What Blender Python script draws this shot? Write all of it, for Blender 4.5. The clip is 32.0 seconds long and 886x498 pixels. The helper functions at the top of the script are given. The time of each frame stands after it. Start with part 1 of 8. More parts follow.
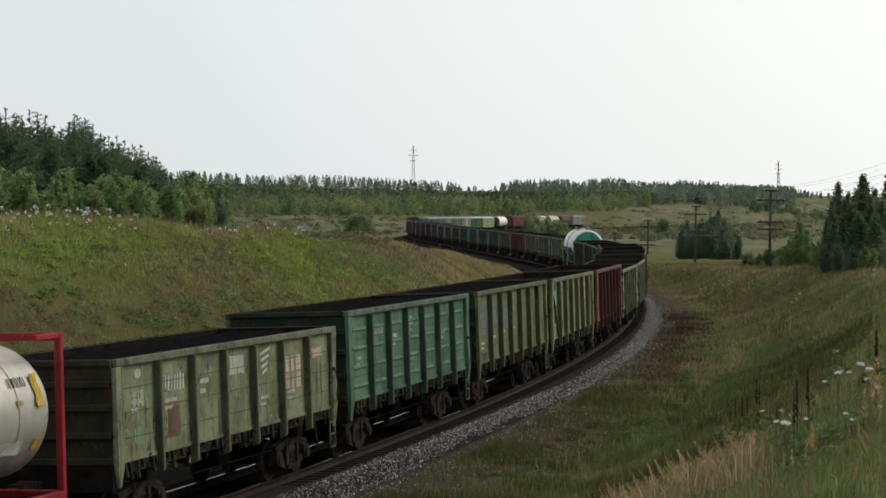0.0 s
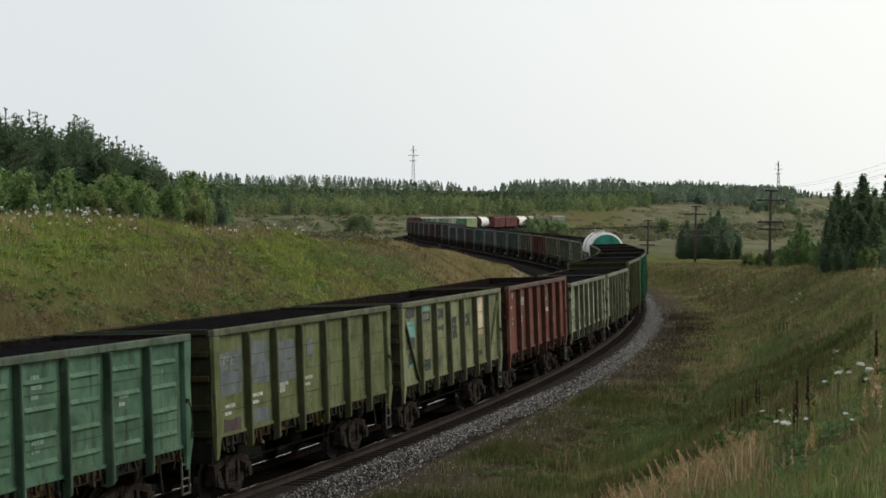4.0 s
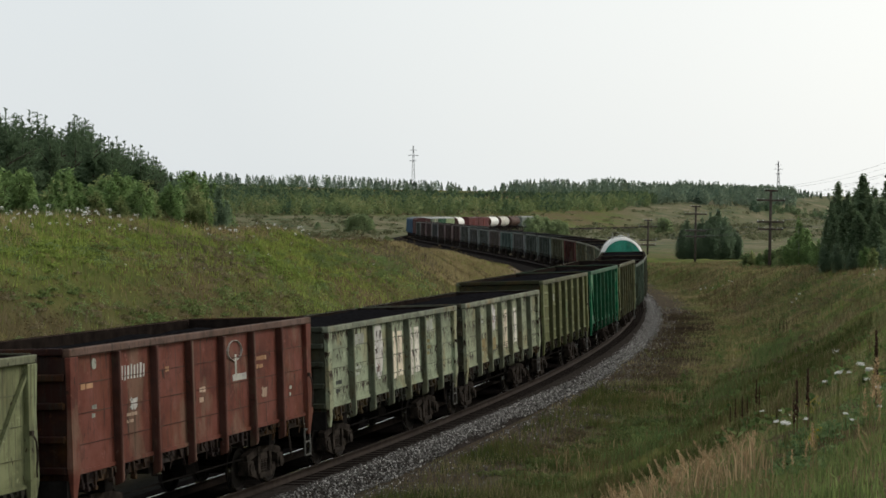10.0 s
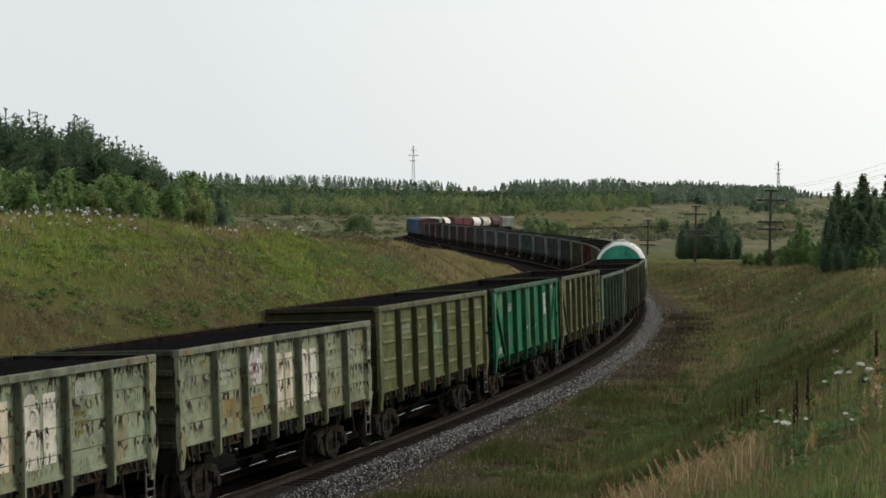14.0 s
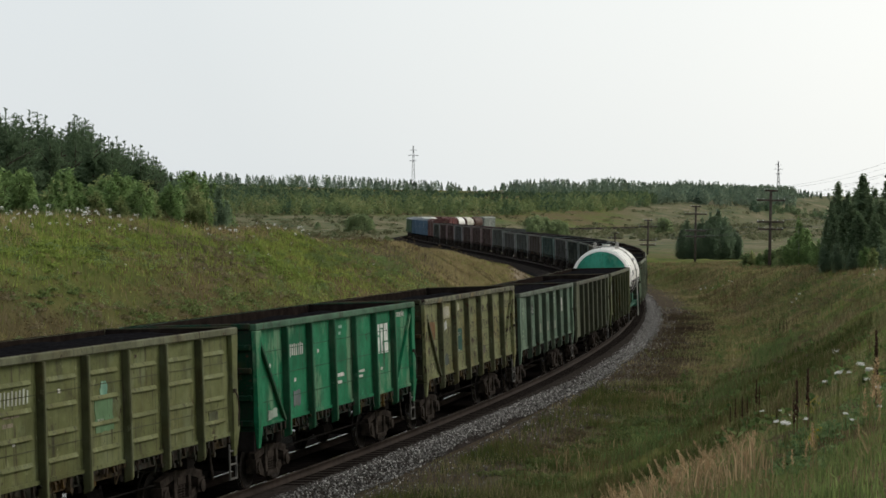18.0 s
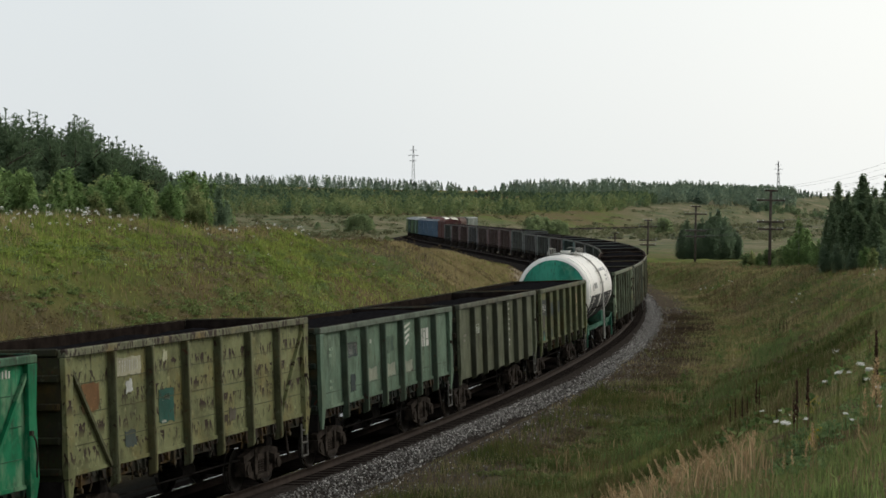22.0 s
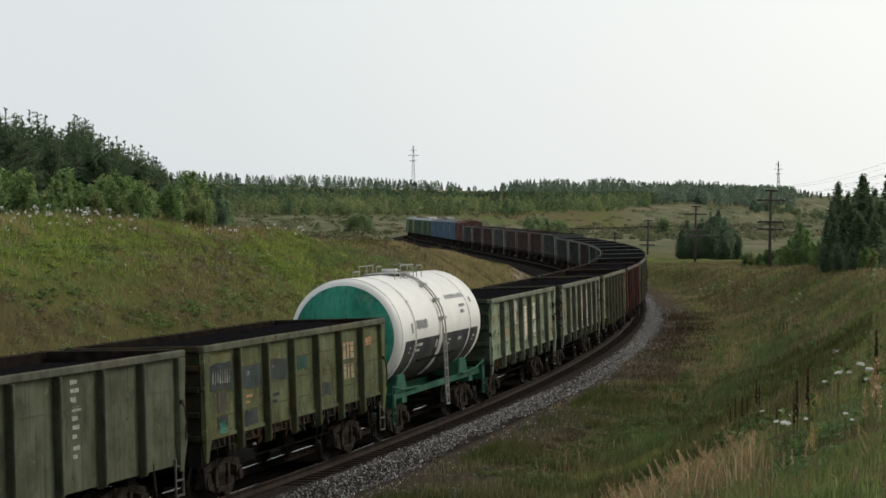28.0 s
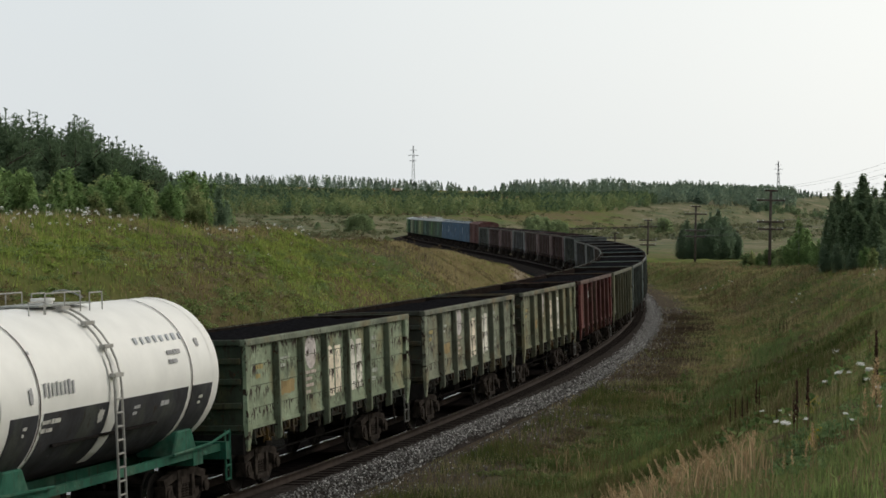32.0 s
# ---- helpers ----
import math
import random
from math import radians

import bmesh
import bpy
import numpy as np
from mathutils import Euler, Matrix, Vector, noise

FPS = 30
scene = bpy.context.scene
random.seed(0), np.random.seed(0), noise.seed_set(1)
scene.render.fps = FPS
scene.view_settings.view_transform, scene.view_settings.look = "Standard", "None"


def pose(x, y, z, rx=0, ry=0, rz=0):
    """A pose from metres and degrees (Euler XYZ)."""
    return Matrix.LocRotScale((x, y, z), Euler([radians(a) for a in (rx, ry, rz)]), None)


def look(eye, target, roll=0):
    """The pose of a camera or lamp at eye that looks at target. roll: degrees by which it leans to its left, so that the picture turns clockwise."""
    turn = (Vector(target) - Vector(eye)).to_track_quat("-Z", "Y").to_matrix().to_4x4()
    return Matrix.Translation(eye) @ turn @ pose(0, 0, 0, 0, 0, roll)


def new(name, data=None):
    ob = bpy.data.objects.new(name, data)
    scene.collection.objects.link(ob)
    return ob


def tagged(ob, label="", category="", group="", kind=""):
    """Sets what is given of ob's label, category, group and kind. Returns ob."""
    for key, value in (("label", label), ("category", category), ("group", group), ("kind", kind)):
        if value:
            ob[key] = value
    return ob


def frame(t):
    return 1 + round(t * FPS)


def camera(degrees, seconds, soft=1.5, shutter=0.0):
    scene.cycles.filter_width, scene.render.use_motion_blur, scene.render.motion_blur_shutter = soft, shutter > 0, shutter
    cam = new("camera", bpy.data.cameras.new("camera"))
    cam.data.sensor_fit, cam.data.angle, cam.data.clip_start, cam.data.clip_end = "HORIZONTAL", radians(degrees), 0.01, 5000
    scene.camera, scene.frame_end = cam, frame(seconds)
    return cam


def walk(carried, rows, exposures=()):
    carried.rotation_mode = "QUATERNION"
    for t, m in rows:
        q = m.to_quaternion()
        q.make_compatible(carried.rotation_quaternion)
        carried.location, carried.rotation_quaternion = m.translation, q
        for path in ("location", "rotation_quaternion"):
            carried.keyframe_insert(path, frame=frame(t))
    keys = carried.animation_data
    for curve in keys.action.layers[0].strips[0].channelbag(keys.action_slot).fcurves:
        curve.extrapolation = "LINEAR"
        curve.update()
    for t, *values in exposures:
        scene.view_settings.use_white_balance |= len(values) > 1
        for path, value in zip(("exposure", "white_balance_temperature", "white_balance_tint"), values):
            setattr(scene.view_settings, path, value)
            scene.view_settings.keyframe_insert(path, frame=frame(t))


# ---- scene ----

# ================= camera =================
cam = camera(22.65, 32.0, soft=1.6)
EYE = Vector((0.0, 0.0, 6.008))
AIM = EYE + Vector((0.0, 100.0, -1.2926))
walk(cam, [(0.0, look(EYE, AIM, 0.18)), (32.0, look(EYE, AIM, 0.18))], exposures=[(0.0, 0.07), (6.0, 0.05), (12.0, 0.05), (24.0, 0.04), (32.0, 0.01)])

# ================= sky and light =================
world = bpy.data.worlds.new("hazy_sky")
scene.world = world
world.use_nodes = True
wn, wl = world.node_tree.nodes, world.node_tree.links
wn.clear()
w_out = wn.new("ShaderNodeOutputWorld")
w_bg = wn.new("ShaderNodeBackground")
w_sky = wn.new("ShaderNodeTexSky")
w_sky.sky_type = "NISHITA"
w_sky.sun_disc = False
w_sky.sun_elevation = radians(38)
w_sky.sun_rotation = radians(62)
w_sky.dust_density = 4.0
w_scale = wn.new("ShaderNodeMix")
w_scale.data_type = "RGBA"
w_scale.blend_type = "MULTIPLY"
w_scale.inputs["Factor"].default_value = 1.0
w_scale.inputs[7].default_value = (0.1, 0.1, 0.1, 1)
# thin high overcast: a pale veil, brighter towards the hidden sun
w_tc = wn.new("ShaderNodeTexCoord")
w_dot = wn.new("ShaderNodeVectorMath")
w_dot.operation = "DOT_PRODUCT"
w_dot.inputs[1].default_value = (0.79, 0.42, 0.45)
w_ramp = wn.new("ShaderNodeValToRGB")
w_ramp.color_ramp.elements[0].position = 0.0
w_ramp.color_ramp.elements[0].color = (0.77, 0.82, 0.86, 1)
w_ramp.color_ramp.elements[1].position = 1.0
w_ramp.color_ramp.elements[1].color = (1.25, 1.24, 1.17, 1)
e = w_ramp.color_ramp.elements.new(0.36)
e.color = (0.80, 0.845, 0.86, 1)
e = w_ramp.color_ramp.elements.new(0.62)
e.color = (1.03, 1.045, 1.01, 1)
w_cloud = wn.new("ShaderNodeTexNoise")
w_cloud.inputs["Scale"].default_value = 2.2
w_cloud.inputs["Detail"].default_value = 4.0
w_cmix = wn.new("ShaderNodeMapRange")
w_cmix.inputs["To Min"].default_value = 0.96
w_cmix.inputs["To Max"].default_value = 1.04
w_mul = wn.new("ShaderNodeVectorMath")
w_mul.operation = "SCALE"
# the veil thins overhead
w_sep = wn.new("ShaderNodeSeparateXYZ")
w_zen = wn.new("ShaderNodeMapRange")
w_zen.interpolation_type = "SMOOTHSTEP"
w_zen.inputs["From Min"].default_value, w_zen.inputs["From Max"].default_value = 0.10, 0.55
w_zen.inputs["To Min"].default_value, w_zen.inputs["To Max"].default_value = 1.0, 0.6
w_both = wn.new("ShaderNodeMath")
w_both.operation = "MULTIPLY"
w_mix = wn.new("ShaderNodeMix")
w_mix.data_type = "RGBA"
w_mix.inputs["Factor"].default_value = 0.88
wl.new(w_tc.outputs["Generated"], w_dot.inputs[0])
wl.new(w_tc.outputs["Generated"], w_cloud.inputs["Vector"])
wl.new(w_dot.outputs["Value"], w_ramp.inputs["Fac"])
wl.new(w_cloud.outputs["Fac"], w_cmix.inputs["Value"])
wl.new(w_ramp.outputs["Color"], w_mul.inputs[0])
wl.new(w_tc.outputs["Generated"], w_sep.inputs["Vector"])
wl.new(w_sep.outputs["Z"], w_zen.inputs["Value"])
wl.new(w_cmix.outputs["Result"], w_both.inputs[0])
wl.new(w_zen.outputs["Result"], w_both.inputs[1])
wl.new(w_both.outputs[0], w_mul.inputs["Scale"])
wl.new(w_sky.outputs["Color"], w_scale.inputs[6])
wl.new(w_scale.outputs[2], w_mix.inputs[6])
wl.new(w_mul.outputs["Vector"], w_mix.inputs[7])
wl.new(w_mix.outputs[2], w_bg.inputs["Color"])
w_bg.inputs["Strength"].default_value = 1.0
wl.new(w_bg.outputs["Background"], w_out.inputs["Surface"])

sun_data = bpy.data.lights.new("sun", "SUN")
sun_data.energy = 1.1
sun_data.angle = radians(18)
sun_data.color = (1.0, 0.95, 0.87)
sun = new("sun", sun_data)
sun.matrix_world = look(Vector((79, 42, 62)), Vector((0, 0, 0)))

# ================= the line of the track =================
# distance along the track, away from the camera; knots every 20 m
KNOT = 20.0
CURVE = [0.00150, 0.00208, 0.00221, 0.00177, 0.00151, 0.00149, 0.00159, 0.00166, 0.00169, 0.00157, 0.00127, 0.00091,
         0.00060, 0.00036, 0.00013, -0.00002, -0.00007, -0.00004, 0.0, -0.00005, -0.00021, -0.00043, -0.00066, -0.00091,
         -0.00114, -0.00135, -0.00152, -0.00164, -0.00171, -0.00174, -0.00173, -0.00171, -0.00170, -0.00164, -0.00151,
         -0.00134, -0.00115, -0.00098, -0.00081, -0.00065, -0.00051, -0.00037, -0.00024, -0.00012, 0.0, 0.0]
GRADE_S = [-300, 0, 50, 100, 150, 200, 300, 400, 520, 640, 760, 900, 1200]
GRADE_Z = [-0.6, 0.0, 0.16, 0.25, 0.52, 0.80, 1.37, 1.93, 2.44, 2.66, 3.45, 4.11, 5.5]
DS = 1.0
S_MIN, S_MAX = -300.0, 1000.0
TS = np.arange(S_MIN, S_MAX + 0.5, DS)
TK = np.interp(TS, np.arange(len(CURVE)) * KNOT, CURVE)
TK[TS < -60] = 0.0
TH = np.concatenate([[0.0], np.cumsum((TK[1:] + TK[:-1]) / 2) * DS])
i0 = int(-S_MIN / DS)
TH += 1.268 - TH[i0]
hm = (TH[1:] + TH[:-1]) / 2
TX = np.concatenate([[0.0], np.cumsum(np.cos(hm)) * DS])
TY = np.concatenate([[0.0], np.cumsum(np.sin(hm)) * DS])
TX += -10.644 - TX[i0]
TY += 30.022 - TY[i0]
TZ = np.interp(TS, GRADE_S, GRADE_Z)
TC = 17.97 * TK


def on_track(s):
    """x, y, z of the rail level's centre, heading and cant at s."""
    return tuple(np.interp(s, TS, a) for a in (TX, TY, TZ, TH, TC))


def beside(s, d, up=0.0):
    """World places at s, d metres to the right of the centre, up metres over the rails (arrays or numbers)."""
    x, y, z, h, c = on_track(s)
    o = d * np.cos(c) - up * np.sin(c)
    return np.stack([x + o * np.sin(h), y - o * np.cos(h), z + up * np.cos(c) + d * np.sin(c)], axis=-1)


def train_shift(t):
    return 5.742 * t + 0.00075 * t * t


def wagon_pose(s, half=4.33):
    a, b = on_track(s - half), on_track(s + half)
    c = float(np.interp(s, TS, TC))
    f = Vector((b[0] - a[0], b[1] - a[1], b[2] - a[2])).normalized()
    left = Vector((0, 0, 1)).cross(f).normalized()
    up = f.cross(left)
    y2, z2 = left * math.cos(c) - up * math.sin(c), up * math.cos(c) + left * math.sin(c)
    m = Matrix((f, y2, z2)).transposed().to_4x4()
    m.translation = Vector(((a[0] + b[0]) / 2, (a[1] + b[1]) / 2, (a[2] + b[2]) / 2))
    return m


# ================= materials =================
def material(name, rough=0.8, metal=0.0):
    m = bpy.data.materials.new(name)
    m.use_nodes = True
    b = m.node_tree.nodes["Principled BSDF"]
    b.inputs["Roughness"].default_value = rough
    b.inputs["Metallic"].default_value = metal
    return m, m.node_tree.nodes, m.node_tree.links, b


def coords(n, l, kind="Object", scale=(1, 1, 1)):
    tc, mp = n.new("ShaderNodeTexCoord"), n.new("ShaderNodeMapping")
    mp.inputs["Scale"].default_value = scale
    l.new(tc.outputs[kind], mp.inputs["Vector"])
    return mp.outputs["Vector"]


def noise_of(n, l, vec, scale, detail=4.0, rough=0.55, curl=0.0):
    t = n.new("ShaderNodeTexNoise")
    t.inputs["Scale"].default_value, t.inputs["Detail"].default_value, t.inputs["Roughness"].default_value = scale, detail, rough
    t.inputs["Distortion"].default_value = curl
    l.new(vec, t.inputs["Vector"])
    return t.outputs["Fac"]


def ramp(n, l, fac, stops):
    r = n.new("ShaderNodeValToRGB")
    el = r.color_ramp.elements
    el[0].position, el[0].color = stops[0][0], (*stops[0][1], 1)
    el[1].position, el[1].color = stops[-1][0], (*stops[-1][1], 1)
    for p, c in stops[1:-1]:
        q = el.new(p)
        q.color = (*c, 1)
    l.new(fac, r.inputs["Fac"])
    return r.outputs["Color"]


def mask(n, l, fac, lo, hi):
    r = n.new("ShaderNodeMapRange")
    r.inputs["From Min"].default_value, r.inputs["From Max"].default_value = lo, hi
    l.new(fac, r.inputs["Value"])
    return r.outputs["Result"]


def mixed(n, l, fac, a, b, mode="MIX"):
    x = n.new("ShaderNodeMix")
    x.data_type, x.blend_type = "RGBA", mode
    for i, v in ((0, fac), (6, a), (7, b)):
        if isinstance(v, (int, float)):
            x.inputs[i].default_value = v
        elif isinstance(v, tuple):
            x.inputs[i].default_value = (*v, 1)
        else:
            l.new(v, x.inputs[i])
    return x.outputs[2]


def bump(n, l, b, height, strength, dist=0.02):
    u = n.new("ShaderNodeBump")
    u.inputs["Strength"].default_value, u.inputs["Distance"].default_value = strength, dist
    l.new(height, u.inputs["Height"])
    l.new(u.outputs["Normal"], b.inputs["Normal"])


def plain(name, c, rough=0.8, metal=0.0, vary=0.25, scale=3.0):
    m, n, l, b = material(name, rough, metal)
    if rough > 0.7:
        b.inputs["Specular IOR Level"].default_value = 0.06 if rough < 0.93 else 0.0
    v = coords(n, l)
    f = noise_of(n, l, v, scale, 6.0)
    lo, hi = tuple(x * (1 - vary) for x in c), tuple(min(1, x * (1 + vary)) for x in c)
    l.new(ramp(n, l, f, [(0.3, lo), (0.7, hi)]), b.inputs["Base Color"])
    bump(n, l, b, f, 0.2)
    return m


def paint(name, c, rust=0.4, faded=0.3, dust=0.4, scuff=0.4):
    """Old wagon paint: faded cloudy patches, chips and rust, runs downwards, coal dust."""
    m, n, l, b = material(name, 0.7)
    tc, o, ad = n.new("ShaderNodeTexCoord"), n.new("ShaderNodeObjectInfo"), n.new("ShaderNodeVectorMath")
    ad.operation = "MULTIPLY_ADD"
    ad.inputs[1].default_value = (1, 1, 1)
    l.new(tc.outputs["Object"], ad.inputs[0])
    shift = n.new("ShaderNodeCombineXYZ")
    sc = n.new("ShaderNodeMath")
    sc.operation = "MULTIPLY"
    sc.inputs[1].default_value = 40.0
    l.new(o.outputs["Random"], sc.inputs[0])
    l.new(sc.outputs[0], shift.inputs["X"])
    l.new(shift.outputs[0], ad.inputs[2])
    v = ad.outputs[0]
    mp = n.new("ShaderNodeMapping")
    mp.inputs["Scale"].default_value = (4.5, 4.5, 0.5)
    l.new(v, mp.inputs["Vector"])
    big = noise_of(n, l, v, 1.1, 6.0, 0.6)
    fine = noise_of(n, l, v, 5.5, 8.0, 0.7)
    streak = noise_of(n, l, mp.outputs[0], 1.4, 6.0, 0.65)
    pale = tuple(min(1, x * 1.3 + 0.03) for x in c)
    deep = tuple(x * 0.66 for x in c)
    col = ramp(n, l, big, [(0.36, deep), (0.5, c), (0.62, tuple(c[i] * (1 - faded) + pale[i] * faded for i in range(3)))])
    chips = mask(n, l, noise_of(n, l, v, 3.1, 9.0, 0.75), 0.645 - 0.05 * faded - 0.06 * rust, 0.685 - 0.05 * faded - 0.06 * rust)
    col = mixed(n, l, chips, col, pale)
    stain = n.new("ShaderNodeMath")
    stain.operation = "MULTIPLY"
    stain.inputs[1].default_value = min(1.0, 0.15 + 0.75 * rust)
    l.new(mask(n, l, noise_of(n, l, v, 0.8, 7.0, 0.62), 0.50, 0.66), stain.inputs[0])
    col = mixed(n, l, stain.outputs[0], col, tuple(0.55 * x + rust * y for x, y in zip(c, (0.150, 0.072, 0.006))))
    old = rust > 0.6
    if not old and dust < 0.5:
        ms = n.new("ShaderNodeMapping")
        ms.inputs["Scale"].default_value = (1.0, 1.0, 0.55)
        l.new(v, ms.inputs["Vector"])
        rub = n.new("ShaderNodeMath")
        rub.operation = "MULTIPLY"
        rub.inputs[1].default_value = scuff
        l.new(mask(n, l, noise_of(n, l, ms.outputs[0], 1.0, 6.0, 0.62), 0.55, 0.64), rub.inputs[0])
        col = mixed(n, l, rub.outputs[0], col, tuple(0.6 * q + (0.05 + 0.60 * max(c)) * k for q, k in zip(c, (0.95, 1.1, 0.75))))
    runs = mask(n, l, streak, 0.64 if old else 0.62 - 0.10 * rust, 0.76 if old else 0.74 - 0.08 * rust)
    col = mixed(n, l, runs, col, (0.034, 0.024, 0.017))
    if old:
        sz = n.new("ShaderNodeSeparateXYZ")
        l.new(tc.outputs["Object"], sz.inputs[0])
        row = n.new("ShaderNodeMath")
        row.operation = "MULTIPLY_ADD"
        row.inputs[1].default_value, row.inputs[2].default_value = 1 / 0.455, -1.42 / 0.455 + 0.04
        l.new(sz.outputs["Z"], row.inputs[0])
        fr = n.new("ShaderNodeMath")
        fr.operation = "FRACT"
        l.new(row.outputs[0], fr.inputs[0])
        ml = n.new("ShaderNodeMapping")
        ml.inputs["Scale"].default_value = (5.2, 5.2, 2.6)
        l.new(v, ml.inputs["Vector"])
        lip = n.new("ShaderNodeMath")
        lip.operation = "MULTIPLY"
        l.new(mask(n, l, noise_of(n, l, ml.outputs[0], 1.0, 3.0, 0.5, 1.4), 0.535, 0.55), lip.inputs[0])
        l.new(mask(n, l, fr.outputs[0], 0.25, 0.75), lip.inputs[1])
        col = mixed(n, l, lip.outputs[0], col, (0.036, 0.024, 0.017))
    spots = mask(n, l, fine, 0.63 if old else 0.68 - 0.12 * rust, 0.69 if old else 0.73 - 0.11 * rust)
    col = mixed(n, l, spots, col, (0.075, 0.032, 0.017))
    mg = n.new("ShaderNodeMapping")
    mg.inputs["Scale"].default_value = (8.0, 8.0, 4.2)
    l.new(v, mg.inputs["Vector"])
    gouge = mask(n, l, noise_of(n, l, mg.outputs[0], 1.0, 3.0, 0.5, 1.2), 0.64 if old else 0.73 - 0.18 * rust, 0.655 if old else 0.75 - 0.18 * rust)
    patch = n.new("ShaderNodeMath")
    patch.operation = "MULTIPLY"
    l.new(gouge, patch.inputs[0])
    l.new(mask(n, l, noise_of(n, l, v, 0.9, 3.0, 0.5), 0.40, 0.54), patch.inputs[1])
    col = mixed(n, l, patch.outputs[0], col, (0.040, 0.026, 0.017))
    mt = n.new("ShaderNodeMapping")
    mt.inputs["Scale"].default_value = (11, 11, 0.35)
    l.new(v, mt.inputs["Vector"])
    thin = mask(n, l, noise_of(n, l, mt.outputs[0], 1.2, 5.0, 0.6), 0.62 if old else 0.56, 0.85 if old else 0.78)
    col = mixed(n, l, thin, col, (0.040, 0.032, 0.024))
    soot = mask(n, l, noise_of(n, l, v, 1.9, 8.0, 0.75), 0.62 - 0.22 * dust, 0.86)
    col = mixed(n, l, soot, col, (0.022, 0.021, 0.019))
    l.new(col, b.inputs["Base Color"])
    b.inputs["Specular IOR Level"].default_value = 0.14
    dent = n.new("ShaderNodeMath")
    dent.operation = "MULTIPLY_ADD"
    dent.inputs[1].default_value = 0.10
    l.new(fine, dent.inputs[0])
    l.new(noise_of(n, l, v, 1.3, 2.0, 0.5), dent.inputs[2])
    bump(n, l, b, dent.outputs[0], 0.5, 0.10)
    return m


def leafy(name, a, b2, c, trans=0.5):
    """Leaves: three greens, varied leaf by leaf and plant by plant."""
    m, n, l, b = material(name, 0.75)
    g, o = n.new("ShaderNodeNewGeometry"), n.new("ShaderNodeObjectInfo")
    mx = n.new("ShaderNodeMath")
    mx.operation = "MULTIPLY_ADD"
    mx.inputs[1].default_value, mx.inputs[2].default_value = 0.7, 0.0
    l.new(g.outputs["Random Per Island"], mx.inputs[0])
    ad = n.new("ShaderNodeMath")
    ad.operation = "MULTIPLY_ADD"
    ad.inputs[1].default_value = 0.3
    l.new(o.outputs["Random"], ad.inputs[0])
    l.new(mx.outputs[0], ad.inputs[2])
    # half of the light that a leaf sends out goes through it
    a, b2, c = (tuple(min(0.9, 1.8 * q) for q in k) for k in (a, b2, c))
    col = ramp(n, l, ad.outputs[0], [(0.1, a), (0.5, b2), (0.95, c)])
    l.new(col, b.inputs["Base Color"])
    b.inputs["Specular IOR Level"].default_value = 0.06
    tr, mix = n.new("ShaderNodeBsdfTranslucent"), n.new("ShaderNodeMixShader")
    mix.inputs["Fac"].default_value = trans
    l.new(col, tr.inputs["Color"])
    l.new(b.outputs["BSDF"], mix.inputs[1])
    l.new(tr.outputs["BSDF"], mix.inputs[2])
    l.new(mix.outputs["Shader"], n["Material Output"].inputs["Surface"])
    return m


def meadow(name, stops, trans=0.5, size=0.17, jitter=0.16):
    """Grass whose colour changes from patch to patch of the ground, and a little from blade to blade."""
    m, n, l, b = material(name, 0.75)
    v = coords(n, l, "Object", (1, 1, 1))
    f = noise_of(n, l, v, size, 6.0, 0.62)
    g = n.new("ShaderNodeNewGeometry")
    k = n.new("ShaderNodeMath")
    k.operation = "MULTIPLY_ADD"
    k.inputs[1].default_value = jitter
    l.new(g.outputs["Random Per Island"], k.inputs[0])
    sh = n.new("ShaderNodeMath")
    sh.operation = "SUBTRACT"
    sh.inputs[1].default_value = jitter / 2
    l.new(f, sh.inputs[0])
    l.new(sh.outputs[0], k.inputs[2])
    col = ramp(n, l, k.outputs[0], [(p, tuple(min(0.9, 1.5 * q) for q in c)) for p, c in stops])
    l.new(col, b.inputs["Base Color"])
    b.inputs["Specular IOR Level"].default_value = 0.06
    tr, mix = n.new("ShaderNodeBsdfTranslucent"), n.new("ShaderNodeMixShader")
    mix.inputs["Fac"].default_value = trans
    l.new(col, tr.inputs["Color"])
    l.new(b.outputs["BSDF"], mix.inputs[1])
    l.new(tr.outputs["BSDF"], mix.inputs[2])
    l.new(mix.outputs["Shader"], n["Material Output"].inputs["Surface"])
    return m


M_DARK = plain("underframe_black", (0.019, 0.017, 0.016), 0.95, vary=0.5)
M_BOGIE = plain("bogie_rusty_iron", (0.036, 0.029, 0.024), 0.9, vary=0.8, scale=6)
M_WHEEL = plain("wheel_steel", (0.022, 0.019, 0.017), 0.75, 0.0, vary=0.4)
M_TREAD = plain("polished_steel", (0.55, 0.54, 0.52), 0.25, 1.0, vary=0.1)
M_RAIL = plain("rail_rust", (0.036, 0.027, 0.022), 0.8, 0.0, vary=0.4)
M_COAL = plain("coal", (0.010, 0.010, 0.011), 1.0, vary=0.6, scale=9)
M_COAL.node_tree.nodes["Principled BSDF"].inputs["Specular IOR Level"].default_value = 0.0
M_WHITE = plain("white_stencil", (0.62, 0.61, 0.57), 0.8, vary=0.18, scale=6)
M_TANKWHITE = plain("tank_white", (0.82, 0.81, 0.76), 0.45, vary=0.06, scale=1.5)
M_TANKBLACK = paint("tank_charcoal", (0.045, 0.046, 0.05), 0.1, 0.3, 0.2)
M_TANKGREEN = paint("tank_green", (0.038, 0.270, 0.182), 0.0, 0.5, 0.28)
M_STEEL = plain("dull_steel", (0.45, 0.43, 0.39), 0.55, 0.5, vary=0.15)
M_RED = paint("container_red", (0.30, 0.024, 0.034), 0.1, 0.2, 0.2)
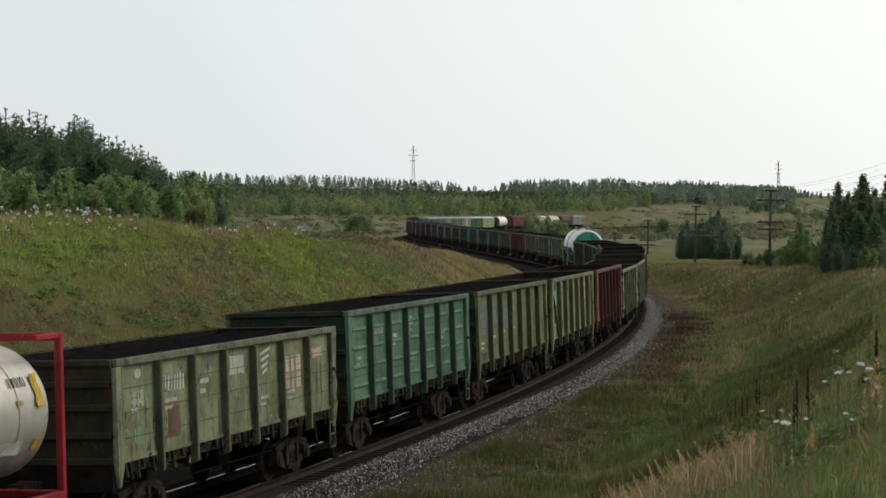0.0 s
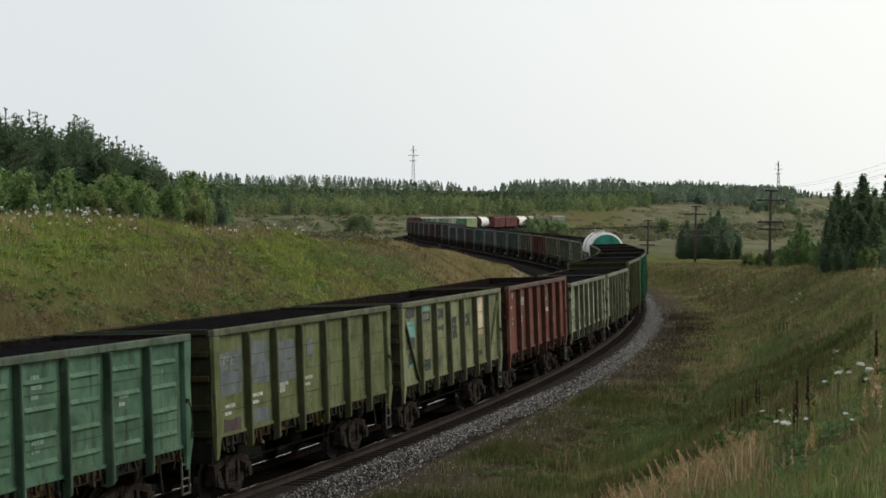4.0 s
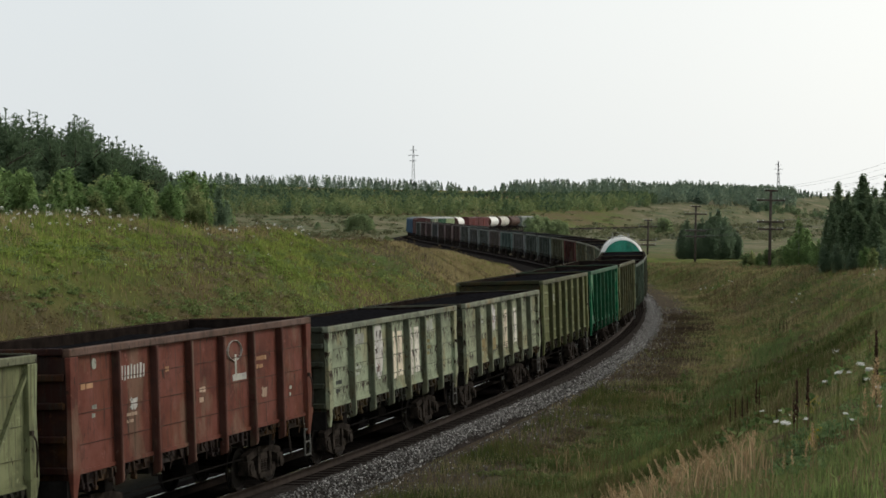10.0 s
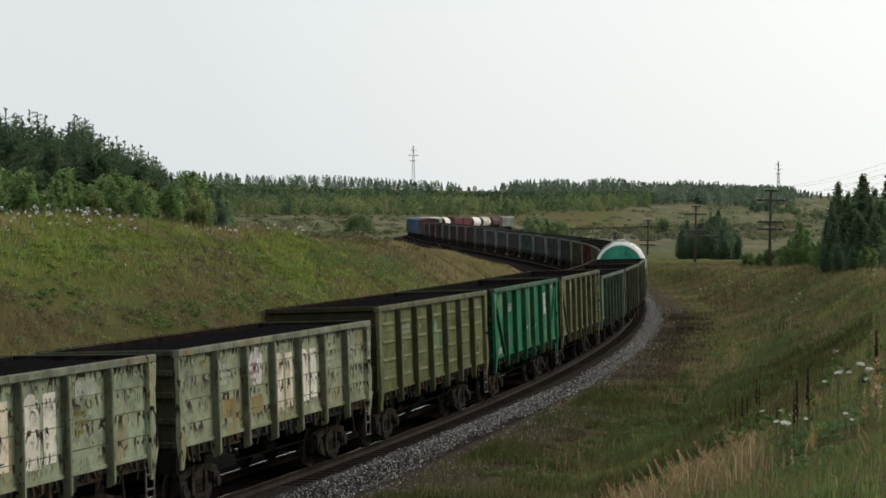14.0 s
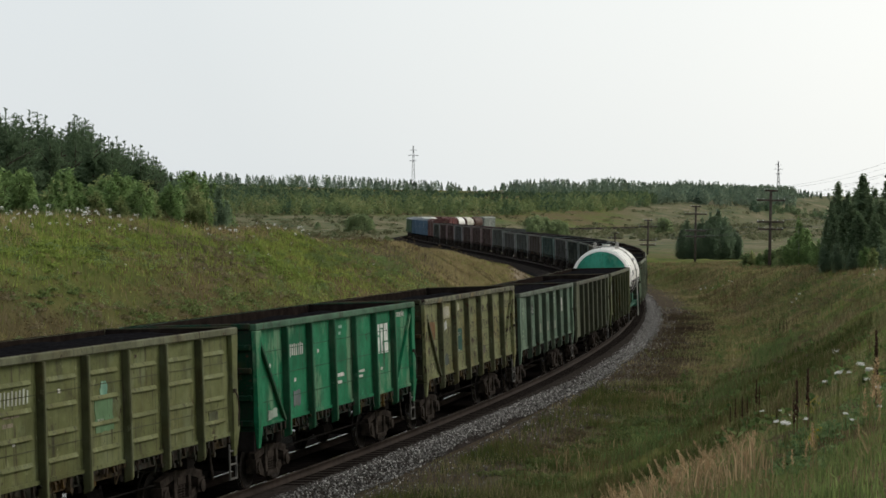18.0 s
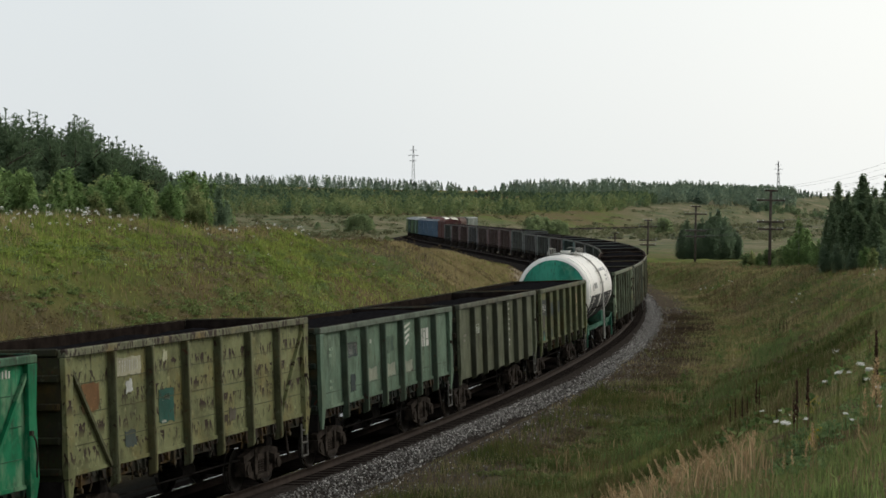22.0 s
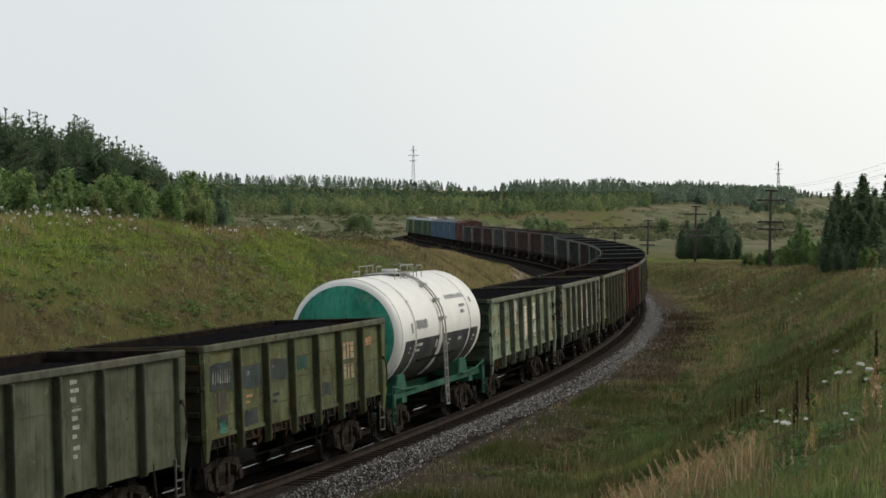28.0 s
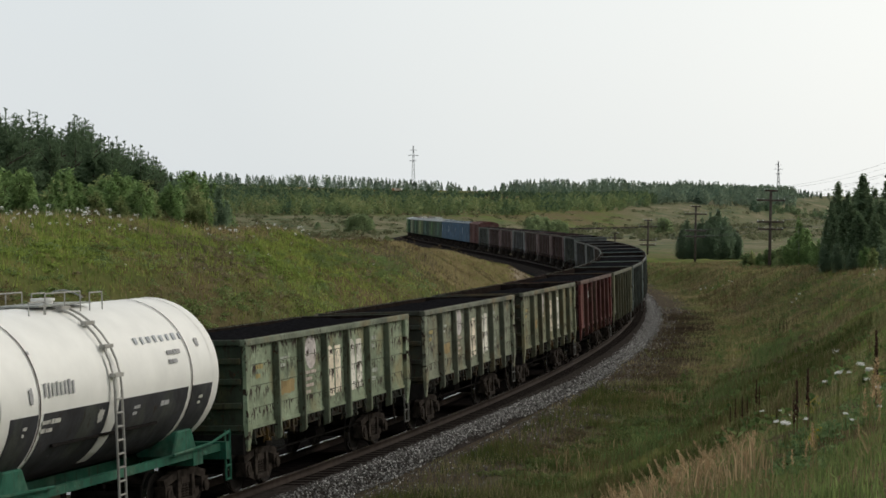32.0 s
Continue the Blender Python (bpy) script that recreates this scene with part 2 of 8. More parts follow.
M_RUNGS = plain("pale_galvanised_bars", (0.30, 0.31, 0.28), 0.5, 0.3)
M_SLEEPER = plain("oily_wood", (0.010, 0.008, 0.007), 0.95, vary=0.5, scale=5)
M_BARK = plain("bark", (0.07, 0.055, 0.045), 0.9, vary=0.4, scale=8)
M_BIRCH = plain("birch_bark", (0.38, 0.37, 0.34), 0.85, vary=0.5, scale=4)
M_POLE = plain("weathered_pole_wood", (0.080, 0.066, 0.056), 0.9, vary=0.4)
M_LATTICE = plain("galvanised_lattice", (0.16, 0.165, 0.17), 0.6, 0.3, vary=0.1)
M_PORCELAIN = plain("porcelain", (0.75, 0.75, 0.73), 0.3, vary=0.05)
M_WIRE = plain("wire", (0.14, 0.14, 0.14), 0.6, 0.3)


def ground_material():
    """Grass, dry straw patches, bare earth by the line, and soot on the track bed; the zones come with the mesh."""
    m, n, l, b = material("grassland_earth", 0.95)
    v = coords(n, l)
    zone = n.new("ShaderNodeAttribute")
    zone.attribute_name = "zone"
    sep = n.new("ShaderNodeSeparateColor")
    l.new(zone.outputs["Color"], sep.inputs["Color"])
    wide, mid, fine = noise_of(n, l, v, 0.06, 5.0), noise_of(n, l, v, 0.6, 8.0, 0.72), noise_of(n, l, v, 5.0, 8.0, 0.8)
    grass = ramp(n, l, mid, [(0.36, (0.052, 0.080, 0.019)), (0.5, (0.110, 0.146, 0.033)), (0.62, (0.175, 0.175, 0.054))])
    dry = ramp(n, l, fine, [(0.36, (0.080, 0.062, 0.031)), (0.62, (0.18, 0.145, 0.07))])
    col = mixed(n, l, mask(n, l, wide, 0.44, 0.58), grass, dry)
    field = ramp(n, l, noise_of(n, l, v, 0.06, 9.0, 0.8), [(0.38, (0.066, 0.096, 0.048)), (0.46, (0.125, 0.138, 0.072)), (0.54, (0.165, 0.155, 0.090)), (0.62, (0.255, 0.215, 0.145))])
    col = mixed(n, l, sep.outputs[2], col, field)
    earth = ramp(n, l, fine, [(0.3, (0.040, 0.031, 0.022)), (0.55, (0.092, 0.073, 0.051)), (0.72, (0.135, 0.113, 0.086))])
    brk = n.new("ShaderNodeMath")
    brk.operation = "MULTIPLY_ADD"
    brk.inputs[1].default_value, brk.inputs[2].default_value = 1.2, -0.6
    l.new(mid, brk.inputs[0])
    ea = n.new("ShaderNodeMath")
    ea.operation = "ADD"
    ea.use_clamp = True
    l.new(sep.outputs[0], ea.inputs[0])
    l.new(brk.outputs[0], ea.inputs[1])
    ec = n.new("ShaderNodeMath")
    ec.operation = "MULTIPLY"
    ec.use_clamp = True
    l.new(ea.outputs[0], ec.inputs[0])
    l.new(mask(n, l, sep.outputs[0], 0.05, 0.4), ec.inputs[1])
    col = mixed(n, l, ec.outputs[0], col, earth)
    soot = ramp(n, l, fine, [(0.3, (0.006, 0.006, 0.005)), (0.7, (0.014, 0.013, 0.011))])
    col = mixed(n, l, sep.outputs[1], col, soot)
    herb = n.new("ShaderNodeAttribute")
    herb.attribute_name = "herb"
    brown = ramp(n, l, fine, [(0.3, (0.050, 0.042, 0.020)), (0.7, (0.105, 0.085, 0.042))])
    col = mixed(n, l, herb.outputs["Fac"], col, brown)
    clay = ramp(n, l, fine, [(0.3, (0.20, 0.16, 0.11)), (0.7, (0.36, 0.30, 0.21))])
    cl = n.new("ShaderNodeMath")
    cl.operation = "MULTIPLY"
    l.new(zone.outputs["Alpha"], cl.inputs[0])
    l.new(mask(n, l, mid, 0.40, 0.52), cl.inputs[1])
    col = mixed(n, l, cl.outputs[0], col, clay)
    l.new(col, b.inputs["Base Color"])
    b.inputs["Specular IOR Level"].default_value = 0.03
    bump(n, l, b, fine, 0.6, 0.08)
    return m


# ================= mesh helpers =================
def finish(bm, name, mats, smooth=False):
    me = bpy.data.meshes.new(name)
    bm.normal_update()
    bm.to_mesh(me)
    bm.free()
    for m in mats if isinstance(mats, (list, tuple)) else [mats]:
        me.materials.append(m)
    if smooth:
        me.shade_smooth()
    return me


def box(bm, cx, cy, cz, sx, sy, sz, m=None, mi=0):
    """A box by its centre and sizes; m turns it."""
    r = bmesh.ops.create_cube(bm, size=1.0, matrix=(m or Matrix()) @ Matrix.Translation((cx, cy, cz)) @ Matrix.Diagonal((sx, sy, sz, 1)))
    if mi:
        for f in {f for v in r["verts"] for f in v.link_faces}:
            f.material_index = mi
    return r["verts"]


def bar(bm, a, b, w, h=None, mi=0, seg=0):
    """A square bar or (seg > 2) a round rod from a to b."""
    a, b = Vector(a), Vector(b)
    d = b - a
    q = d.to_track_quat("Z", "Y").to_matrix().to_4x4()
    m = Matrix.Translation((a + b) / 2) @ q
    if seg:
        r = bmesh.ops.create_cone(bm, cap_ends=True, segments=seg, radius1=w, radius2=w if h is None else h, depth=d.length, matrix=m)
        vs = r["verts"]
    else:
        vs = bmesh.ops.create_cube(bm, size=1.0, matrix=m @ Matrix.Diagonal((w, h or w, d.length, 1)))["verts"]
    if mi:
        for f in {f for v in vs for f in v.link_faces}:
            f.material_index = mi
    return vs


def soft(bm, off=0.012, seg=1):
    bmesh.ops.bevel(bm, geom=[e for e in bm.edges if e.is_manifold and e.calc_face_angle(0) > 0.6], offset=off, segments=seg, affect="EDGES", profile=0.5)


def put(name, me, parent=None, mat=None, m=None, label=""):
    """An object on a mesh, under a parent; mat replaces the first material for this object alone."""
    ob = new(name, me)
    if parent:
        ob.parent = parent
    if m is not None:
        ob.matrix_basis = m
    if mat is not None:
        ob.material_slots[0].link = "OBJECT"
        ob.material_slots[0].material = mat
    if label:
        ob["label"] = label
    return ob


def part(name, bm, mat, parent, label="", smooth=False):
    return put(name, finish(bm, name, mat, smooth), parent, label=label)


def np_mesh(name, verts, faces, mats, smooth=False, normals=None):
    """A mesh from arrays: verts (n,3), faces (m,k)."""
    me = bpy.data.meshes.new(name)
    verts, faces = np.asarray(verts, np.float32), np.asarray(faces, np.int32)
    me.vertices.add(len(verts))
    me.vertices.foreach_set("co", verts.ravel())
    k = faces.shape[1]
    me.loops.add(faces.size)
    me.loops.foreach_set("vertex_index", faces.ravel())
    me.polygons.add(len(faces))
    me.polygons.foreach_set("loop_start", np.arange(0, faces.size, k, dtype=np.int32))
    me.update(calc_edges=True)
    for m in mats if isinstance(mats, (list, tuple)) else [mats]:
        me.materials.append(m)
    if smooth or normals is not None:
        me.shade_smooth()
    if normals is not None:
        me.normals_split_custom_set_from_vertices(np.asarray(normals, np.float32))
    return me


def sweep(name, s0, s1, step, section, mat, smooth=False):
    """A profile of (d, up) points drawn along the track."""
    ss = np.arange(s0, s1 + step / 2, step)
    k = len(section)
    vs = np.concatenate([beside(ss, d, u)[:, None, :] for d, u in section], axis=1).reshape(-1, 3)
    i, j = np.meshgrid(np.arange(len(ss) - 1), np.arange(k - 1), indexing="ij")
    a = (i * k + j).ravel()
    return np_mesh(name, vs, np.stack([a, a + k, a + k + 1, a + 1], axis=1), mat, smooth=smooth)




def value_noise(x, y, scale, seed=0):
    """Smooth random relief between -1 and 1."""
    g = np.random.default_rng(seed).uniform(-1, 1, (64, 64))
    u, v = x / scale, y / scale
    i, j = np.floor(u).astype(int), np.floor(v).astype(int)
    fu, fv = u - i, v - j
    fu, fv = fu * fu * (3 - 2 * fu), fv * fv * (3 - 2 * fv)
    i0_, i1_, j0_, j1_ = i % 64, (i + 1) % 64, j % 64, (j + 1) % 64
    return (g[i0_, j0_] * (1 - fu) + g[i1_, j0_] * fu) * (1 - fv) + (g[i0_, j1_] * (1 - fu) + g[i1_, j1_] * fu) * fv


# ================= ground =================
def track_frame(x, y):
    """For places: the s of the nearest point of the track and the distance d to the right of it."""
    x, y = np.asarray(x, float), np.asarray(y, float)
    s, d = np.empty(x.shape), np.empty(x.shape)
    tx, ty, th, ts = TX[::2], TY[::2], TH[::2], TS[::2]
    for a in range(0, x.size, 20000):
        q = slice(a, a + 20000)
        dist = (x[q, None] - tx) ** 2 + (y[q, None] - ty) ** 2
        k = dist.argmin(1)
        dx, dy = x[q] - tx[k], y[q] - ty[k]
        s[q] = ts[k] + dx * np.cos(th[k]) + dy * np.sin(th[k])
        d[q] = dx * np.sin(th[k]) - dy * np.cos(th[k])
    return s, d


def step01(v, a, b):
    u = np.clip((v - a) / (b - a), 0, 1)
    return u * u * (3 - 2 * u)


def low_near(s, d):
    """Where brown herbs gather, low on the near end of the bank."""
    return step01(d, -16, -11) * (1 - step01(s, 50, 78))


LEFT_S, LEFT_H = [-300, 20, 40, 60, 80, 100, 120, 150, 175, 200, 260, 400, 1000], [6.2, 6.2, 6.05, 5.75, 5.1, 4.6, 3.9, 2.6, 1.0, 0.4, 0.6, 1.2, 3.4]
RIGHT_S, RIGHT_H = [-300, 0, 60, 110, 160, 200, 260, 400, 1000], [4.4, 4.4, 4.3, 2.95, 1.75, 1.2, 0.9, 1.2, 3.4]
FOOT_S, FOOT_D = [-300, 100, 190, 300, 1000], [7.0, 7.0, 4.8, 4.6, 4.6]


def ground_height(x, y, rough=True):
    x, y = np.asarray(x, float), np.asarray(y, float)
    s, d = track_frame(x.ravel(), y.ravel())
    s, d = s.reshape(x.shape), d.reshape(x.shape)
    rail = np.interp(s, TS, TZ)
    bed = rail - 0.72
    e = np.abs(d)
    # cutting, inner side
    hl = np.interp(s, LEFT_S, LEFT_H)
    run = np.maximum(hl - bed, 0.3) * 1.75 + 0.8
    up = (e - 4.6) / run
    zl = bed + (hl - bed) * np.clip(up - 0.06 * np.sin(np.clip(up, 0, 1) * 2 * np.pi), 0, 1)
    zl += np.clip(e - 4.6 - run, 0, 150) * np.interp(s, [40, 90], [0.018, 0.0])
    # behind the spur's crest the land falls to the valley
    fall = step01(e, 4.6 + run + 1.5, 4.6 + run + 26) * np.interp(s, [62, 95, 400, 600], [0, 1, 1, 0])
    zl = zl * (1 - fall) + np.minimum(zl, 1.2) * fall
    # cutting, outer side
    hr = np.interp(s, RIGHT_S, RIGHT_H)
    foot = np.interp(s, FOOT_S, FOOT_D)
    runr = np.maximum(hr - bed, 0.3) * 2.0 + 0.5
    upr = np.clip((e - foot) / runr, 0, 1)
    zr = bed + (hr - bed) * (upr - 0.05 * np.sin(upr * 2 * np.pi))
    zr = zr + 0.15 * step01(7 - e, 0, 3.5)
    z = np.where(d < 0, zl, zr)
    # far land: a long rise to a wooded ridge
    ridge = 30 - 0.012 * np.clip(x, -600, 900)
    far = 1.4 + ridge * (0.25 * step01(y, 520, 1000) + 0.75 * step01(y, 820, 1950)) + 3.0 * value_noise(x, y, 170, 3) * step01(y, 500, 1200)
    far = np.where(y < 500, 1.4, far)
    w = step01(e, 25, 90) * step01(y, 250, 420)
    z = z * (1 - w) + far * w
    if rough:
        away = step01(e, 3.6, 7)
        z = z + np.where(d > 0, 0.025 * np.sin(2.4 * d + 0.03 * s) * step01(d, 7, 9) * step01(17 - d, 0, 3) * step01(s, 25, 45) * step01(130 - s, 0, 25), 0)
        z = z + away * (0.16 * value_noise(x, y, 2.7, 1) + 0.10 * value_noise(x, y, 1.1, 2) + 0.25 * value_noise(x, y, 9.0, 5))
    return z


def spaced(a, b, first, grow):
    v, q = [a], first
    while v[-1] < b:
        v.append(v[-1] + q)
        q *= grow
    return v


gx = np.array(sorted({round(v, 3) for v in list(np.arange(-34, 36, 0.6)) + [-34 - q for q in spaced(0, 2800, 0.7, 1.07)] + [36 + q for q in spaced(0, 2800, 0.7, 1.07)]}))
gy = np.array(sorted({round(v, 3) for v in list(np.arange(2, 230, 0.8)) + [2 - q for q in spaced(0, 420, 1.0, 1.12)] + [230 + q for q in spaced(0, 4400, 0.9, 1.022)]}))
GX, GY = np.meshgrid(gx, gy)
GZ = ground_height(GX, GY)
ny, nx = GX.shape
a_ = (np.arange(ny - 1)[:, None] * nx + np.arange(nx - 1)).ravel()
M_GROUND = ground_material()
gme = np_mesh("ground", np.stack([GX.ravel(), GY.ravel(), GZ.ravel()], 1), np.stack([a_, a_ + 1, a_ + nx + 1, a_ + nx], 1), M_GROUND, smooth=True)
gs, gd = track_frame(GX.ravel(), GY.ravel())
zone = np.zeros((GX.size, 4), np.float32)
zone[:, 0] = np.where(gd > 0, step01(7.0 - gd, 0, 3.4), step01(6.5 + gd, 0, 2)) * step01(760 - gs, 0, 100)
zone[:, 1] = np.where(gd > 0, step01(2.0 - gd, 0, 0.4), step01(5.6 + gd, 0, 1.0))
zone[:, 2] = step01(GY.ravel(), 260, 420) * (1 - 0.9 * step01(GY.ravel(), 840, 920) * step01(0.098 - GX.ravel() / np.maximum(GY.ravel(), 1), 0, 0.03))
zone[:, 3] = step01(gs, 130, 138) * step01(182 - gs, 0, 12) * step01(-gd, 4.2, 5.0) * step01(9.8 + gd, 0, 1.5)
at_ = gme.color_attributes.new("zone", "FLOAT_COLOR", "POINT")
at_.data.foreach_set("color", zone.ravel())
hb_ = gme.attributes.new("herb", "FLOAT", "POINT")
hb_.data.foreach_set("value", ((0.6 * low_near(gs, gd) + 0.6 * step01(gs, 62, 100) * step01(215 - gs, 0, 20) * step01(30 + gd, 0, 6)) * step01(-gd, 4, 6)).astype(np.float32))
tagged(put("ground", gme), "rough grassy land with a railway cutting and far rising fields", "ground", kind="structure")


def ground_z(x, y):
    return float(ground_height(np.array([x]), np.array([y]))[0])


# ================= track =================
M_BALLAST = plain("ballast_bed_sooty", (0.036, 0.031, 0.028), 0.95, vary=0.6, scale=8)
bal = sweep("ballast_bed", -60, 960, 2.0, [(-3.4, -0.80), (-2.3, -0.30), (-1.9, -0.20), (1.5, -0.20), (1.68, -0.26), (2.0, -0.72)], M_BALLAST)
tagged(put("ballast_bed", bal), "dark sooty gravel bed under the railway track", "track bed", kind="structure")
# coal soot; the shade under the train is also put into its black
soot = sweep("soot_layer", -60, 960, 2.0, [(-2.3, -0.296), (-1.9, -0.194), (0.70, -0.194), (0.74, -0.21)], plain("coal_soot", (0.014, 0.012, 0.011), 0.97, vary=0.5, scale=6))
tagged(put("soot_layer", soot), "black coal soot and painted train shade between the rails", "track bed", kind="structure")
track = tagged(new("railway_track"), "single railway track on a long S-curve, rusty rails on dark sleepers", "railway track", kind="structure")
RAIL = [(-0.075, -0.18), (-0.02, -0.155), (-0.02, -0.045), (-0.037, -0.035), (-0.037, -0.003), (-0.03, 0.0), (0.03, 0.0), (0.037, -0.003), (0.037, -0.035), (0.02, -0.045), (0.02, -0.155), (0.075, -0.18)]
for side in (-0.797, 0.797):
    ob = put("rail", sweep("rail", -60, 960, 2.0, [(side + q, u) for q, u in RAIL], M_RAIL), track, label="rusty steel rail")
    put("rail_head", sweep("rail_head", -60, 960, 2.0, [(side - 0.024, 0.0025), (side + 0.024, 0.0025)], M_TREAD), track, label="bright worn running surface of the rail")

# ================= the train =================
SIDE = 1.47          # outer face of a gondola's side sheet
HALF = 6.36          # half length of a gondola's body
BAY = 1.74           # from post to post; the end bays are wider
POSTS = [-HALF + 0.15] + [(k - 2.5) * BAY for k in range(6)] + [HALF - 0.15]


def bay_x(k):
    return (k - 3) * BAY if 0 < k < 6 else (-5.18 if k == 0 else 5.18)




def me_side(h):
    """Side sheet with pressed ribs in each bay, on the -Y side."""
    bm = bmesh.new()
    z0, z1 = 1.42, h - 0.12
    box(bm, 0, -SIDE + 0.02, (z0 + z1) / 2, 2 * HALF - 0.1, 0.04, z1 - z0)
    box(bm, 0, -SIDE - 0.004, z0 + 0.035, 2 * HALF - 0.16, 0.05, 0.07)
    return finish(bm, "side_wall", [M_DARK])


def me_panel_rib():
    """A short pressed rib: a sloping top and a sharp lower lip."""
    bm = bmesh.new()
    vs = box(bm, 0, -SIDE - 0.022, 0, BAY - 0.52, 0.05, 0.10)
    for v in vs:
        if v.co.y < -SIDE - 0.022:
            v.co.z = v.co.z * 0.25 - 0.036
            v.co.x *= 0.94
    soft(bm, 0.012)
    return finish(bm, "panel_rib", [M_DARK])


def me_seam():
    """A thin weld seam across one bay."""
    bm = bmesh.new()
    box(bm, 0, -SIDE - 0.004, 0, BAY - 0.16, 0.014, 0.016)
    return finish(bm, "weld_seam", [M_DARK])


def me_side_smooth(h):
    bm = bmesh.new()
    z0, z1 = 1.12, h - 0.12
    box(bm, 0, -SIDE + 0.02, (z0 + z1) / 2, 2 * HALF - 0.1, 0.04, z1 - z0)
    for z in (z0 + (z1 - z0) * 0.7,):
        box(bm, 0, -SIDE - 0.006, z, 2 * HALF - 0.3, 0.012, 0.03)
    return finish(bm, "side_wall", [M_DARK])


def me_rail(h):
    bm = bmesh.new()
    box(bm, 0, -1.50, h - 0.075, 2 * HALF + 0.04, 0.17, 0.15)
    soft(bm, 0.02)
    return finish(bm, "top_rail", [M_DARK])


def me_post(h, w=0.115, low=1.04):
    """A pressed side post: square, standing proud of the sheet, blunt at its foot."""
    bm = bmesh.new()
    for v in box(bm, 0, -1.535, (low + h - 0.15) / 2, w, 0.15, h - 0.15 - low):
        if v.co.y < -1.535:
            v.co.x *= 0.82
            if v.co.z < 1.5:
                v.co.z += 0.06
    soft(bm, 0.012)
    return finish(bm, "post", [M_DARK])


def me_flange(h, low=1.12):
    """The narrow face of a side post, worn bare along its edge."""
    bm = bmesh.new()
    for v in box(bm, 0.012, -1.616, (low + h - 0.15) / 2, 0.066, 0.012, h - 0.16 - low):
        if v.co.z < 1.5 and v.co.y < -1.616:
            v.co.z += 0.02
    soft(bm, 0.004)
    return finish(bm, "post_face", [M_DARK])


def me_corner(h, w=0.34, low=0.98):
    """The broad corner post, drawn in at its foot."""
    bm = bmesh.new()
    vs = box(bm, 0, -1.525, (low + h - 0.15) / 2, w, 0.11, h - 0.15 - low)
    for v in vs:
        if v.co.z < 1.5:
            v.co.x *= 0.45
            if v.co.y < -1.525:
                v.co.y += 0.06
    ed = [e for e in bm.edges if abs(e.verts[0].co.z - e.verts[1].co.z) > 0.5]
    bmesh.ops.subdivide_edges(bm, edges=ed, cuts=2)
    for v in bm.verts:
        if 1.3 < v.co.z < 2.1:
            v.co.x = math.copysign(w / 2, v.co.x)
            v.co.z = 1.55
            if v.co.y < -1.5:
                v.co.y = -1.58
    soft(bm, 0.012)
    return finish(bm, "post", [M_DARK])


def me_latch(seed):
    """Hinges, locks and bent levers of the drop hatches under one bay, no two alike."""
    r = random.Random(seed)
    bm = bmesh.new()
    for k in range(7):
        x = -0.72 + 0.24 * k + r.uniform(-0.09, 0.09)
        drop = r.choice((0.05, 0.08, 0.12, 0.16, 0.22, 0.28))
        w = r.uniform(0.035, 0.10)
        slip = r.uniform(-0.06, 0.06)
        y = -1.47 - r.uniform(0.0, 0.05)
        for v in box(bm, x, y, 1.41 - drop / 2, w, 0.06, drop):
            if v.co.z < 1.41 - drop / 2:
                v.co.x = x + slip + (v.co.x - x) * r.uniform(0.35, 0.9)
        if drop > 0.18:
            # the lock's rounded foot
            bar(bm, (x + slip, y - 0.05, 1.41 - drop), (x + slip, y + 0.05, 1.41 - drop), r.uniform(0.035, 0.06), seg=8)
    for k in range(2):
        x = r.uniform(-0.6, 0.6)
        mid = (x + r.uniform(-0.1, 0.1), -1.53, 1.22)
        bar(bm, (x, -1.50, 1.38), mid, 0.022)
        bar(bm, mid, (mid[0] + r.uniform(-0.12, 0.12), -1.52, 1.08), 0.022)
    # the ragged lower lip of the sheet
    x = -BAY / 2 + 0.1
    while x < BAY / 2 - 0.12:
        w = r.uniform(0.10, 0.26)
        box(bm, x + w / 2, -1.452, 1.42 - r.uniform(0.02, 0.07), w, 0.03, 0.10)
        x += w + r.uniform(0.0, 0.05)
    box(bm, 0, -1.40, 1.30, BAY - 0.2, 0.06, 0.20)
    return finish(bm, "hatch_latch", [M_DARK])


def me_lining(h):
    """Coal dust caked on the inner face and top of a side's rim."""
    bm = bmesh.new()
    box(bm, 0, -1.405, h - 0.26, 2 * HALF - 0.2, 0.02, 0.50)
    box(bm, 0, -1.475, h + 0.001, 2 * HALF, 0.10, 0.006)
    box(bm, -HALF + 0.078, 0, h - 0.26, 0.02, 2.78, 0.50)
    return finish(bm, "dust_lining", [M_COAL])


def me_end(h):
    bm = bmesh.new()
    z0, z1 = 1.25, h - 0.14
    box(bm, -HALF + 0.04, 0, (z0 + z1) / 2, 0.05, 2.96, z1 - z0)
    soft(bm, 0.012)
    return finish(bm, "end_wall", [M_DARK])


def me_end_rib():
    bm = bmesh.new()
    box(bm, -HALF - 0.03, 0, 0, 0.10, 2.9, 0.13)
    soft(bm, 0.02)
    return finish(bm, "end_rib", [M_DARK])


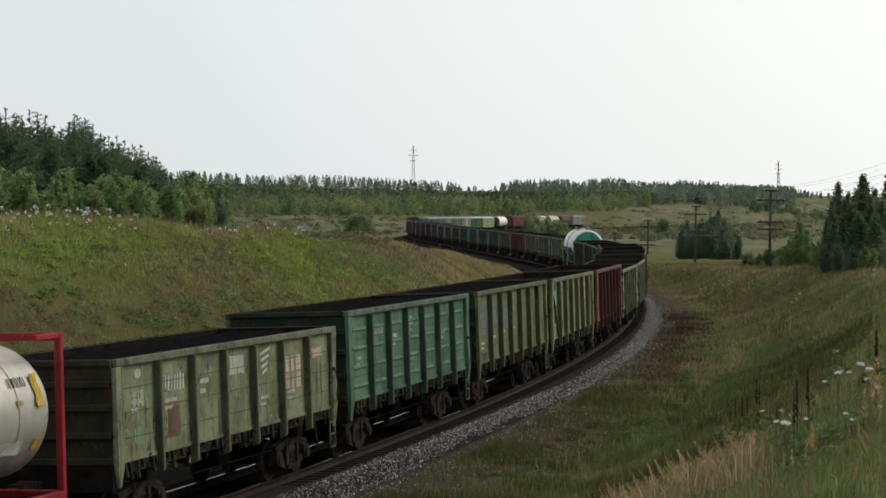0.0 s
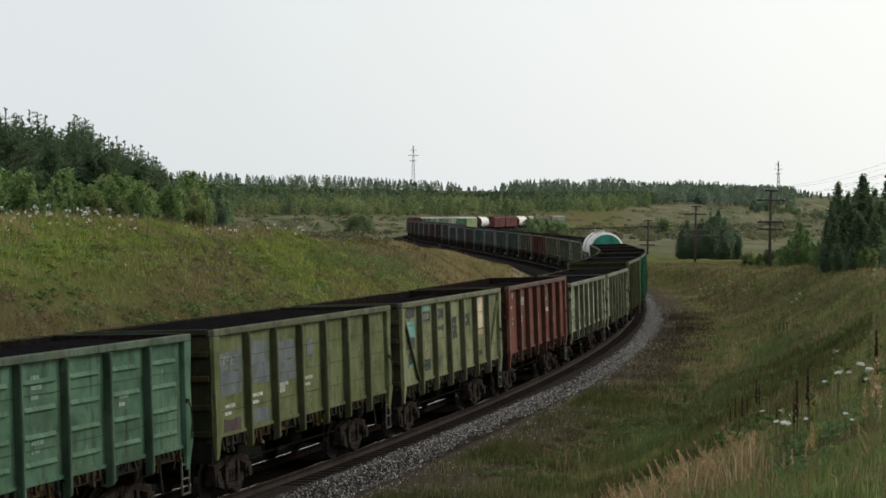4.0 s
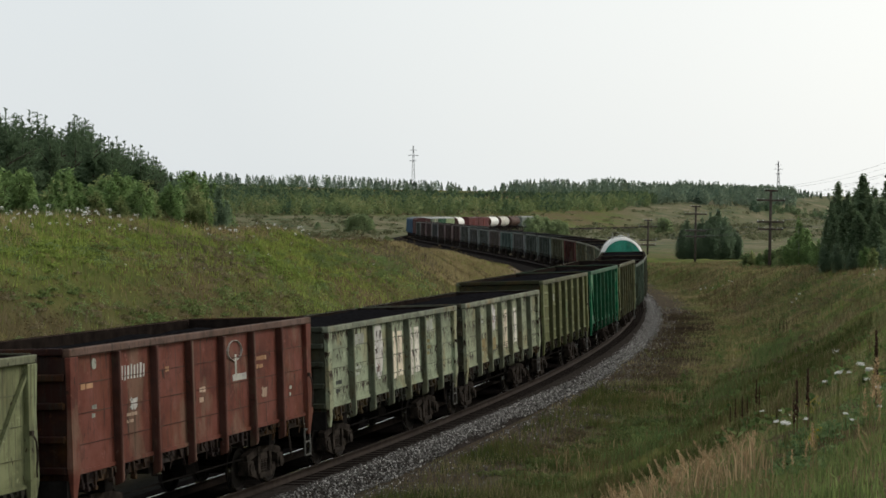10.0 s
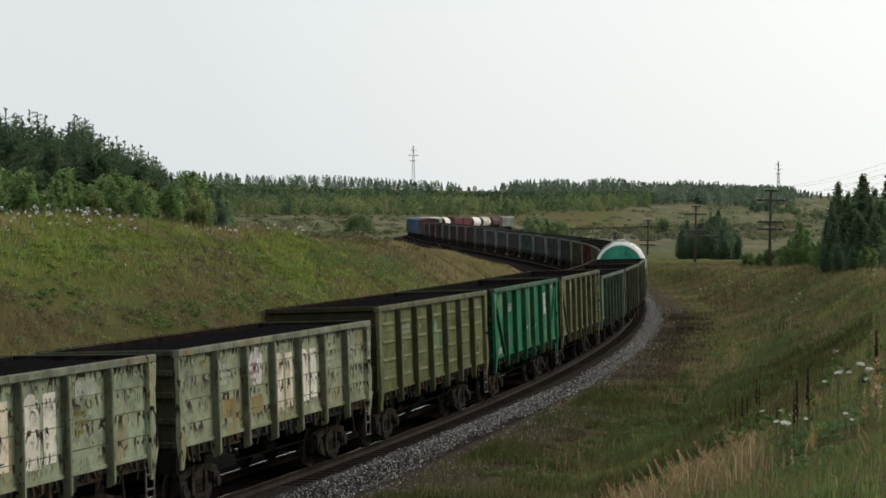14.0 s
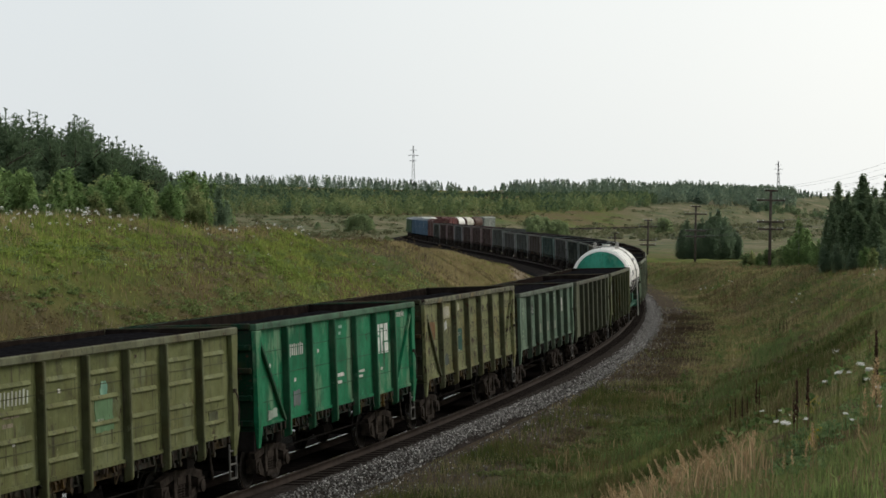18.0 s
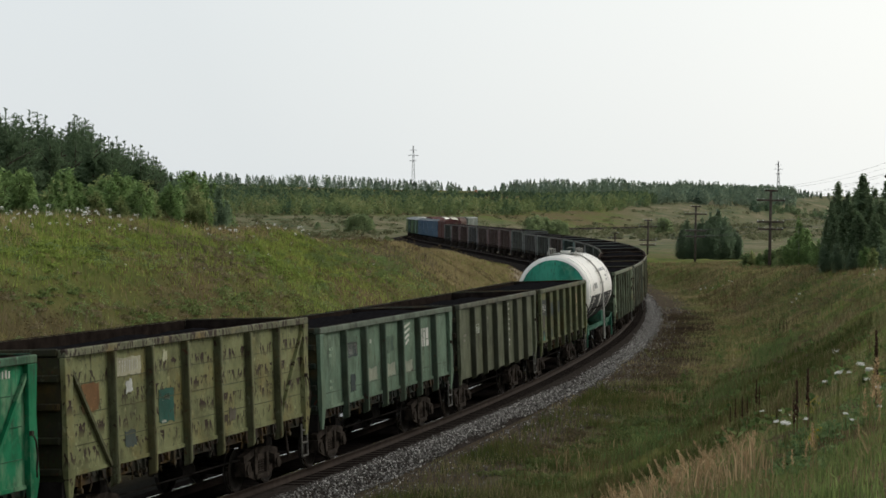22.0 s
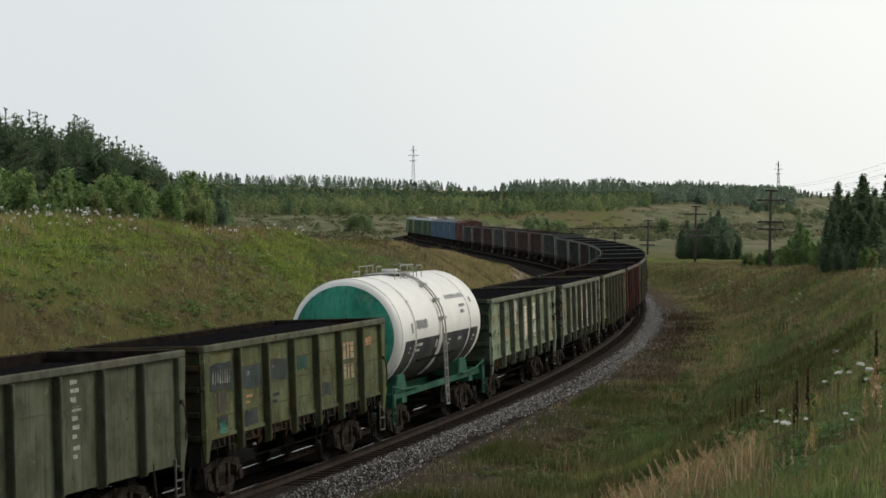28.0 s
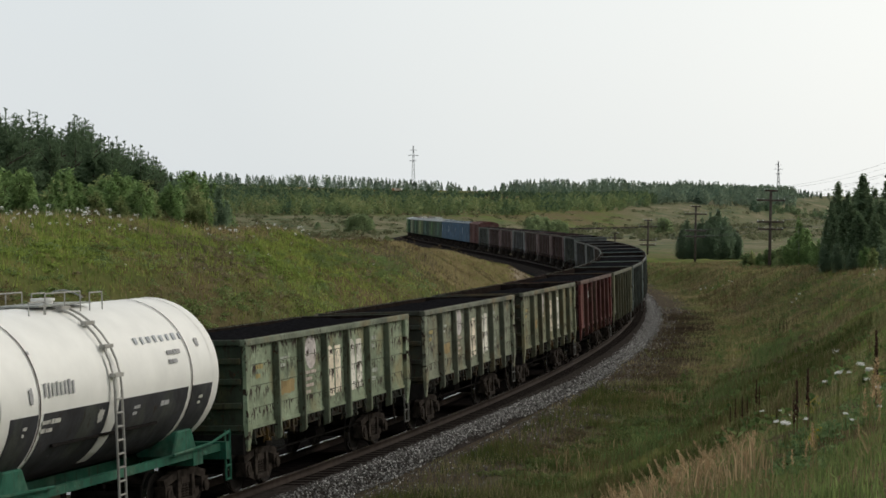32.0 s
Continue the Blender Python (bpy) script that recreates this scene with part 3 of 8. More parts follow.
def me_frame():
    bm = bmesh.new()
    box(bm, 0, 0, 1.30, 12.5, 2.85, 0.08)
    box(bm, 0, 0, 1.08, 12.7, 0.36, 0.34)
    for x in (-4.33, 4.33):
        box(bm, x, 0, 1.08, 0.36, 2.6, 0.30)
    for x in (-2.6, -0.9, 0.9, 2.6):
        box(bm, x, 0, 1.16, 0.14, 2.75, 0.2)
    for x in (-HALF, HALF):
        box(bm, x, 0, 1.14, 0.16, 2.95, 0.42)
    bar(bm, (-1.6, 0.5, 0.78), (-0.5, 0.5, 0.78), 0.2, seg=10)
    bar(bm, (0.8, -0.55, 0.72), (1.5, -0.55, 0.72), 0.16, seg=10)
    bar(bm, (-5.0, -1.0, 0.72), (3.4, -1.0, 0.72), 0.03)
    return finish(bm, "underframe", [M_DARK])


def me_coal(h, seed, low=0.22, mound=0.12):
    n1, n2 = 44, 13
    u, v = np.meshgrid(np.linspace(-HALF + 0.08, HALF - 0.08, n1), np.linspace(-1.42, 1.42, n2), indexing="ij")
    e = (1 - np.abs(v / 1.42) ** 2.5) * (1 - np.abs(u / HALF) ** 8)
    z = h - low + mound * e + 0.07 * value_noise(u + 50, v + 50 + seed * 9, 1.6, seed) * e + 0.04 * value_noise(u + 50, v + 50, 0.45, seed + 1)
    a = (np.arange(n1 - 1)[:, None] * n2 + np.arange(n2 - 1)).ravel()
    return np_mesh("coal_load", np.stack([u.ravel(), v.ravel(), z.ravel()], 1), np.stack([a, a + n2, a + n2 + 1, a + 1], 1), M_COAL)


def me_side_frame():
    """Cast bogie side frame with its window and axle boxes."""
    bm = bmesh.new()
    for x in (-0.925, 0.925):
        box(bm, x, 0, 0.50, 0.34, 0.24, 0.30)
        bar(bm, (x, -0.16, 0.475), (x, 0.12, 0.475), 0.13, seg=8)
    bar(bm, (-1.05, 0, 0.70), (-0.30, 0, 0.84), 0.16, 0.16)
    bar(bm, (1.05, 0, 0.70), (0.30, 0, 0.84), 0.16, 0.16)
    box(bm, 0, 0, 0.84, 0.8, 0.2, 0.15)
    for x in (-0.36, 0.36):
        box(bm, x, 0, 0.55, 0.14, 0.2, 0.5)
    bar(bm, (-0.85, 0, 0.42), (-0.30, 0, 0.26), 0.12, 0.16)
    bar(bm, (0.85, 0, 0.42), (0.30, 0, 0.26), 0.12, 0.16)
    box(bm, 0, 0, 0.27, 0.8, 0.26, 0.10)
    return finish(bm, "side_frame", [M_BOGIE])


def me_spring():
    """One coil spring as a ribbed column."""
    bm = bmesh.new()
    rings = []
    for k in range(11):
        r, z = (0.078 if k % 2 else 0.058), 0.33 + 0.027 * k
        rings.append([bm.verts.new((r * math.cos(a), r * math.sin(a), z)) for a in (2 * math.pi * q / 10 for q in range(10))])
    for p, q in zip(rings, rings[1:]):
        for i in range(10):
            bm.faces.new((p[i], p[(i + 1) % 10], q[(i + 1) % 10], q[i]))
    return finish(bm, "spring", [M_BOGIE])


def me_bolster():
    bm = bmesh.new()
    box(bm, 0, 0, 0.72, 0.42, 2.2, 0.22)
    bar(bm, (0, 0, 0.8), (0, 0, 0.95), 0.2, seg=12)
    for x in (-0.45, 0.45):
        box(bm, x, 0, 0.42, 0.10, 1.7, 0.14)
    return finish(bm, "bolster", [M_BOGIE])


def me_wheelset():
    """Axle and two flanged, dished wheels, about the axle's own centre."""
    bm = bmesh.new()
    bar(bm, (0, -1.05, 0), (0, 1.05, 0), 0.08, seg=10)
    prof = [(0.735, 0.50), (0.76, 0.495), (0.77, 0.475), (0.865, 0.468), (0.87, 0.43), (0.835, 0.40), (0.82, 0.20), (0.86, 0.14), (0.86, 0.08)]
    for sgn in (-1, 1):
        rings = []
        for y, r in prof:
            rings.append([bm.verts.new((r * math.cos(a), sgn * y, r * math.sin(a))) for a in (2 * math.pi * q / 22 for q in range(22))])
        for j, (p, q) in enumerate(zip(rings, rings[1:])):
            for i in range(22):
                f = bm.faces.new((p[i], p[(i + 1) % 22], q[(i + 1) % 22], q[i]))
                f.material_index = 1 if j == 2 else 0
        # chalked brake marks on the disc
        for a in (0.3, 2.4, 4.5):
            box(bm, 0.3 * math.cos(a), sgn * 0.832, 0.3 * math.sin(a), 0.07, 0.012, 0.07)
    bmesh.ops.recalc_face_normals(bm, faces=bm.faces)
    return finish(bm, "wheelset", [M_WHEEL, M_TREAD])


def me_coupler():
    bm = bmesh.new()
    box(bm, -HALF - 0.28, 0, 1.04, 0.5, 0.16, 0.2)
    box(bm, -HALF - 0.52, 0.04, 1.04, 0.2, 0.32, 0.30)
    bar(bm, (-HALF - 0.1, -0.45, 1.0), (-HALF - 0.6, -0.1, 0.68), 0.025, seg=6)
    return finish(bm, "coupler", [M_BOGIE])


M_STEPS = plain("scuffed_step_iron", (0.10, 0.095, 0.085), 0.6, vary=0.5, scale=9)


def me_steps():
    """Corner steps and grab rod at the end of a side."""
    bm = bmesh.new()
    for x in (5.92, 6.28):
        bar(bm, (x, -1.50, 1.25), (x, -1.50, 0.50), 0.035)
    for z in (0.52, 0.82, 1.1):
        bar(bm, (5.92, -1.50, z), (6.28, -1.50, z), 0.035)
    return finish(bm, "corner_steps", [M_STEPS])


def me_handle():
    bm = bmesh.new()
    pts = [(6.10, -1.60, 2.34), (6.17, -1.63, 2.22), (6.20, -1.64, 1.95), (6.17, -1.63, 1.72), (6.22, -1.61, 1.60)]
    for a, b2 in zip(pts, pts[1:]):
        bar(bm, a, b2, 0.018, seg=6)
    box(bm, 6.10, -1.59, 2.35, 0.07, 0.06, 0.08)
    return finish(bm, "brake_lever", [M_BOGIE])


def me_rod():
    bm = bmesh.new()
    bar(bm, (4.95, -1.45, 1.28), (4.99, -1.5, 0.62), 0.028, seg=6)
    return finish(bm, "release_rod", [M_BOGIE])


def me_brace(h, flip=1):
    bm = bmesh.new()
    bar(bm, (flip * (HALF - 0.2), -1.515, h - 0.22), (flip * (2.5 * BAY + 0.12), -1.515, 1.45), 0.07, 0.07)
    return finish(bm, "diagonal_brace", [M_DARK])


G = {}
for tag_, hh in (("low", 3.36), ("tall", 3.66)):
    G[tag_] = dict(h=hh, side=me_side(hh), plainside=me_side_smooth(hh), rail=me_rail(hh), post=me_post(hh), flange=me_flange(hh), corner=me_corner(hh), end=me_end(hh), lining=me_lining(hh),
                   b0=me_brace(hh, -1), b1=me_brace(hh, 1), coal=[me_coal(hh, 1, 0.16, 0.14), me_coal(hh, 2, 0.30, 0.16), me_coal(hh, 3, 0.10, 0.10)])
ME_LATCH, ME_FRAME, ME_SFRAME, ME_SPRING = [me_latch(q) for q in range(7)], me_frame(), me_side_frame(), me_spring()
ME_BOLSTER, ME_WHEELSET, ME_COUPLER, ME_STEPS, ME_HANDLE = me_bolster(), me_wheelset(), me_coupler(), me_steps(), me_handle()
ME_ROD, ME_RIB, ME_PRIB, ME_SEAM = me_rod(), me_end_rib(), me_panel_rib(), me_seam()
TURN = Matrix.Rotation(math.pi, 4, "Z")

WAGONS = []       # (thing, its place along the track at the start, half its bogie distance)
WHEELS = []       # wheelsets whose turning shows, with their place under the bogie


def add_bogies(thing, at, turning):
    for x in at:
        bogie = put("bogie", ME_BOLSTER, thing, m=pose(x, 0, 0), label="dark rusty two-axle cast bogie")
        for y in (-1.02, 1.02):
            put("side_frame", ME_SFRAME, bogie, m=pose(0, y, 0))
            for x2 in (-0.17, 0.0, 0.17):
                put("spring", ME_SPRING, bogie, m=pose(x2, y, 0))
        for q in (-0.925, 0.925):
            w = put("wheelset", ME_WHEELSET, bogie, m=pose(q, 0, 0.475))
            if turning:
                WHEELS.append((w, q))


MARK_MATS = {}


def mark_material(c, rust=0.35):
    if (c, rust) not in MARK_MATS:
        MARK_MATS[c, rust] = paint("lettering_paint", c, rust, 0.4, 0.25)
    return MARK_MATS[c, rust]


ME_PATCH = {}


def patch_mesh(w, h, kind):
    """Flat painted fields (p), rows of small bars for unreadable print (r), digits as bars (d), rounded field (o), plain ring shape (k)."""
    key = (w, h, kind)
    if key in ME_PATCH:
        return ME_PATCH[key]
    bm = bmesh.new()
    if kind == "p":
        # a field laid on with a brush: its edge wavers
        r = random.Random(int(w * 1000 + h * 77))
        edge = []
        for (x0, z0), (x1, z1) in (((-1, -1), (1, -1)), ((1, -1), (1, 1)), ((1, 1), (-1, 1)), ((-1, 1), (-1, -1))):
            for k in range(6):
                t = k / 6
                edge.append(((x0 + (x1 - x0) * t) * w / 2 + r.uniform(-0.035, 0.035), (z0 + (z1 - z0) * t) * h / 2 + r.uniform(-0.03, 0.03)))
        fr = [bm.verts.new((x, -0.004, z)) for x, z in edge]
        bk = [bm.verts.new((x, 0.004, z)) for x, z in edge]
        bm.faces.new(fr)
        for k in range(len(fr)):
            bm.faces.new((fr[k], bk[k], bk[(k + 1) % len(bk)], fr[(k + 1) % len(fr)]))
        bmesh.ops.recalc_face_normals(bm, faces=bm.faces)
    elif kind == "d":
        # hand-painted numerals stand as plain slim slanting bars
        for k in range(8):
            x, tall = (k - 3.5) * w / 8, h * (0.92, 1.0, 0.86, 0.96, 0.9)[k % 5]
            for v in box(bm, x, 0, h * (0.03, -0.02, 0.01)[k % 3], w / 8 * (0.46, 0.34, 0.54, 0.40)[k % 4], 0.008, tall):
                v.co.x += 0.10 * v.co.z
    elif kind == "r":
        rows = max(1, round(h / 0.16))
        for k in range(rows):
            z = (k - (rows - 1) / 2) * h / rows
            cut = (0.45, 0.7, 0.58, 0.9)[k % 4]
            x, end, i = -w / 2, -w / 2 + w * cut, k
            while x < end - 0.03:
                step = min(end - x, w * (0.18, 0.34, 0.12, 0.26)[i % 4])
                box(bm, x + step / 2, 0, z, step * 0.86, 0.008, h / rows * (0.5, 0.44, 0.55)[i % 3])
                x, i = x + step, i + 1
    elif kind == "o":
        bmesh.ops.create_cone(bm, cap_ends=True, segments=24, radius1=0.5, radius2=0.5, depth=0.008,
                              matrix=Matrix.Diagonal((w, 1, h, 1)) @ Matrix.Rotation(math.pi / 2, 4, "X"))
    elif kind == "k":
        for k in range(14):
            a, b2 = 2 * math.pi * k / 14, 2 * math.pi * (k + 1) / 14
            bar(bm, (0.5 * w * math.cos(a), 0, h * 0.25 + 0.25 * h * math.sin(a)), (0.5 * w * math.cos(b2), 0, h * 0.25 + 0.25 * h * math.sin(b2)), 0.07, 0.008)
        box(bm, w * 0.1, 0, -h * 0.1, 0.09, 0.008, h * 0.5)
        box(bm, w * 0.35, 0, -h * 0.42, w, 0.008, h * 0.16)
    elif kind == "v":
        # a plain wing of four slanted bars
        for k in range(4):
            bar(bm, (-w * (0.50 - 0.05 * k), 0, h * (0.30 - 0.24 * k)), (w * (0.48 - 0.10 * k), 0, h * (0.46 - 0.24 * k)), 0.008, h * 0.10)
    elif kind == "w":
        # a tall flaking sign: two plain columns, one with a rounded top
        r = w * 0.23
        box(bm, -w * 0.25, 0, -r / 2, 2 * r, 0.008, h - r)
        bmesh.ops.create_cone(bm, cap_ends=True, segments=20, radius1=r, radius2=r, depth=0.008, matrix=Matrix.Translation((-w * 0.25, 0.0005, h / 2 - r)) @ Matrix.Rotation(math.pi / 2, 4, "X"))
        box(bm, w * 0.27, 0, 0.01, w * 0.36, 0.008, h * 0.94)
    elif kind == "b":
        # three plain upright blocks, each with a thin slit
        for k, slit in enumerate((0.10, 0.34, -0.12)):
            x, wide = (k - 1) * w * 0.335, w * (0.29, 0.22, 0.29)[k]
            top, foot = h / 2 - slit * h - h * 0.025, slit * h - h * 0.025 + h / 2
            box(bm, x, 0, h / 2 - top / 2, wide, 0.008, top)
            box(bm, x + (0.0, 0.0, 0.012)[k], 0, -h / 2 + foot / 2, wide * (1, 0.7, 1)[k], 0.008, foot)
    ME_PATCH[key] = finish(bm, "marking", [M_WHITE])
    return ME_PATCH[key]


def add_mark(parent, name, x, z, w, h, kind, c, y=-SIDE - 0.006, rot=0, rust=0.35):
    ob = put(name, patch_mesh(w, h, kind), parent, mark_material(c, rust), pose(x, y, z, 0, 0, rot))
    if kind not in "po":
        tagged(ob, kind="stuff")


def gondola(s, kind, c, label, braces=False, smooth=False, coal=0, marks=(), near=True, panel="seams", rust=0.5, scuff=0.35):
    g = G[kind]
    c = tuple(0.95 * q for q in c)
    body = paint("wagon_paint", c, rust, 0.45, 0.42, scuff)
    edge = paint("wagon_rim_paint", tuple(q * 0.50 + k for q, k in zip(c, (0.056, 0.056, 0.046))), 0.86 if rust > 0.6 else 0.3 + rust * 0.3, 0.4, 0.8)
    # latches: near-black mix of the body colour with rust and dust
    latch_dark = paint("wagon_grime", tuple(q * 0.09 + 0.005 for q in c), 0.8, 0.3, 0.9)
    # soot and the posts' side shade darken this paint; the faces stay lighter
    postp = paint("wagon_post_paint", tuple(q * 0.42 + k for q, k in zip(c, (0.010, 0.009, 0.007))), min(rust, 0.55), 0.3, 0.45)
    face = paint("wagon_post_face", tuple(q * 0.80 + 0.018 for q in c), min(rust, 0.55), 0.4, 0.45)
    # end walls: coal dirt and the shade of the wagon gap, both in colour
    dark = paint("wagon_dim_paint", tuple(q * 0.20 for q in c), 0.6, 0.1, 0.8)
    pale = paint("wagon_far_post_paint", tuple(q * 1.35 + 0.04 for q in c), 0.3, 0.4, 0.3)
    thing = put("gondola_wagon", ME_FRAME, mat=M_DARK)
    tagged(thing, label, "freight wagon", "wagons of the train")
    for turn in (Matrix(), TURN):
        wall = put("side_wall", g["plainside"] if smooth else g["side"], thing, body, turn)
        if near and not smooth and turn is not TURN:
            for k in range(7):
                for q in {"seams": (0.24, 0.5, 0.75), "bars": (0.17, 0.39, 0.61, 0.83), "flat": (0.2,)}[panel]:
                    put("panel_rib" if panel == "bars" else "weld_seam", ME_PRIB if panel == "bars" else ME_SEAM, wall, body if panel == "bars" else postp, pose(bay_x(k), 0, 1.42 + (g["h"] - 1.54) * q))
            if panel == "bars":
                for k in range(7):
                    for q in (0.28, 0.72):
                        put("weld_seam", ME_SEAM, wall, postp, pose(bay_x(k), 0, 1.42 + (g["h"] - 1.54) * q))
        put("top_rail", g["rail"], thing, edge, turn, "battered rim rail worn grey")
        for k in range(8):
            x = POSTS[k]
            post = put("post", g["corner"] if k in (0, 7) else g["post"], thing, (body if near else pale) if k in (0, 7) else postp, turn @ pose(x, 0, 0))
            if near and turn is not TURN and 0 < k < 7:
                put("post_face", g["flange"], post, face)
        if near or turn is TURN:
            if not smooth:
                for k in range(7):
                    put("hatch_latch", ME_LATCH[(k * 3 + int(s)) % 7], thing, latch_dark, turn @ pose(bay_x(k), 0, 0))
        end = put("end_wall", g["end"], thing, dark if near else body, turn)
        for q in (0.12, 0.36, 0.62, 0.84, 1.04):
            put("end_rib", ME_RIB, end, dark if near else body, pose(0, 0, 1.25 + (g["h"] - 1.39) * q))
        put("dust_lining", g["lining"], thing, M_DUST, turn, "coal dust caked inside the rim")
        put("coupler", ME_COUPLER, thing, None, turn)
        put("corner_steps", ME_STEPS, thing, None, turn)
        put("brake_lever", ME_HANDLE, thing, None, turn)
        put("release_rod", ME_ROD, thing, None, turn)
        if braces:
            put("diagonal_brace", g["b0"], thing, postp, turn)
            put("diagonal_brace", g["b1"], thing, body, turn)
    put("coal_load", g["coal"][coal], thing, label="heap of black coal filling the wagon")
    for bay, zf, w, h, k, mc in marks:
        z0, z1 = 1.42, g["h"] - 0.12
        add_mark(thing, "painted_marking", bay_x(bay), z0 + (z1 - z0) * zf, min(w, BAY - 0.25), h, k, mc, rust=0.7 if rust > 0.6 and k in "wo" else 0.35)
    add_bogies(thing, (-4.33, 4.33), near)
    WAGONS.append((thing, s, 4.33))
    return thing


M_DUST = plain("coal_dust", (0.018, 0.014, 0.012), 0.95, vary=0.5, scale=4)
W_, GREY, DK, PINK = (0.55, 0.54, 0.50), (0.135, 0.162, 0.165), (0.035, 0.05, 0.05), (0.50, 0.36, 0.27)
TEAL, LG, ORANGE, DGRN = (0.16, 0.36, 0.32), (0.40, 0.42, 0.36), (0.42, 0.24, 0.13), (0.02, 0.08, 0.06)
CREAM, OLIVE, MINT = (0.205, 0.235, 0.138), (0.135, 0.162, 0.066), (0.25, 0.30, 0.20)
SLATE = (0.045, 0.064, 0.058)
S0 = 17.11
# place, height, paint, label, braces, smooth, coal, marks
gondola(S0 + 0.50, "low", CREAM, "pale grey-green gondola wagon with rust streaks, loaded with coal", coal=0, rust=0.6, marks=[
    (0, 0.88, 0.3, 0.18, "o", LG), (0, 0.55, 0.7, 0.3, "r", LG), (1, 0.72, 1.2, 0.34, "d", W_), (1, 0.5, 0.9, 0.3, "r", PINK), (3, 0.78, 0.8, 0.4, "p", LG), (4, 0.76, 0.6, 0.6, "v", W_),
    (5, 0.68, 1.15, 0.34, "b", (0.52, 0.44, 0.36)), (5, 0.47, 1.15, 0.34, "b", (0.44, 0.36, 0.28)), (0, 0.62, 0.5, 0.3, "b", (0.40, 0.42, 0.34)), (1, 0.3, 0.6, 0.6, "p", (0.12, 0.07, 0.045)), (6, 0.76, 0.7, 0.2, "p", PINK), (4, 0.3, 0.7, 0.3, "r", LG), (5, 0.3, 0.7, 0.3, "r", LG), (2, 0.62, 0.7, 0.4, "r", LG), (0, 0.25, 0.5, 0.3, "p", (0.18, 0.26, 0.16))])
gondola(S0 + 13.92 + 0.36, "tall", (0.085, 0.178, 0.112), "green gondola wagon with pressed side panels, loaded with coal", coal=0, panel="bars", rust=0.2, marks=[
    (1, 0.78, 1.1, 0.26, "d", LG), (0, 0.45, 0.5, 0.3, "r", LG), (2, 0.62, 0.5, 0.4, "r", LG), (3, 0.78, 0.6, 0.5, "r", (0.2, 0.3, 0.24)), (5, 0.55, 0.6, 0.3, "r", LG), (3, 0.3, 0.7, 0.3, "r", (0.2, 0.3, 0.24))])
gondola(S0 + 27.84 + 0.42, "tall", OLIVE, "olive gondola wagon with grey repaint patches, loaded with coal", coal=2, rust=0.3, marks=[
    (0, 0.72, 1.3, 0.4, "p", GREY), (0, 0.5, 1.3, 0.5, "p", GREY), (1, 0.76, 1.3, 0.5, "p", GREY), (1, 0.55, 1.3, 0.45, "p", GREY), (0, 0.73, 0.9, 0.2, "d", LG), (2, 0.74, 1.35, 0.42, "p", GREY), (2, 0.52, 1.35, 0.46, "p", GREY), (3, 0.72, 0.42, 0.4, "p", GREY), (2, 0.35, 0.9, 0.3, "r", LG), (3, 0.36, 0.8, 0.3, "r", LG),
    (1, 0.3, 1.0, 0.3, "r", W_), (1, 0.12, 1.2, 0.3, "p", GREY), (0, 0.25, 0.9, 0.3, "r", W_), (2, 0.35, 0.8, 0.2, "r", LG), (0, 0.08, 1.0, 0.3, "p", (0.1, 0.07, 0.07))])
gondola(S0 + 41.76 + 0.36, "tall", (0.225, 0.245, 0.125), "cream-green braced gondola wagon with teal and grey patches, loaded with coal", True, coal=1, rust=0.35, marks=[
    (0, 0.90, 1.0, 0.24, "p", SLATE), (0, 0.70, 1.0, 0.42, "p", TEAL), (0, 0.52, 0.85, 0.30, "p", SLATE), (0, 0.52, 0.4, 0.14, "r", LG), (1, 0.94, 1.1, 0.14, "p", TEAL), (1, 0.83, 1.15, 0.25, "p", SLATE), (1, 0.83, 1.0, 0.18, "d", W_),
    (2, 0.84, 0.95, 0.28, "p", SLATE), (2, 0.84, 0.5, 0.12, "r", LG), (2, 0.64, 0.95, 0.14, "p", SLATE), (3, 0.60, 0.75, 0.62, "p", SLATE), (3, 0.62, 0.3, 0.3, "r", LG), (4, 0.68, 0.8, 0.36, "p", SLATE), (4, 0.68, 0.55, 0.2, "r", LG),
    (5, 0.74, 0.95, 0.95, "p", (0.62, 0.50, 0.37)), (5, 0.46, 0.85, 0.16, "p", PINK), (0, 0.33, 0.5, 0.30, "p", SLATE), (0, 0.24, 0.55, 0.10, "p", TEAL), (1, 0.20, 0.95, 0.30, "p", SLATE), (1, 0.20, 0.45, 0.22, "p", (0.10, 0.19, 0.16)), (2, 0.2, 0.4, 0.26, "p", (0.09, 0.12, 0.08)), (5, 0.16, 0.5, 0.14, "p", SLATE)])
gondola(S0 + 55.68 + 0.44, "tall", (0.160, 0.050, 0.034), "brick-red gondola wagon with white stencilled signs, loaded with coal", coal=1, rust=0.3, marks=[
    (1, 0.78, 1.15, 0.28, "d", W_), (0, 0.9, 0.2, 0.2, "o", LG), (0, 0.72, 1.2, 0.2, "r", ORANGE), (0, 0.5, 0.3, 0.3, "r", LG), (1, 0.5, 0.3, 0.2, "p", W_), (1, 0.38, 0.7, 0.25, "r", PINK), (3, 0.45, 0.5, 0.4, "r", PINK),
    (4, 0.72, 0.8, 0.85, "k", W_), (5, 0.66, 0.9, 0.35, "r", ORANGE), (5, 0.35, 0.3, 0.2, "p", PINK), (2, 0.75, 0.4, 0.2, "r", ORANGE), (6, 0.3, 0.2, 0.3, "r", LG)])
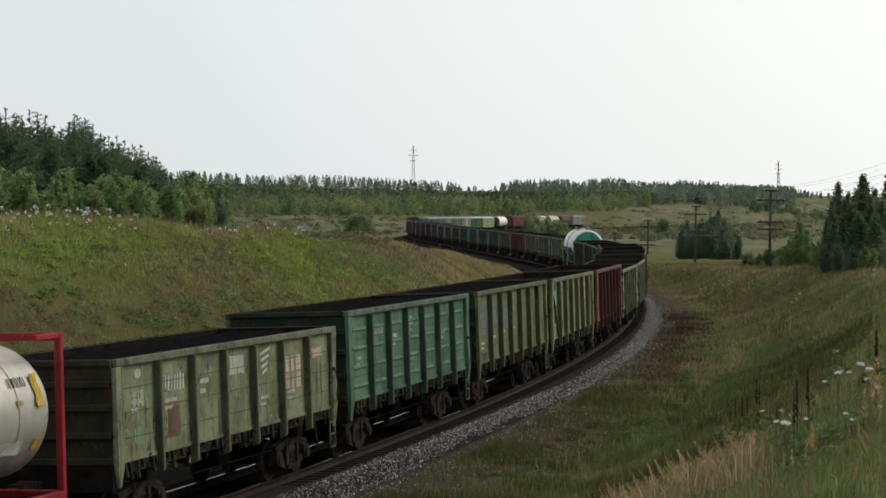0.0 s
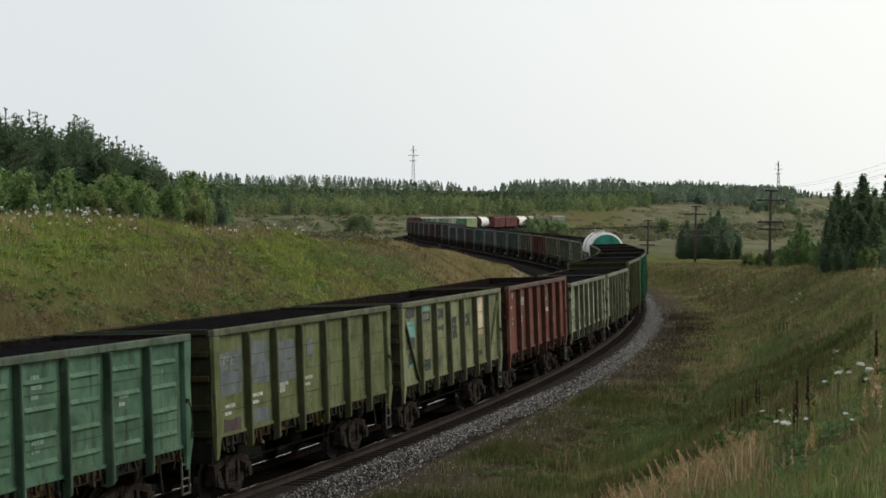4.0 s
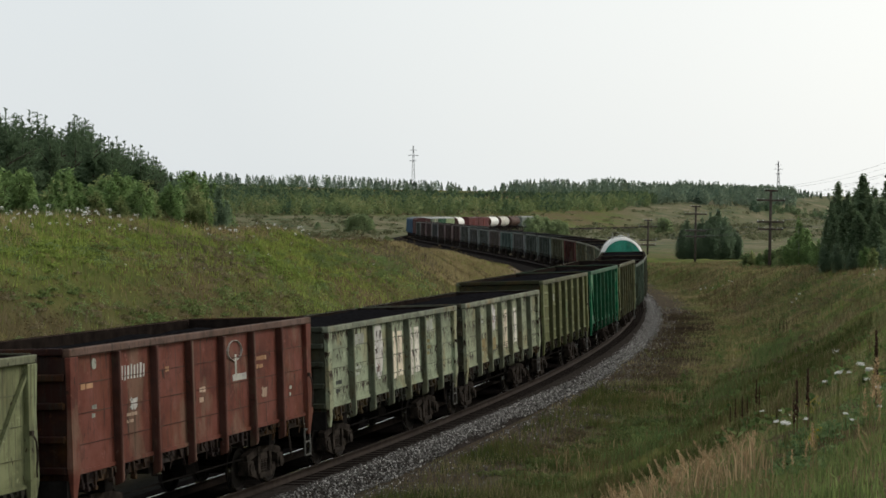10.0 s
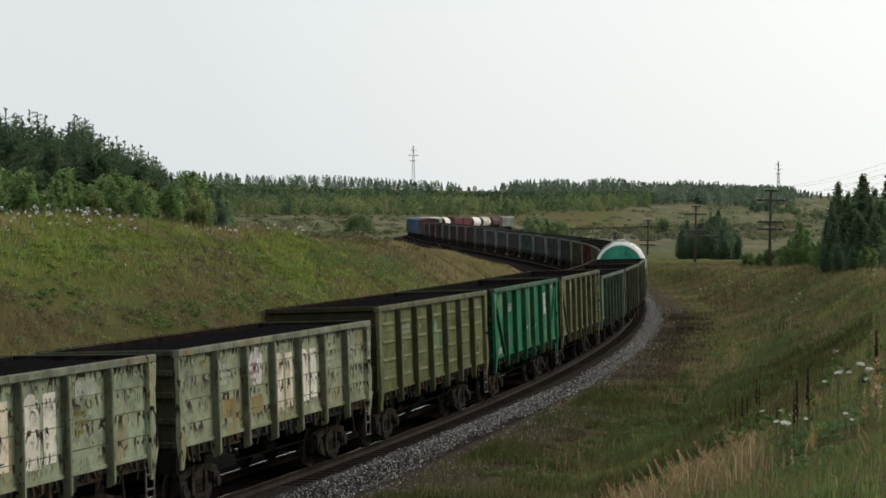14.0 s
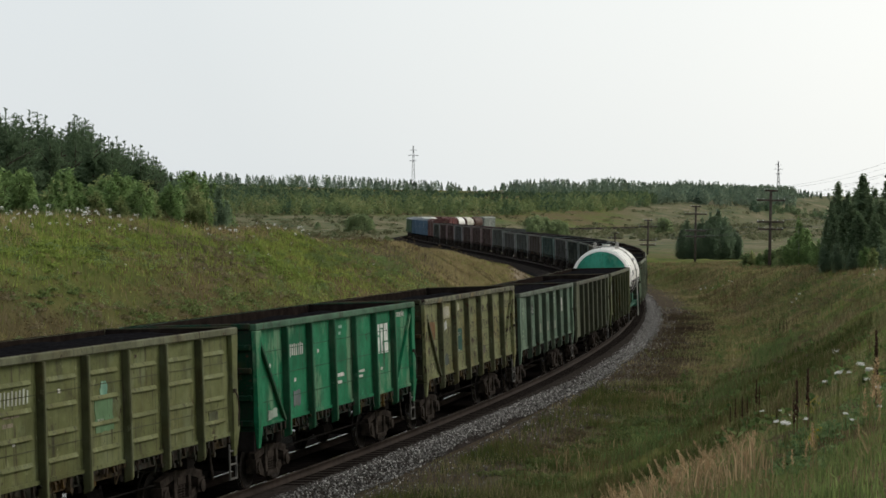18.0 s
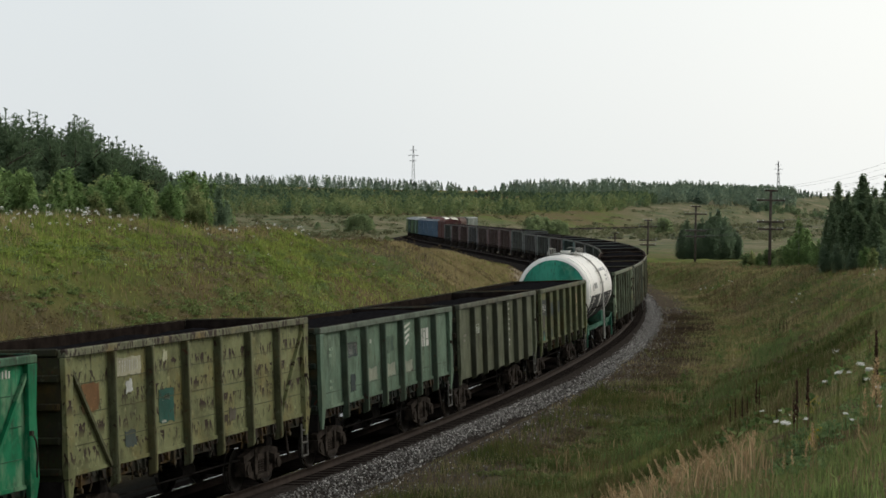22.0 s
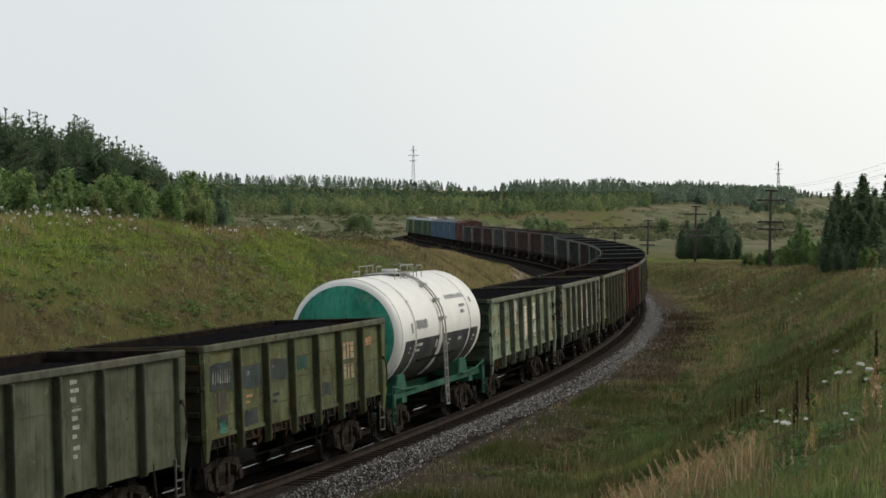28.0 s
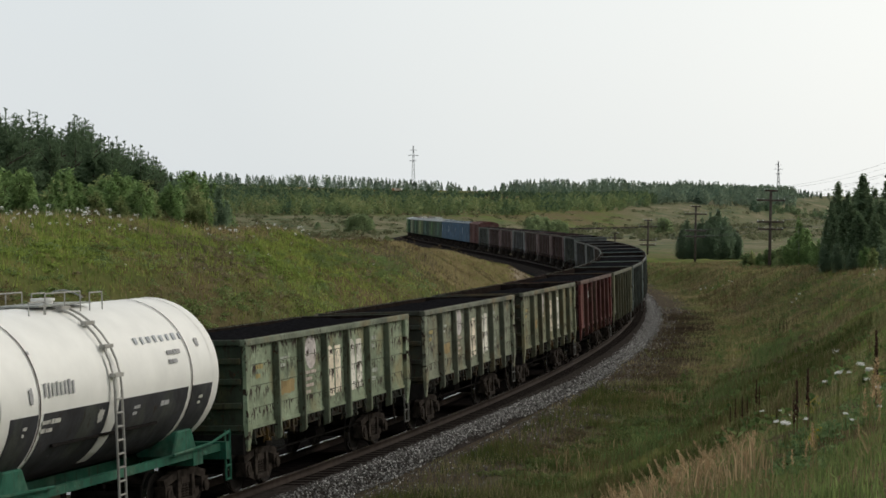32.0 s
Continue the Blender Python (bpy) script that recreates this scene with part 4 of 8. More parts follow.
gondola(S0 + 69.6 + 0.50, "low", (0.300, 0.345, 0.232), "pale mint-grey gondola wagon with flaking white signs, loaded with coal", coal=2, rust=0.86, marks=[
    (1, 0.82, 0.9, 0.3, "d", W_), (2, 0.62, 0.85, 1.5, "o", (0.62, 0.60, 0.56)), (2, 0.38, 0.3, 0.2, "p", (0.3, 0.09, 0.08)), (2, 0.66, 0.4, 0.42, "r", (0.34, 0.28, 0.27)), (3, 0.50, 1.3, 1.25, "w", (0.78, 0.69, 0.54)), 
    (4, 0.50, 1.3, 1.3, "w", (0.76, 0.73, 0.64)), (5, 0.5, 0.8, 0.5, "r", (0.2, 0.17, 0.06)), (1, 0.4, 0.7, 0.3, "r", LG), (5, 0.82, 0.8, 0.3, "p", LG), (0, 0.25, 0.7, 0.4, "r", DK)])
gondola(S0 + 83.52 + 0.43, "low", (0.300, 0.332, 0.218), "pale khaki gondola wagon with flaking white signs, loaded with coal", coal=0, rust=0.86, marks=[
    (1, 0.7, 0.9, 0.5, "r", LG), (2, 0.72, 0.9, 0.85, "o", (0.60, 0.58, 0.55)), (2, 0.66, 0.7, 0.5, "r", (0.30, 0.17, 0.17)), (3, 0.48, 1.3, 1.3, "w", (0.78, 0.69, 0.54)), (4, 0.50, 1.2, 1.2, "w", (0.76, 0.73, 0.64)),
    (5, 0.6, 0.7, 0.3, "r", LG), (1, 0.3, 0.8, 0.4, "p", (0.28, 0.22, 0.10)), (2, 0.28, 0.7, 0.35, "p", (0.26, 0.20, 0.09)), (6, 0.7, 0.6, 0.3, "r", LG)])
gondola(S0 + 97.44 + 0.02, "tall", (0.140, 0.154, 0.060), "olive gondola wagon with a faded stencil, loaded with coal", coal=0, panel="bars", rust=0.3, marks=[
    (1, 0.72, 1.1, 0.26, "d", LG), (1, 0.55, 0.9, 0.3, "r", (0.2, 0.17, 0.12)), (2, 0.72, 0.22, 0.16, "r", W_), (3, 0.66, 0.28, 0.30, "p", (0.16, 0.33, 0.24)), (3, 0.45, 0.75, 0.6, "p", (0.10, 0.185, 0.09)), (1, 0.36, 0.2, 0.14, "r", W_), (6, 0.2, 0.5, 0.3, "p", (0.10, 0.11, 0.06)), (3, 0.4, 0.6, 0.2, "r", LG)])
gondola(S0 + 111.36 - 0.05, "tall", (0.010, 0.178, 0.078), "bright green braced gondola wagon with white block signs, loaded with coal", True, coal=1, rust=0.12, scuff=0.85, marks=[
    (1, 0.72, 1.15, 0.28, "d", W_), (5, 0.66, 1.15, 0.75, "b", (0.70, 0.72, 0.68)), (6, 0.92, 0.9, 0.14, "d", W_), (1, 0.4, 0.3, 0.18, "r", W_), (2, 0.66, 0.3, 0.16, "r", W_), (3, 0.85, 0.4, 0.3, "r", (0.25, 0.4, 0.32)), (3, 0.3, 0.8, 0.35, "r", W_),
    (0, 0.6, 0.5, 0.2, "r", W_), (4, 0.3, 0.7, 0.25, "r", W_), (1, 0.2, 0.5, 0.35, "p", GREY), (0, 0.1, 0.6, 0.2, "p", (0.3, 0.36, 0.3)), (5, 0.3, 0.3, 0.14, "r", W_)])
gondola(S0 + 125.28 - 0.16, "tall", (0.180, 0.192, 0.090), "yellowish rusty braced coal gondola wagon with a dark green sign", True, coal=1, rust=0.64, marks=[
    (2, 0.42, 0.75, 0.65, "p", DGRN), (2, 0.5, 0.3, 0.12, "p", LG), (2, 0.28, 0.5, 0.12, "r", LG), (1, 0.84, 1.1, 0.34, "p", (0.34, 0.33, 0.24)), (1, 0.84, 0.9, 0.22, "d", W_), (1, 0.66, 0.3, 0.24, "p", (0.5, 0.52, 0.5)), (0, 0.62, 0.7, 0.5, "p", (0.16, 0.085, 0.035)), (1, 0.2, 0.5, 0.3, "p", SLATE), (2, 0.88, 0.2, 0.2, "p", (0.38, 0.38, 0.26)), (4, 0.2, 0.4, 0.25, "p", (0.09, 0.08, 0.06))])
gondola(S0 + 139.2 - 0.50, "low", (0.110, 0.172, 0.118), "dull green gondola wagon with white block signs, loaded with coal", coal=0, panel="flat", rust=0.25, marks=[
    (1, 0.7, 0.9, 0.36, "p", DK), (1, 0.7, 0.85, 0.26, "d", W_), (5, 0.66, 0.95, 0.5, "b", (0.5, 0.5, 0.46)), (4, 0.76, 0.62, 0.62, "v", (0.5, 0.5, 0.46)), (3, 0.66, 0.6, 0.4, "p", (0.06, 0.10, 0.07)), (1, 0.25, 0.4, 0.4, "p", DK), (2, 0.3, 0.8, 0.3, "p", (0.24, 0.26, 0.20)),
    (3, 0.3, 0.8, 0.3, "p", (0.24, 0.26, 0.20)), (4, 0.28, 0.8, 0.3, "p", (0.24, 0.26, 0.20)), (0, 0.72, 0.5, 0.3, "r", (0.2, 0.28, 0.2)), (0, 0.3, 0.5, 0.3, "r", (0.2, 0.28, 0.2)), (2, 0.76, 0.3, 0.2, "r", LG)])
gondola(S0 + 153.12 - 0.76, "low", (0.098, 0.110, 0.068), "grey-olive smooth-sided gondola wagon, loaded with coal", smooth=True, coal=1, rust=0.2, marks=[
    (4, 0.82, 0.5, 0.45, "r", LG), (4, 0.55, 0.4, 0.8, "r", LG), (4, 0.22, 0.4, 0.3, "r", LG), (1, 0.6, 0.8, 0.3, "d", LG), (2, 0.7, 0.4, 0.3, "r", (0.2, 0.2, 0.16)), (0, 0.5, 0.6, 0.3, "r", (0.2, 0.2, 0.16))])
gondola(S0 + 167.04 - 0.96, "low", (0.112, 0.130, 0.058), "olive gondola wagon with dark repaint patches, loaded with coal", coal=0, rust=0.55, marks=[
    (0, 0.68, 1.3, 0.55, "p", DK), (0, 0.68, 1.1, 0.3, "d", W_), (1, 0.62, 1.4, 0.5, "p", DK), (2, 0.64, 1.3, 0.45, "p", DK), (3, 0.66, 0.7, 0.3, "p", DGRN), (5, 0.70, 0.95, 0.40, "b", (0.46, 0.33, 0.20)), (5, 0.42, 0.9, 0.36, "b", (0.34, 0.27, 0.16)),
    (0, 0.4, 0.5, 0.4, "p", (0.07, 0.06, 0.05)), (1, 0.36, 0.6, 0.25, "r", ORANGE), (2, 0.68, 0.6, 0.16, "r", LG), (0, 0.16, 0.6, 0.22, "p", DK), (1, 0.14, 0.8, 0.3, "p", DK), (4, 0.26, 0.6, 0.3, "p", DK), (6, 0.78, 0.5, 0.2, "p", ORANGE), (1, 0.66, 0.4, 0.2, "r", LG), (2, 0.3, 0.6, 0.3, "r", DK), (0, 0.1, 0.4, 0.3, "p", (0.06, 0.2, 0.14))])
for s_, c_, seedm in ((S0 + 13.92 * 14 - 3.3, MINT, 0), (S0 + 13.92 * 15 - 2.8, (0.225, 0.245, 0.175), 1), (S0 + 13.92 * 16 - 2.4, (0.19, 0.20, 0.125), 2)):
    gondola(s_, "low", c_, "pale grey-green gondola wagon with flaking white signs, loaded with coal", coal=(seedm + 2) % 3, rust=0.85, marks=[
        (1, 0.4, 1.0, 0.3, "p", (0.30, 0.22, 0.10)), (1, 0.72, 0.9, 0.3, "r", LG), (2, 0.78, 0.8, 0.8, "o", (0.55, 0.50, 0.48)), (2, 0.4, 0.9, 0.6, "r", (0.5, 0.42, 0.36)), (3, 0.48, 1.2, 1.2, "w", (0.78, 0.69, 0.54)),
        (4, 0.50, 1.2, 1.25, "w", (0.76, 0.73, 0.64)), (0, 0.66, 0.7, 0.4, "r", (0.34, 0.28, 0.12)), (5, 0.75, 0.6, 0.4, "r", LG), (5, 0.3, 0.7, 0.4, "r", LG)])
FAR_PAINT = [("brick-red", (0.13, 0.038, 0.034)), ("dull olive", (0.15, 0.15, 0.09)), ("dark green", (0.045, 0.085, 0.065)), ("dark green", (0.05, 0.09, 0.07)),
             ("grey", (0.095, 0.10, 0.095)), ("teal green", (0.03, 0.12, 0.10)), ("dull brown", (0.10, 0.062, 0.05)), ("grey-green", (0.09, 0.115, 0.10)), ("grey", (0.10, 0.105, 0.10)),
             ("grey-green", (0.085, 0.105, 0.09)), ("dark red", (0.115, 0.036, 0.034)), ("dark red", (0.12, 0.04, 0.036)), ("dull brown", (0.12, 0.055, 0.05)), ("grey", (0.115, 0.125, 0.13)),
             ("dark red", (0.12, 0.042, 0.04)), ("dark red", (0.115, 0.038, 0.036)), ("grey-green", (0.085, 0.105, 0.095))]
for k_, (nm_, c_) in enumerate(FAR_PAINT):
    # distance haze mixed into the paint: pulled to grey and lifted
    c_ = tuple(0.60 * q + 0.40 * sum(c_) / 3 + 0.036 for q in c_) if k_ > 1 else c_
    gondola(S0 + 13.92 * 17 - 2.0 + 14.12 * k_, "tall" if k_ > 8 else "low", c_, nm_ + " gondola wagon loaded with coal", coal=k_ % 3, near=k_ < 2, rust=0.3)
    if k_ == 0:
        add_mark(WAGONS[-1][0], "painted_marking", -2.6, 2.7, 1.0, 0.3, "d", W_)


# ---- tank wagon ----
M_LADDER = plain("ladder_steel", (0.34, 0.33, 0.30), 0.6, 0.2)
M_FRAMEGREEN = paint("frame_green", (0.018, 0.105, 0.066), 0.2, 0.5, 0.45)

def barrel(bm, x0, x1, r, zc, mats=None, seg=48, a0=0.0, a1=2 * math.pi, mi=0):
    """A shell round the X axis between two angles (from straight down, turning to -Y)."""
    n_ = max(3, int(seg * (a1 - a0) / (2 * math.pi)))
    ra, rb = [], []
    for k in range(n_ + 1):
        a = a0 + (a1 - a0) * k / n_
        y, z = -r * math.sin(a), zc - r * math.cos(a)
        ra.append(bm.verts.new((x0, y, z)))
        rb.append(bm.verts.new((x1, y, z)))
    for k in range(n_):
        f = bm.faces.new((ra[k], ra[k + 1], rb[k + 1], rb[k]))
        f.smooth, f.material_index = True, mi


def dish(bm, x, r, zc, depth, seg=48, mi=0, mi2=0):
    """A dished end of a barrel, bulging towards depth's sign; its first rings carry the edge paint."""
    sgn, k0, prof = math.copysign(1, depth), 0.26, []
    for q in range(6):
        a = radians(14 * q)
        prof.append((r - k0 + k0 * math.cos(a), x + sgn * k0 * math.sin(a)))
    r1, x1 = prof[-1]
    for q in range(1, 8):
        rr = r1 * (1 - q / 7)
        prof.append((rr, x1 + sgn * 0.5 * abs(depth) * (1 - (rr / r1) ** 2)))
    rings = []
    for rr, xx in prof:
        if rr < 1e-6:
            rings.append([bm.verts.new((xx, 0, zc))])
        else:
            rings.append([bm.verts.new((xx, -rr * math.sin(2 * math.pi * k / seg), zc - rr * math.cos(2 * math.pi * k / seg))) for k in range(seg)])
    for i, (p, q) in enumerate(zip(rings, rings[1:])):
        for k in range(seg):
            f = bm.faces.new((p[k], p[(k + 1) % seg], q[(k + 1) % seg], q[k]) if len(q) > 1 else (p[k], p[(k + 1) % seg], q[0]))
            f.smooth, f.material_index = True, (mi2 if i < 5 else mi)


def tank_wagon(s, label, white, band, green, detailed=True, half=6.01, length=9.45, r=1.55):
    zc, LX = 2.80, -0.32
    bm = bmesh.new()
    L = length / 2
    for sx in (-1, 1):
        box(bm, 0, sx * 1.28, 1.20, 2 * half - 1.25, 0.12, 0.15)
        box(bm, sx * (half - 0.65), 0, 1.12, 0.2, 2.9, 0.36)
    box(bm, 0, 0, 1.06, 2 * half - 1.2, 0.36, 0.3)
    for x in (-4.0, 4.0):
        box(bm, x, 0, 1.1, 0.5, 2.7, 0.26)
    frame_mat = M_FRAMEGREEN if detailed else M_DARK
    thing = put("tank_wagon", finish(bm, "underframe", [frame_mat]))
    tagged(thing, label, "tank wagon", "wagons of the train")
    bm = bmesh.new()
    barrel(bm, -L + 0.30, L - 0.30, r, zc)
    bmesh.ops.recalc_face_normals(bm, faces=bm.faces)
    part("tank", bm, white, thing, "cylindrical tank shell")
    for sx in (-1, 1):
        bm = bmesh.new()
        dish(bm, sx * (L - 0.02), r - 0.004, zc, sx * 0.30, mi2=1)
        bmesh.ops.recalc_face_normals(bm, faces=bm.faces)
        part("tank_end", bm, [green, M_TANKWHITE if detailed else green], thing, "dished green tank end" if detailed else "dished tank end")
        bm = bmesh.new()
        barrel(bm, sx * (L - 0.32), sx * L, r + 0.006, zc)
        part("end_band", bm, M_TANKWHITE if detailed else white, thing, "white painted end band")
        if detailed:
            bm = bmesh.new()
            barrel(bm, sx * 3.32 - 0.022, sx * 3.32 + 0.022, r + 0.02, zc, a0=0.9, a1=2 * math.pi - 0.9)
            part("strap", bm, M_BOGIE, thing, "dark steel hold-down strap")
        for sy in (-1, 1):
            bm = bmesh.new()
            vs = box(bm, sx * 3.7, sy * 0.80, 1.45, 1.3, 0.8, 0.50)
            for v in vs:
                if v.co.z > 1.5:
                    v.co.x = sx * 3.7 + (v.co.x - sx * 3.7) * 0.55
            soft(bm, 0.03)
            part("saddle", bm, frame_mat, thing, "green support saddle" if detailed else "")
        put("coupler", ME_COUPLER, thing, None, Matrix.Translation((sx * (half - 0.6) - sx * HALF, 0, 0)) @ (TURN if sx > 0 else Matrix()))
    for a0, a1 in ((0.55, 1.45), (2 * math.pi - 1.45, 2 * math.pi - 0.55)):
        bm = bmesh.new()
        for x0, x1 in ((-4.4, -3.36), (-3.16, -0.54), (-0.10, 3.16), (3.36, 4.4)):
            barrel(bm, x0, x1, r + 0.010, zc, a0=a0, a1=a1)
        part("lower_band", bm, band, thing, "charcoal painted lower band")
    bm = bmesh.new()
    barrel(bm, -L + 0.32, L - 0.32, r + 0.005, zc, a0=-0.55, a1=0.55)
    part("belly", bm, band, thing)
    # hatch, platform and rails on top
    bm = bmesh.new()
    bar(bm, (0, 0, zc + r - 0.05), (0, 0, zc + r + 0.10), 0.20, seg=18)
    bar(bm, (0, 0, zc + r + 0.10), (0, 0, zc + r + 0.15), 0.23, seg=18)
    part("hatch", bm, white, thing)
    bm = bmesh.new()
    box(bm, 0, 0, zc + r + 0.03, 2.2, 0.95, 0.03)
    part("platform", bm, M_RUNGS, thing, "galvanised grating platform")
    top = zc + r
    for sy in (-0.6, 0.6):
        for xs_, rise in (((-1.75, -1.15), 0.12), ((-1.1, -0.3, 0.35), 0.26), ((0.75, 1.3), 0.22)):
            bm = bmesh.new()
            for x in xs_:
                bar(bm, (x, sy, top - 0.12), (x, sy, top + rise), 0.014, seg=6)
            for x, x2 in zip(xs_, xs_[1:]):
                bar(bm, (x, sy, top + rise), (x2, sy, top + rise), 0.014, seg=6)
                if rise > 0.3:
                    bar(bm, (x, sy, top + 0.16), (x2, sy, top + 0.16), 0.014, seg=6)
            part("handrail", bm, M_LADDER, thing, "tubular handrail")
    bm = bmesh.new()
    hoop = [(0.45, -0.6 + 0.6 * k / 8, top + 0.28 * math.sin(math.pi * (0.25 + 0.75 * k / 8) * 0.66)) for k in range(9)]
    for p, q in zip(hoop, hoop[1:]):
        bar(bm, p, q, 0.018, seg=6)
    part("grab_hoop", bm, M_RUNGS, thing)
    if detailed:
        for sy in (-1, 1):
            bm = bmesh.new()
            pts = []
            for k in range(9):
                a = math.pi * (1 - 0.06) - k * (math.pi * 0.44) / 8
                pts.append((0, sy * (r + 0.08) * math.sin(a), zc - (r + 0.08) * math.cos(a)))
            low = (0, sy * 1.66, 0.62)
            for dx in (-0.15, 0.15):
                for p, q in zip(pts, pts[1:]):
                    bar(bm, (LX + dx, p[1], p[2]), (LX + dx, q[1], q[2]), 0.022, seg=6)
                bar(bm, (LX + dx, pts[-1][1], pts[-1][2]), (LX + dx, low[1], low[2]), 0.028, seg=6)
            for k in range(12):
                z = 0.64 + k * 0.25
                if z < zc:
                    y = sy * (1.66 + (abs(pts[-1][1]) - 1.66) * (z - 0.62) / (pts[-1][2] - 0.62))
                    bar(bm, (LX - 0.15, y, z), (LX + 0.15, y, z), 0.02, seg=6)
            for p in pts[1:-1:2]:
                box(bm, LX, p[1], p[2], 0.36, 0.12, 0.07)
            part("ladder", bm, M_LADDER, thing, "grey steel side ladder")
            bm = bmesh.new()
            barrel(bm, LX - 0.2, LX + 0.2, r + 0.012, zc, a0=0.75 if sy < 0 else 2 * math.pi - 2.0, a1=2.0 if sy < 0 else 2 * math.pi - 0.75)
            part("ladder_backing", bm, white, thing)
            for sx in (-1, 1):
                bm = bmesh.new()
                bar(bm, (sx * 4.5, sy * 1.42, 1.35), (sx * 5.5, sy * 1.42, 1.5), 0.03, seg=6)
                bar(bm, (sx * 2.6, sy * 1.42, 1.30), (sx * 4.5, sy * 1.42, 1.35), 0.03, seg=6)
                part("grab_rail", bm, M_FRAMEGREEN, thing)
                bm = bmesh.new()
                bar(bm, (sx * 5.3, sy * 1.42, 0.5), (sx * 5.3, sy * 1.42, 1.55), 0.025, seg=6)
                bar(bm, (sx * 5.55, sy * 1.42, 0.5), (sx * 5.55, sy * 1.42, 1.55), 0.025, seg=6)
                for z in (0.52, 0.8, 1.1):
                    bar(bm, (sx * 5.3, sy * 1.42, z), (sx * 5.55, sy * 1.42, z), 0.025, seg=6)
                part("corner_steps", bm, M_FRAMEGREEN, thing)

        def label_on(x, ang, w, h, kind, c):
            y, z = -(r + 0.016) * math.sin(ang), zc - (r + 0.016) * math.cos(ang)
            ob = put("painted_marking", patch_mesh(w, h, kind), thing, mark_material(c), pose(x, y, z, math.degrees(math.pi / 2 - ang), 0, 0))
            if kind not in "po":
                tagged(ob, kind="stuff")
        BK = (0.34, 0.34, 0.34)
        for x, ang, w, h, kind, c in ((-2.55, 1.70, 1.25, 0.26, "d", BK), (-3.65, 1.66, 0.14, 0.24, "p", BK), (2.2, 2.12, 2.4, 0.15, "d", (0.42, 0.44, 0.46)), (2.75, 1.86, 0.95, 0.36, "r", BK), (-2.7, 1.30, 1.05, 0.30, "r", W_),
                                      (-0.85, 1.30, 0.22, 0.22, "p", W_), (-3.8, 1.28, 0.2, 0.24, "r", W_), (2.3, 1.30, 0.9, 0.2, "r", (0.36, 0.36, 0.36)), (0.8, 1.28, 0.4, 0.24, "r", (0.5, 0.5, 0.5)), (-3.2, 2.15, 0.16, 0.14, "r", BK), (3.9, 2.0, 0.12, 0.14, "p", BK), (3.9, 1.25, 0.3, 0.24, "r", W_)):
            label_on(x, ang, w, h, kind, c)
        bm = bmesh.new()
        bar(bm, (-2.6, -(r + 0.04) * math.sin(1.05), zc - (r + 0.04) * math.cos(1.05)), (1.9, -(r + 0.04) * math.sin(1.05), zc - (r + 0.04) * math.cos(1.05)), 0.05)
        part("side_moulding", bm, M_DARK, thing)
    add_bogies(thing, (-3.9, 3.9), detailed)
    WAGONS.append((thing, s, 3.9))
    return thing


tank_wagon(S0 + 13.92 * 12.5 + 6.01 - 1.02, "white tank wagon with green ends and charcoal lower band", M_TANKWHITE, M_TANKBLACK, M_TANKGREEN)


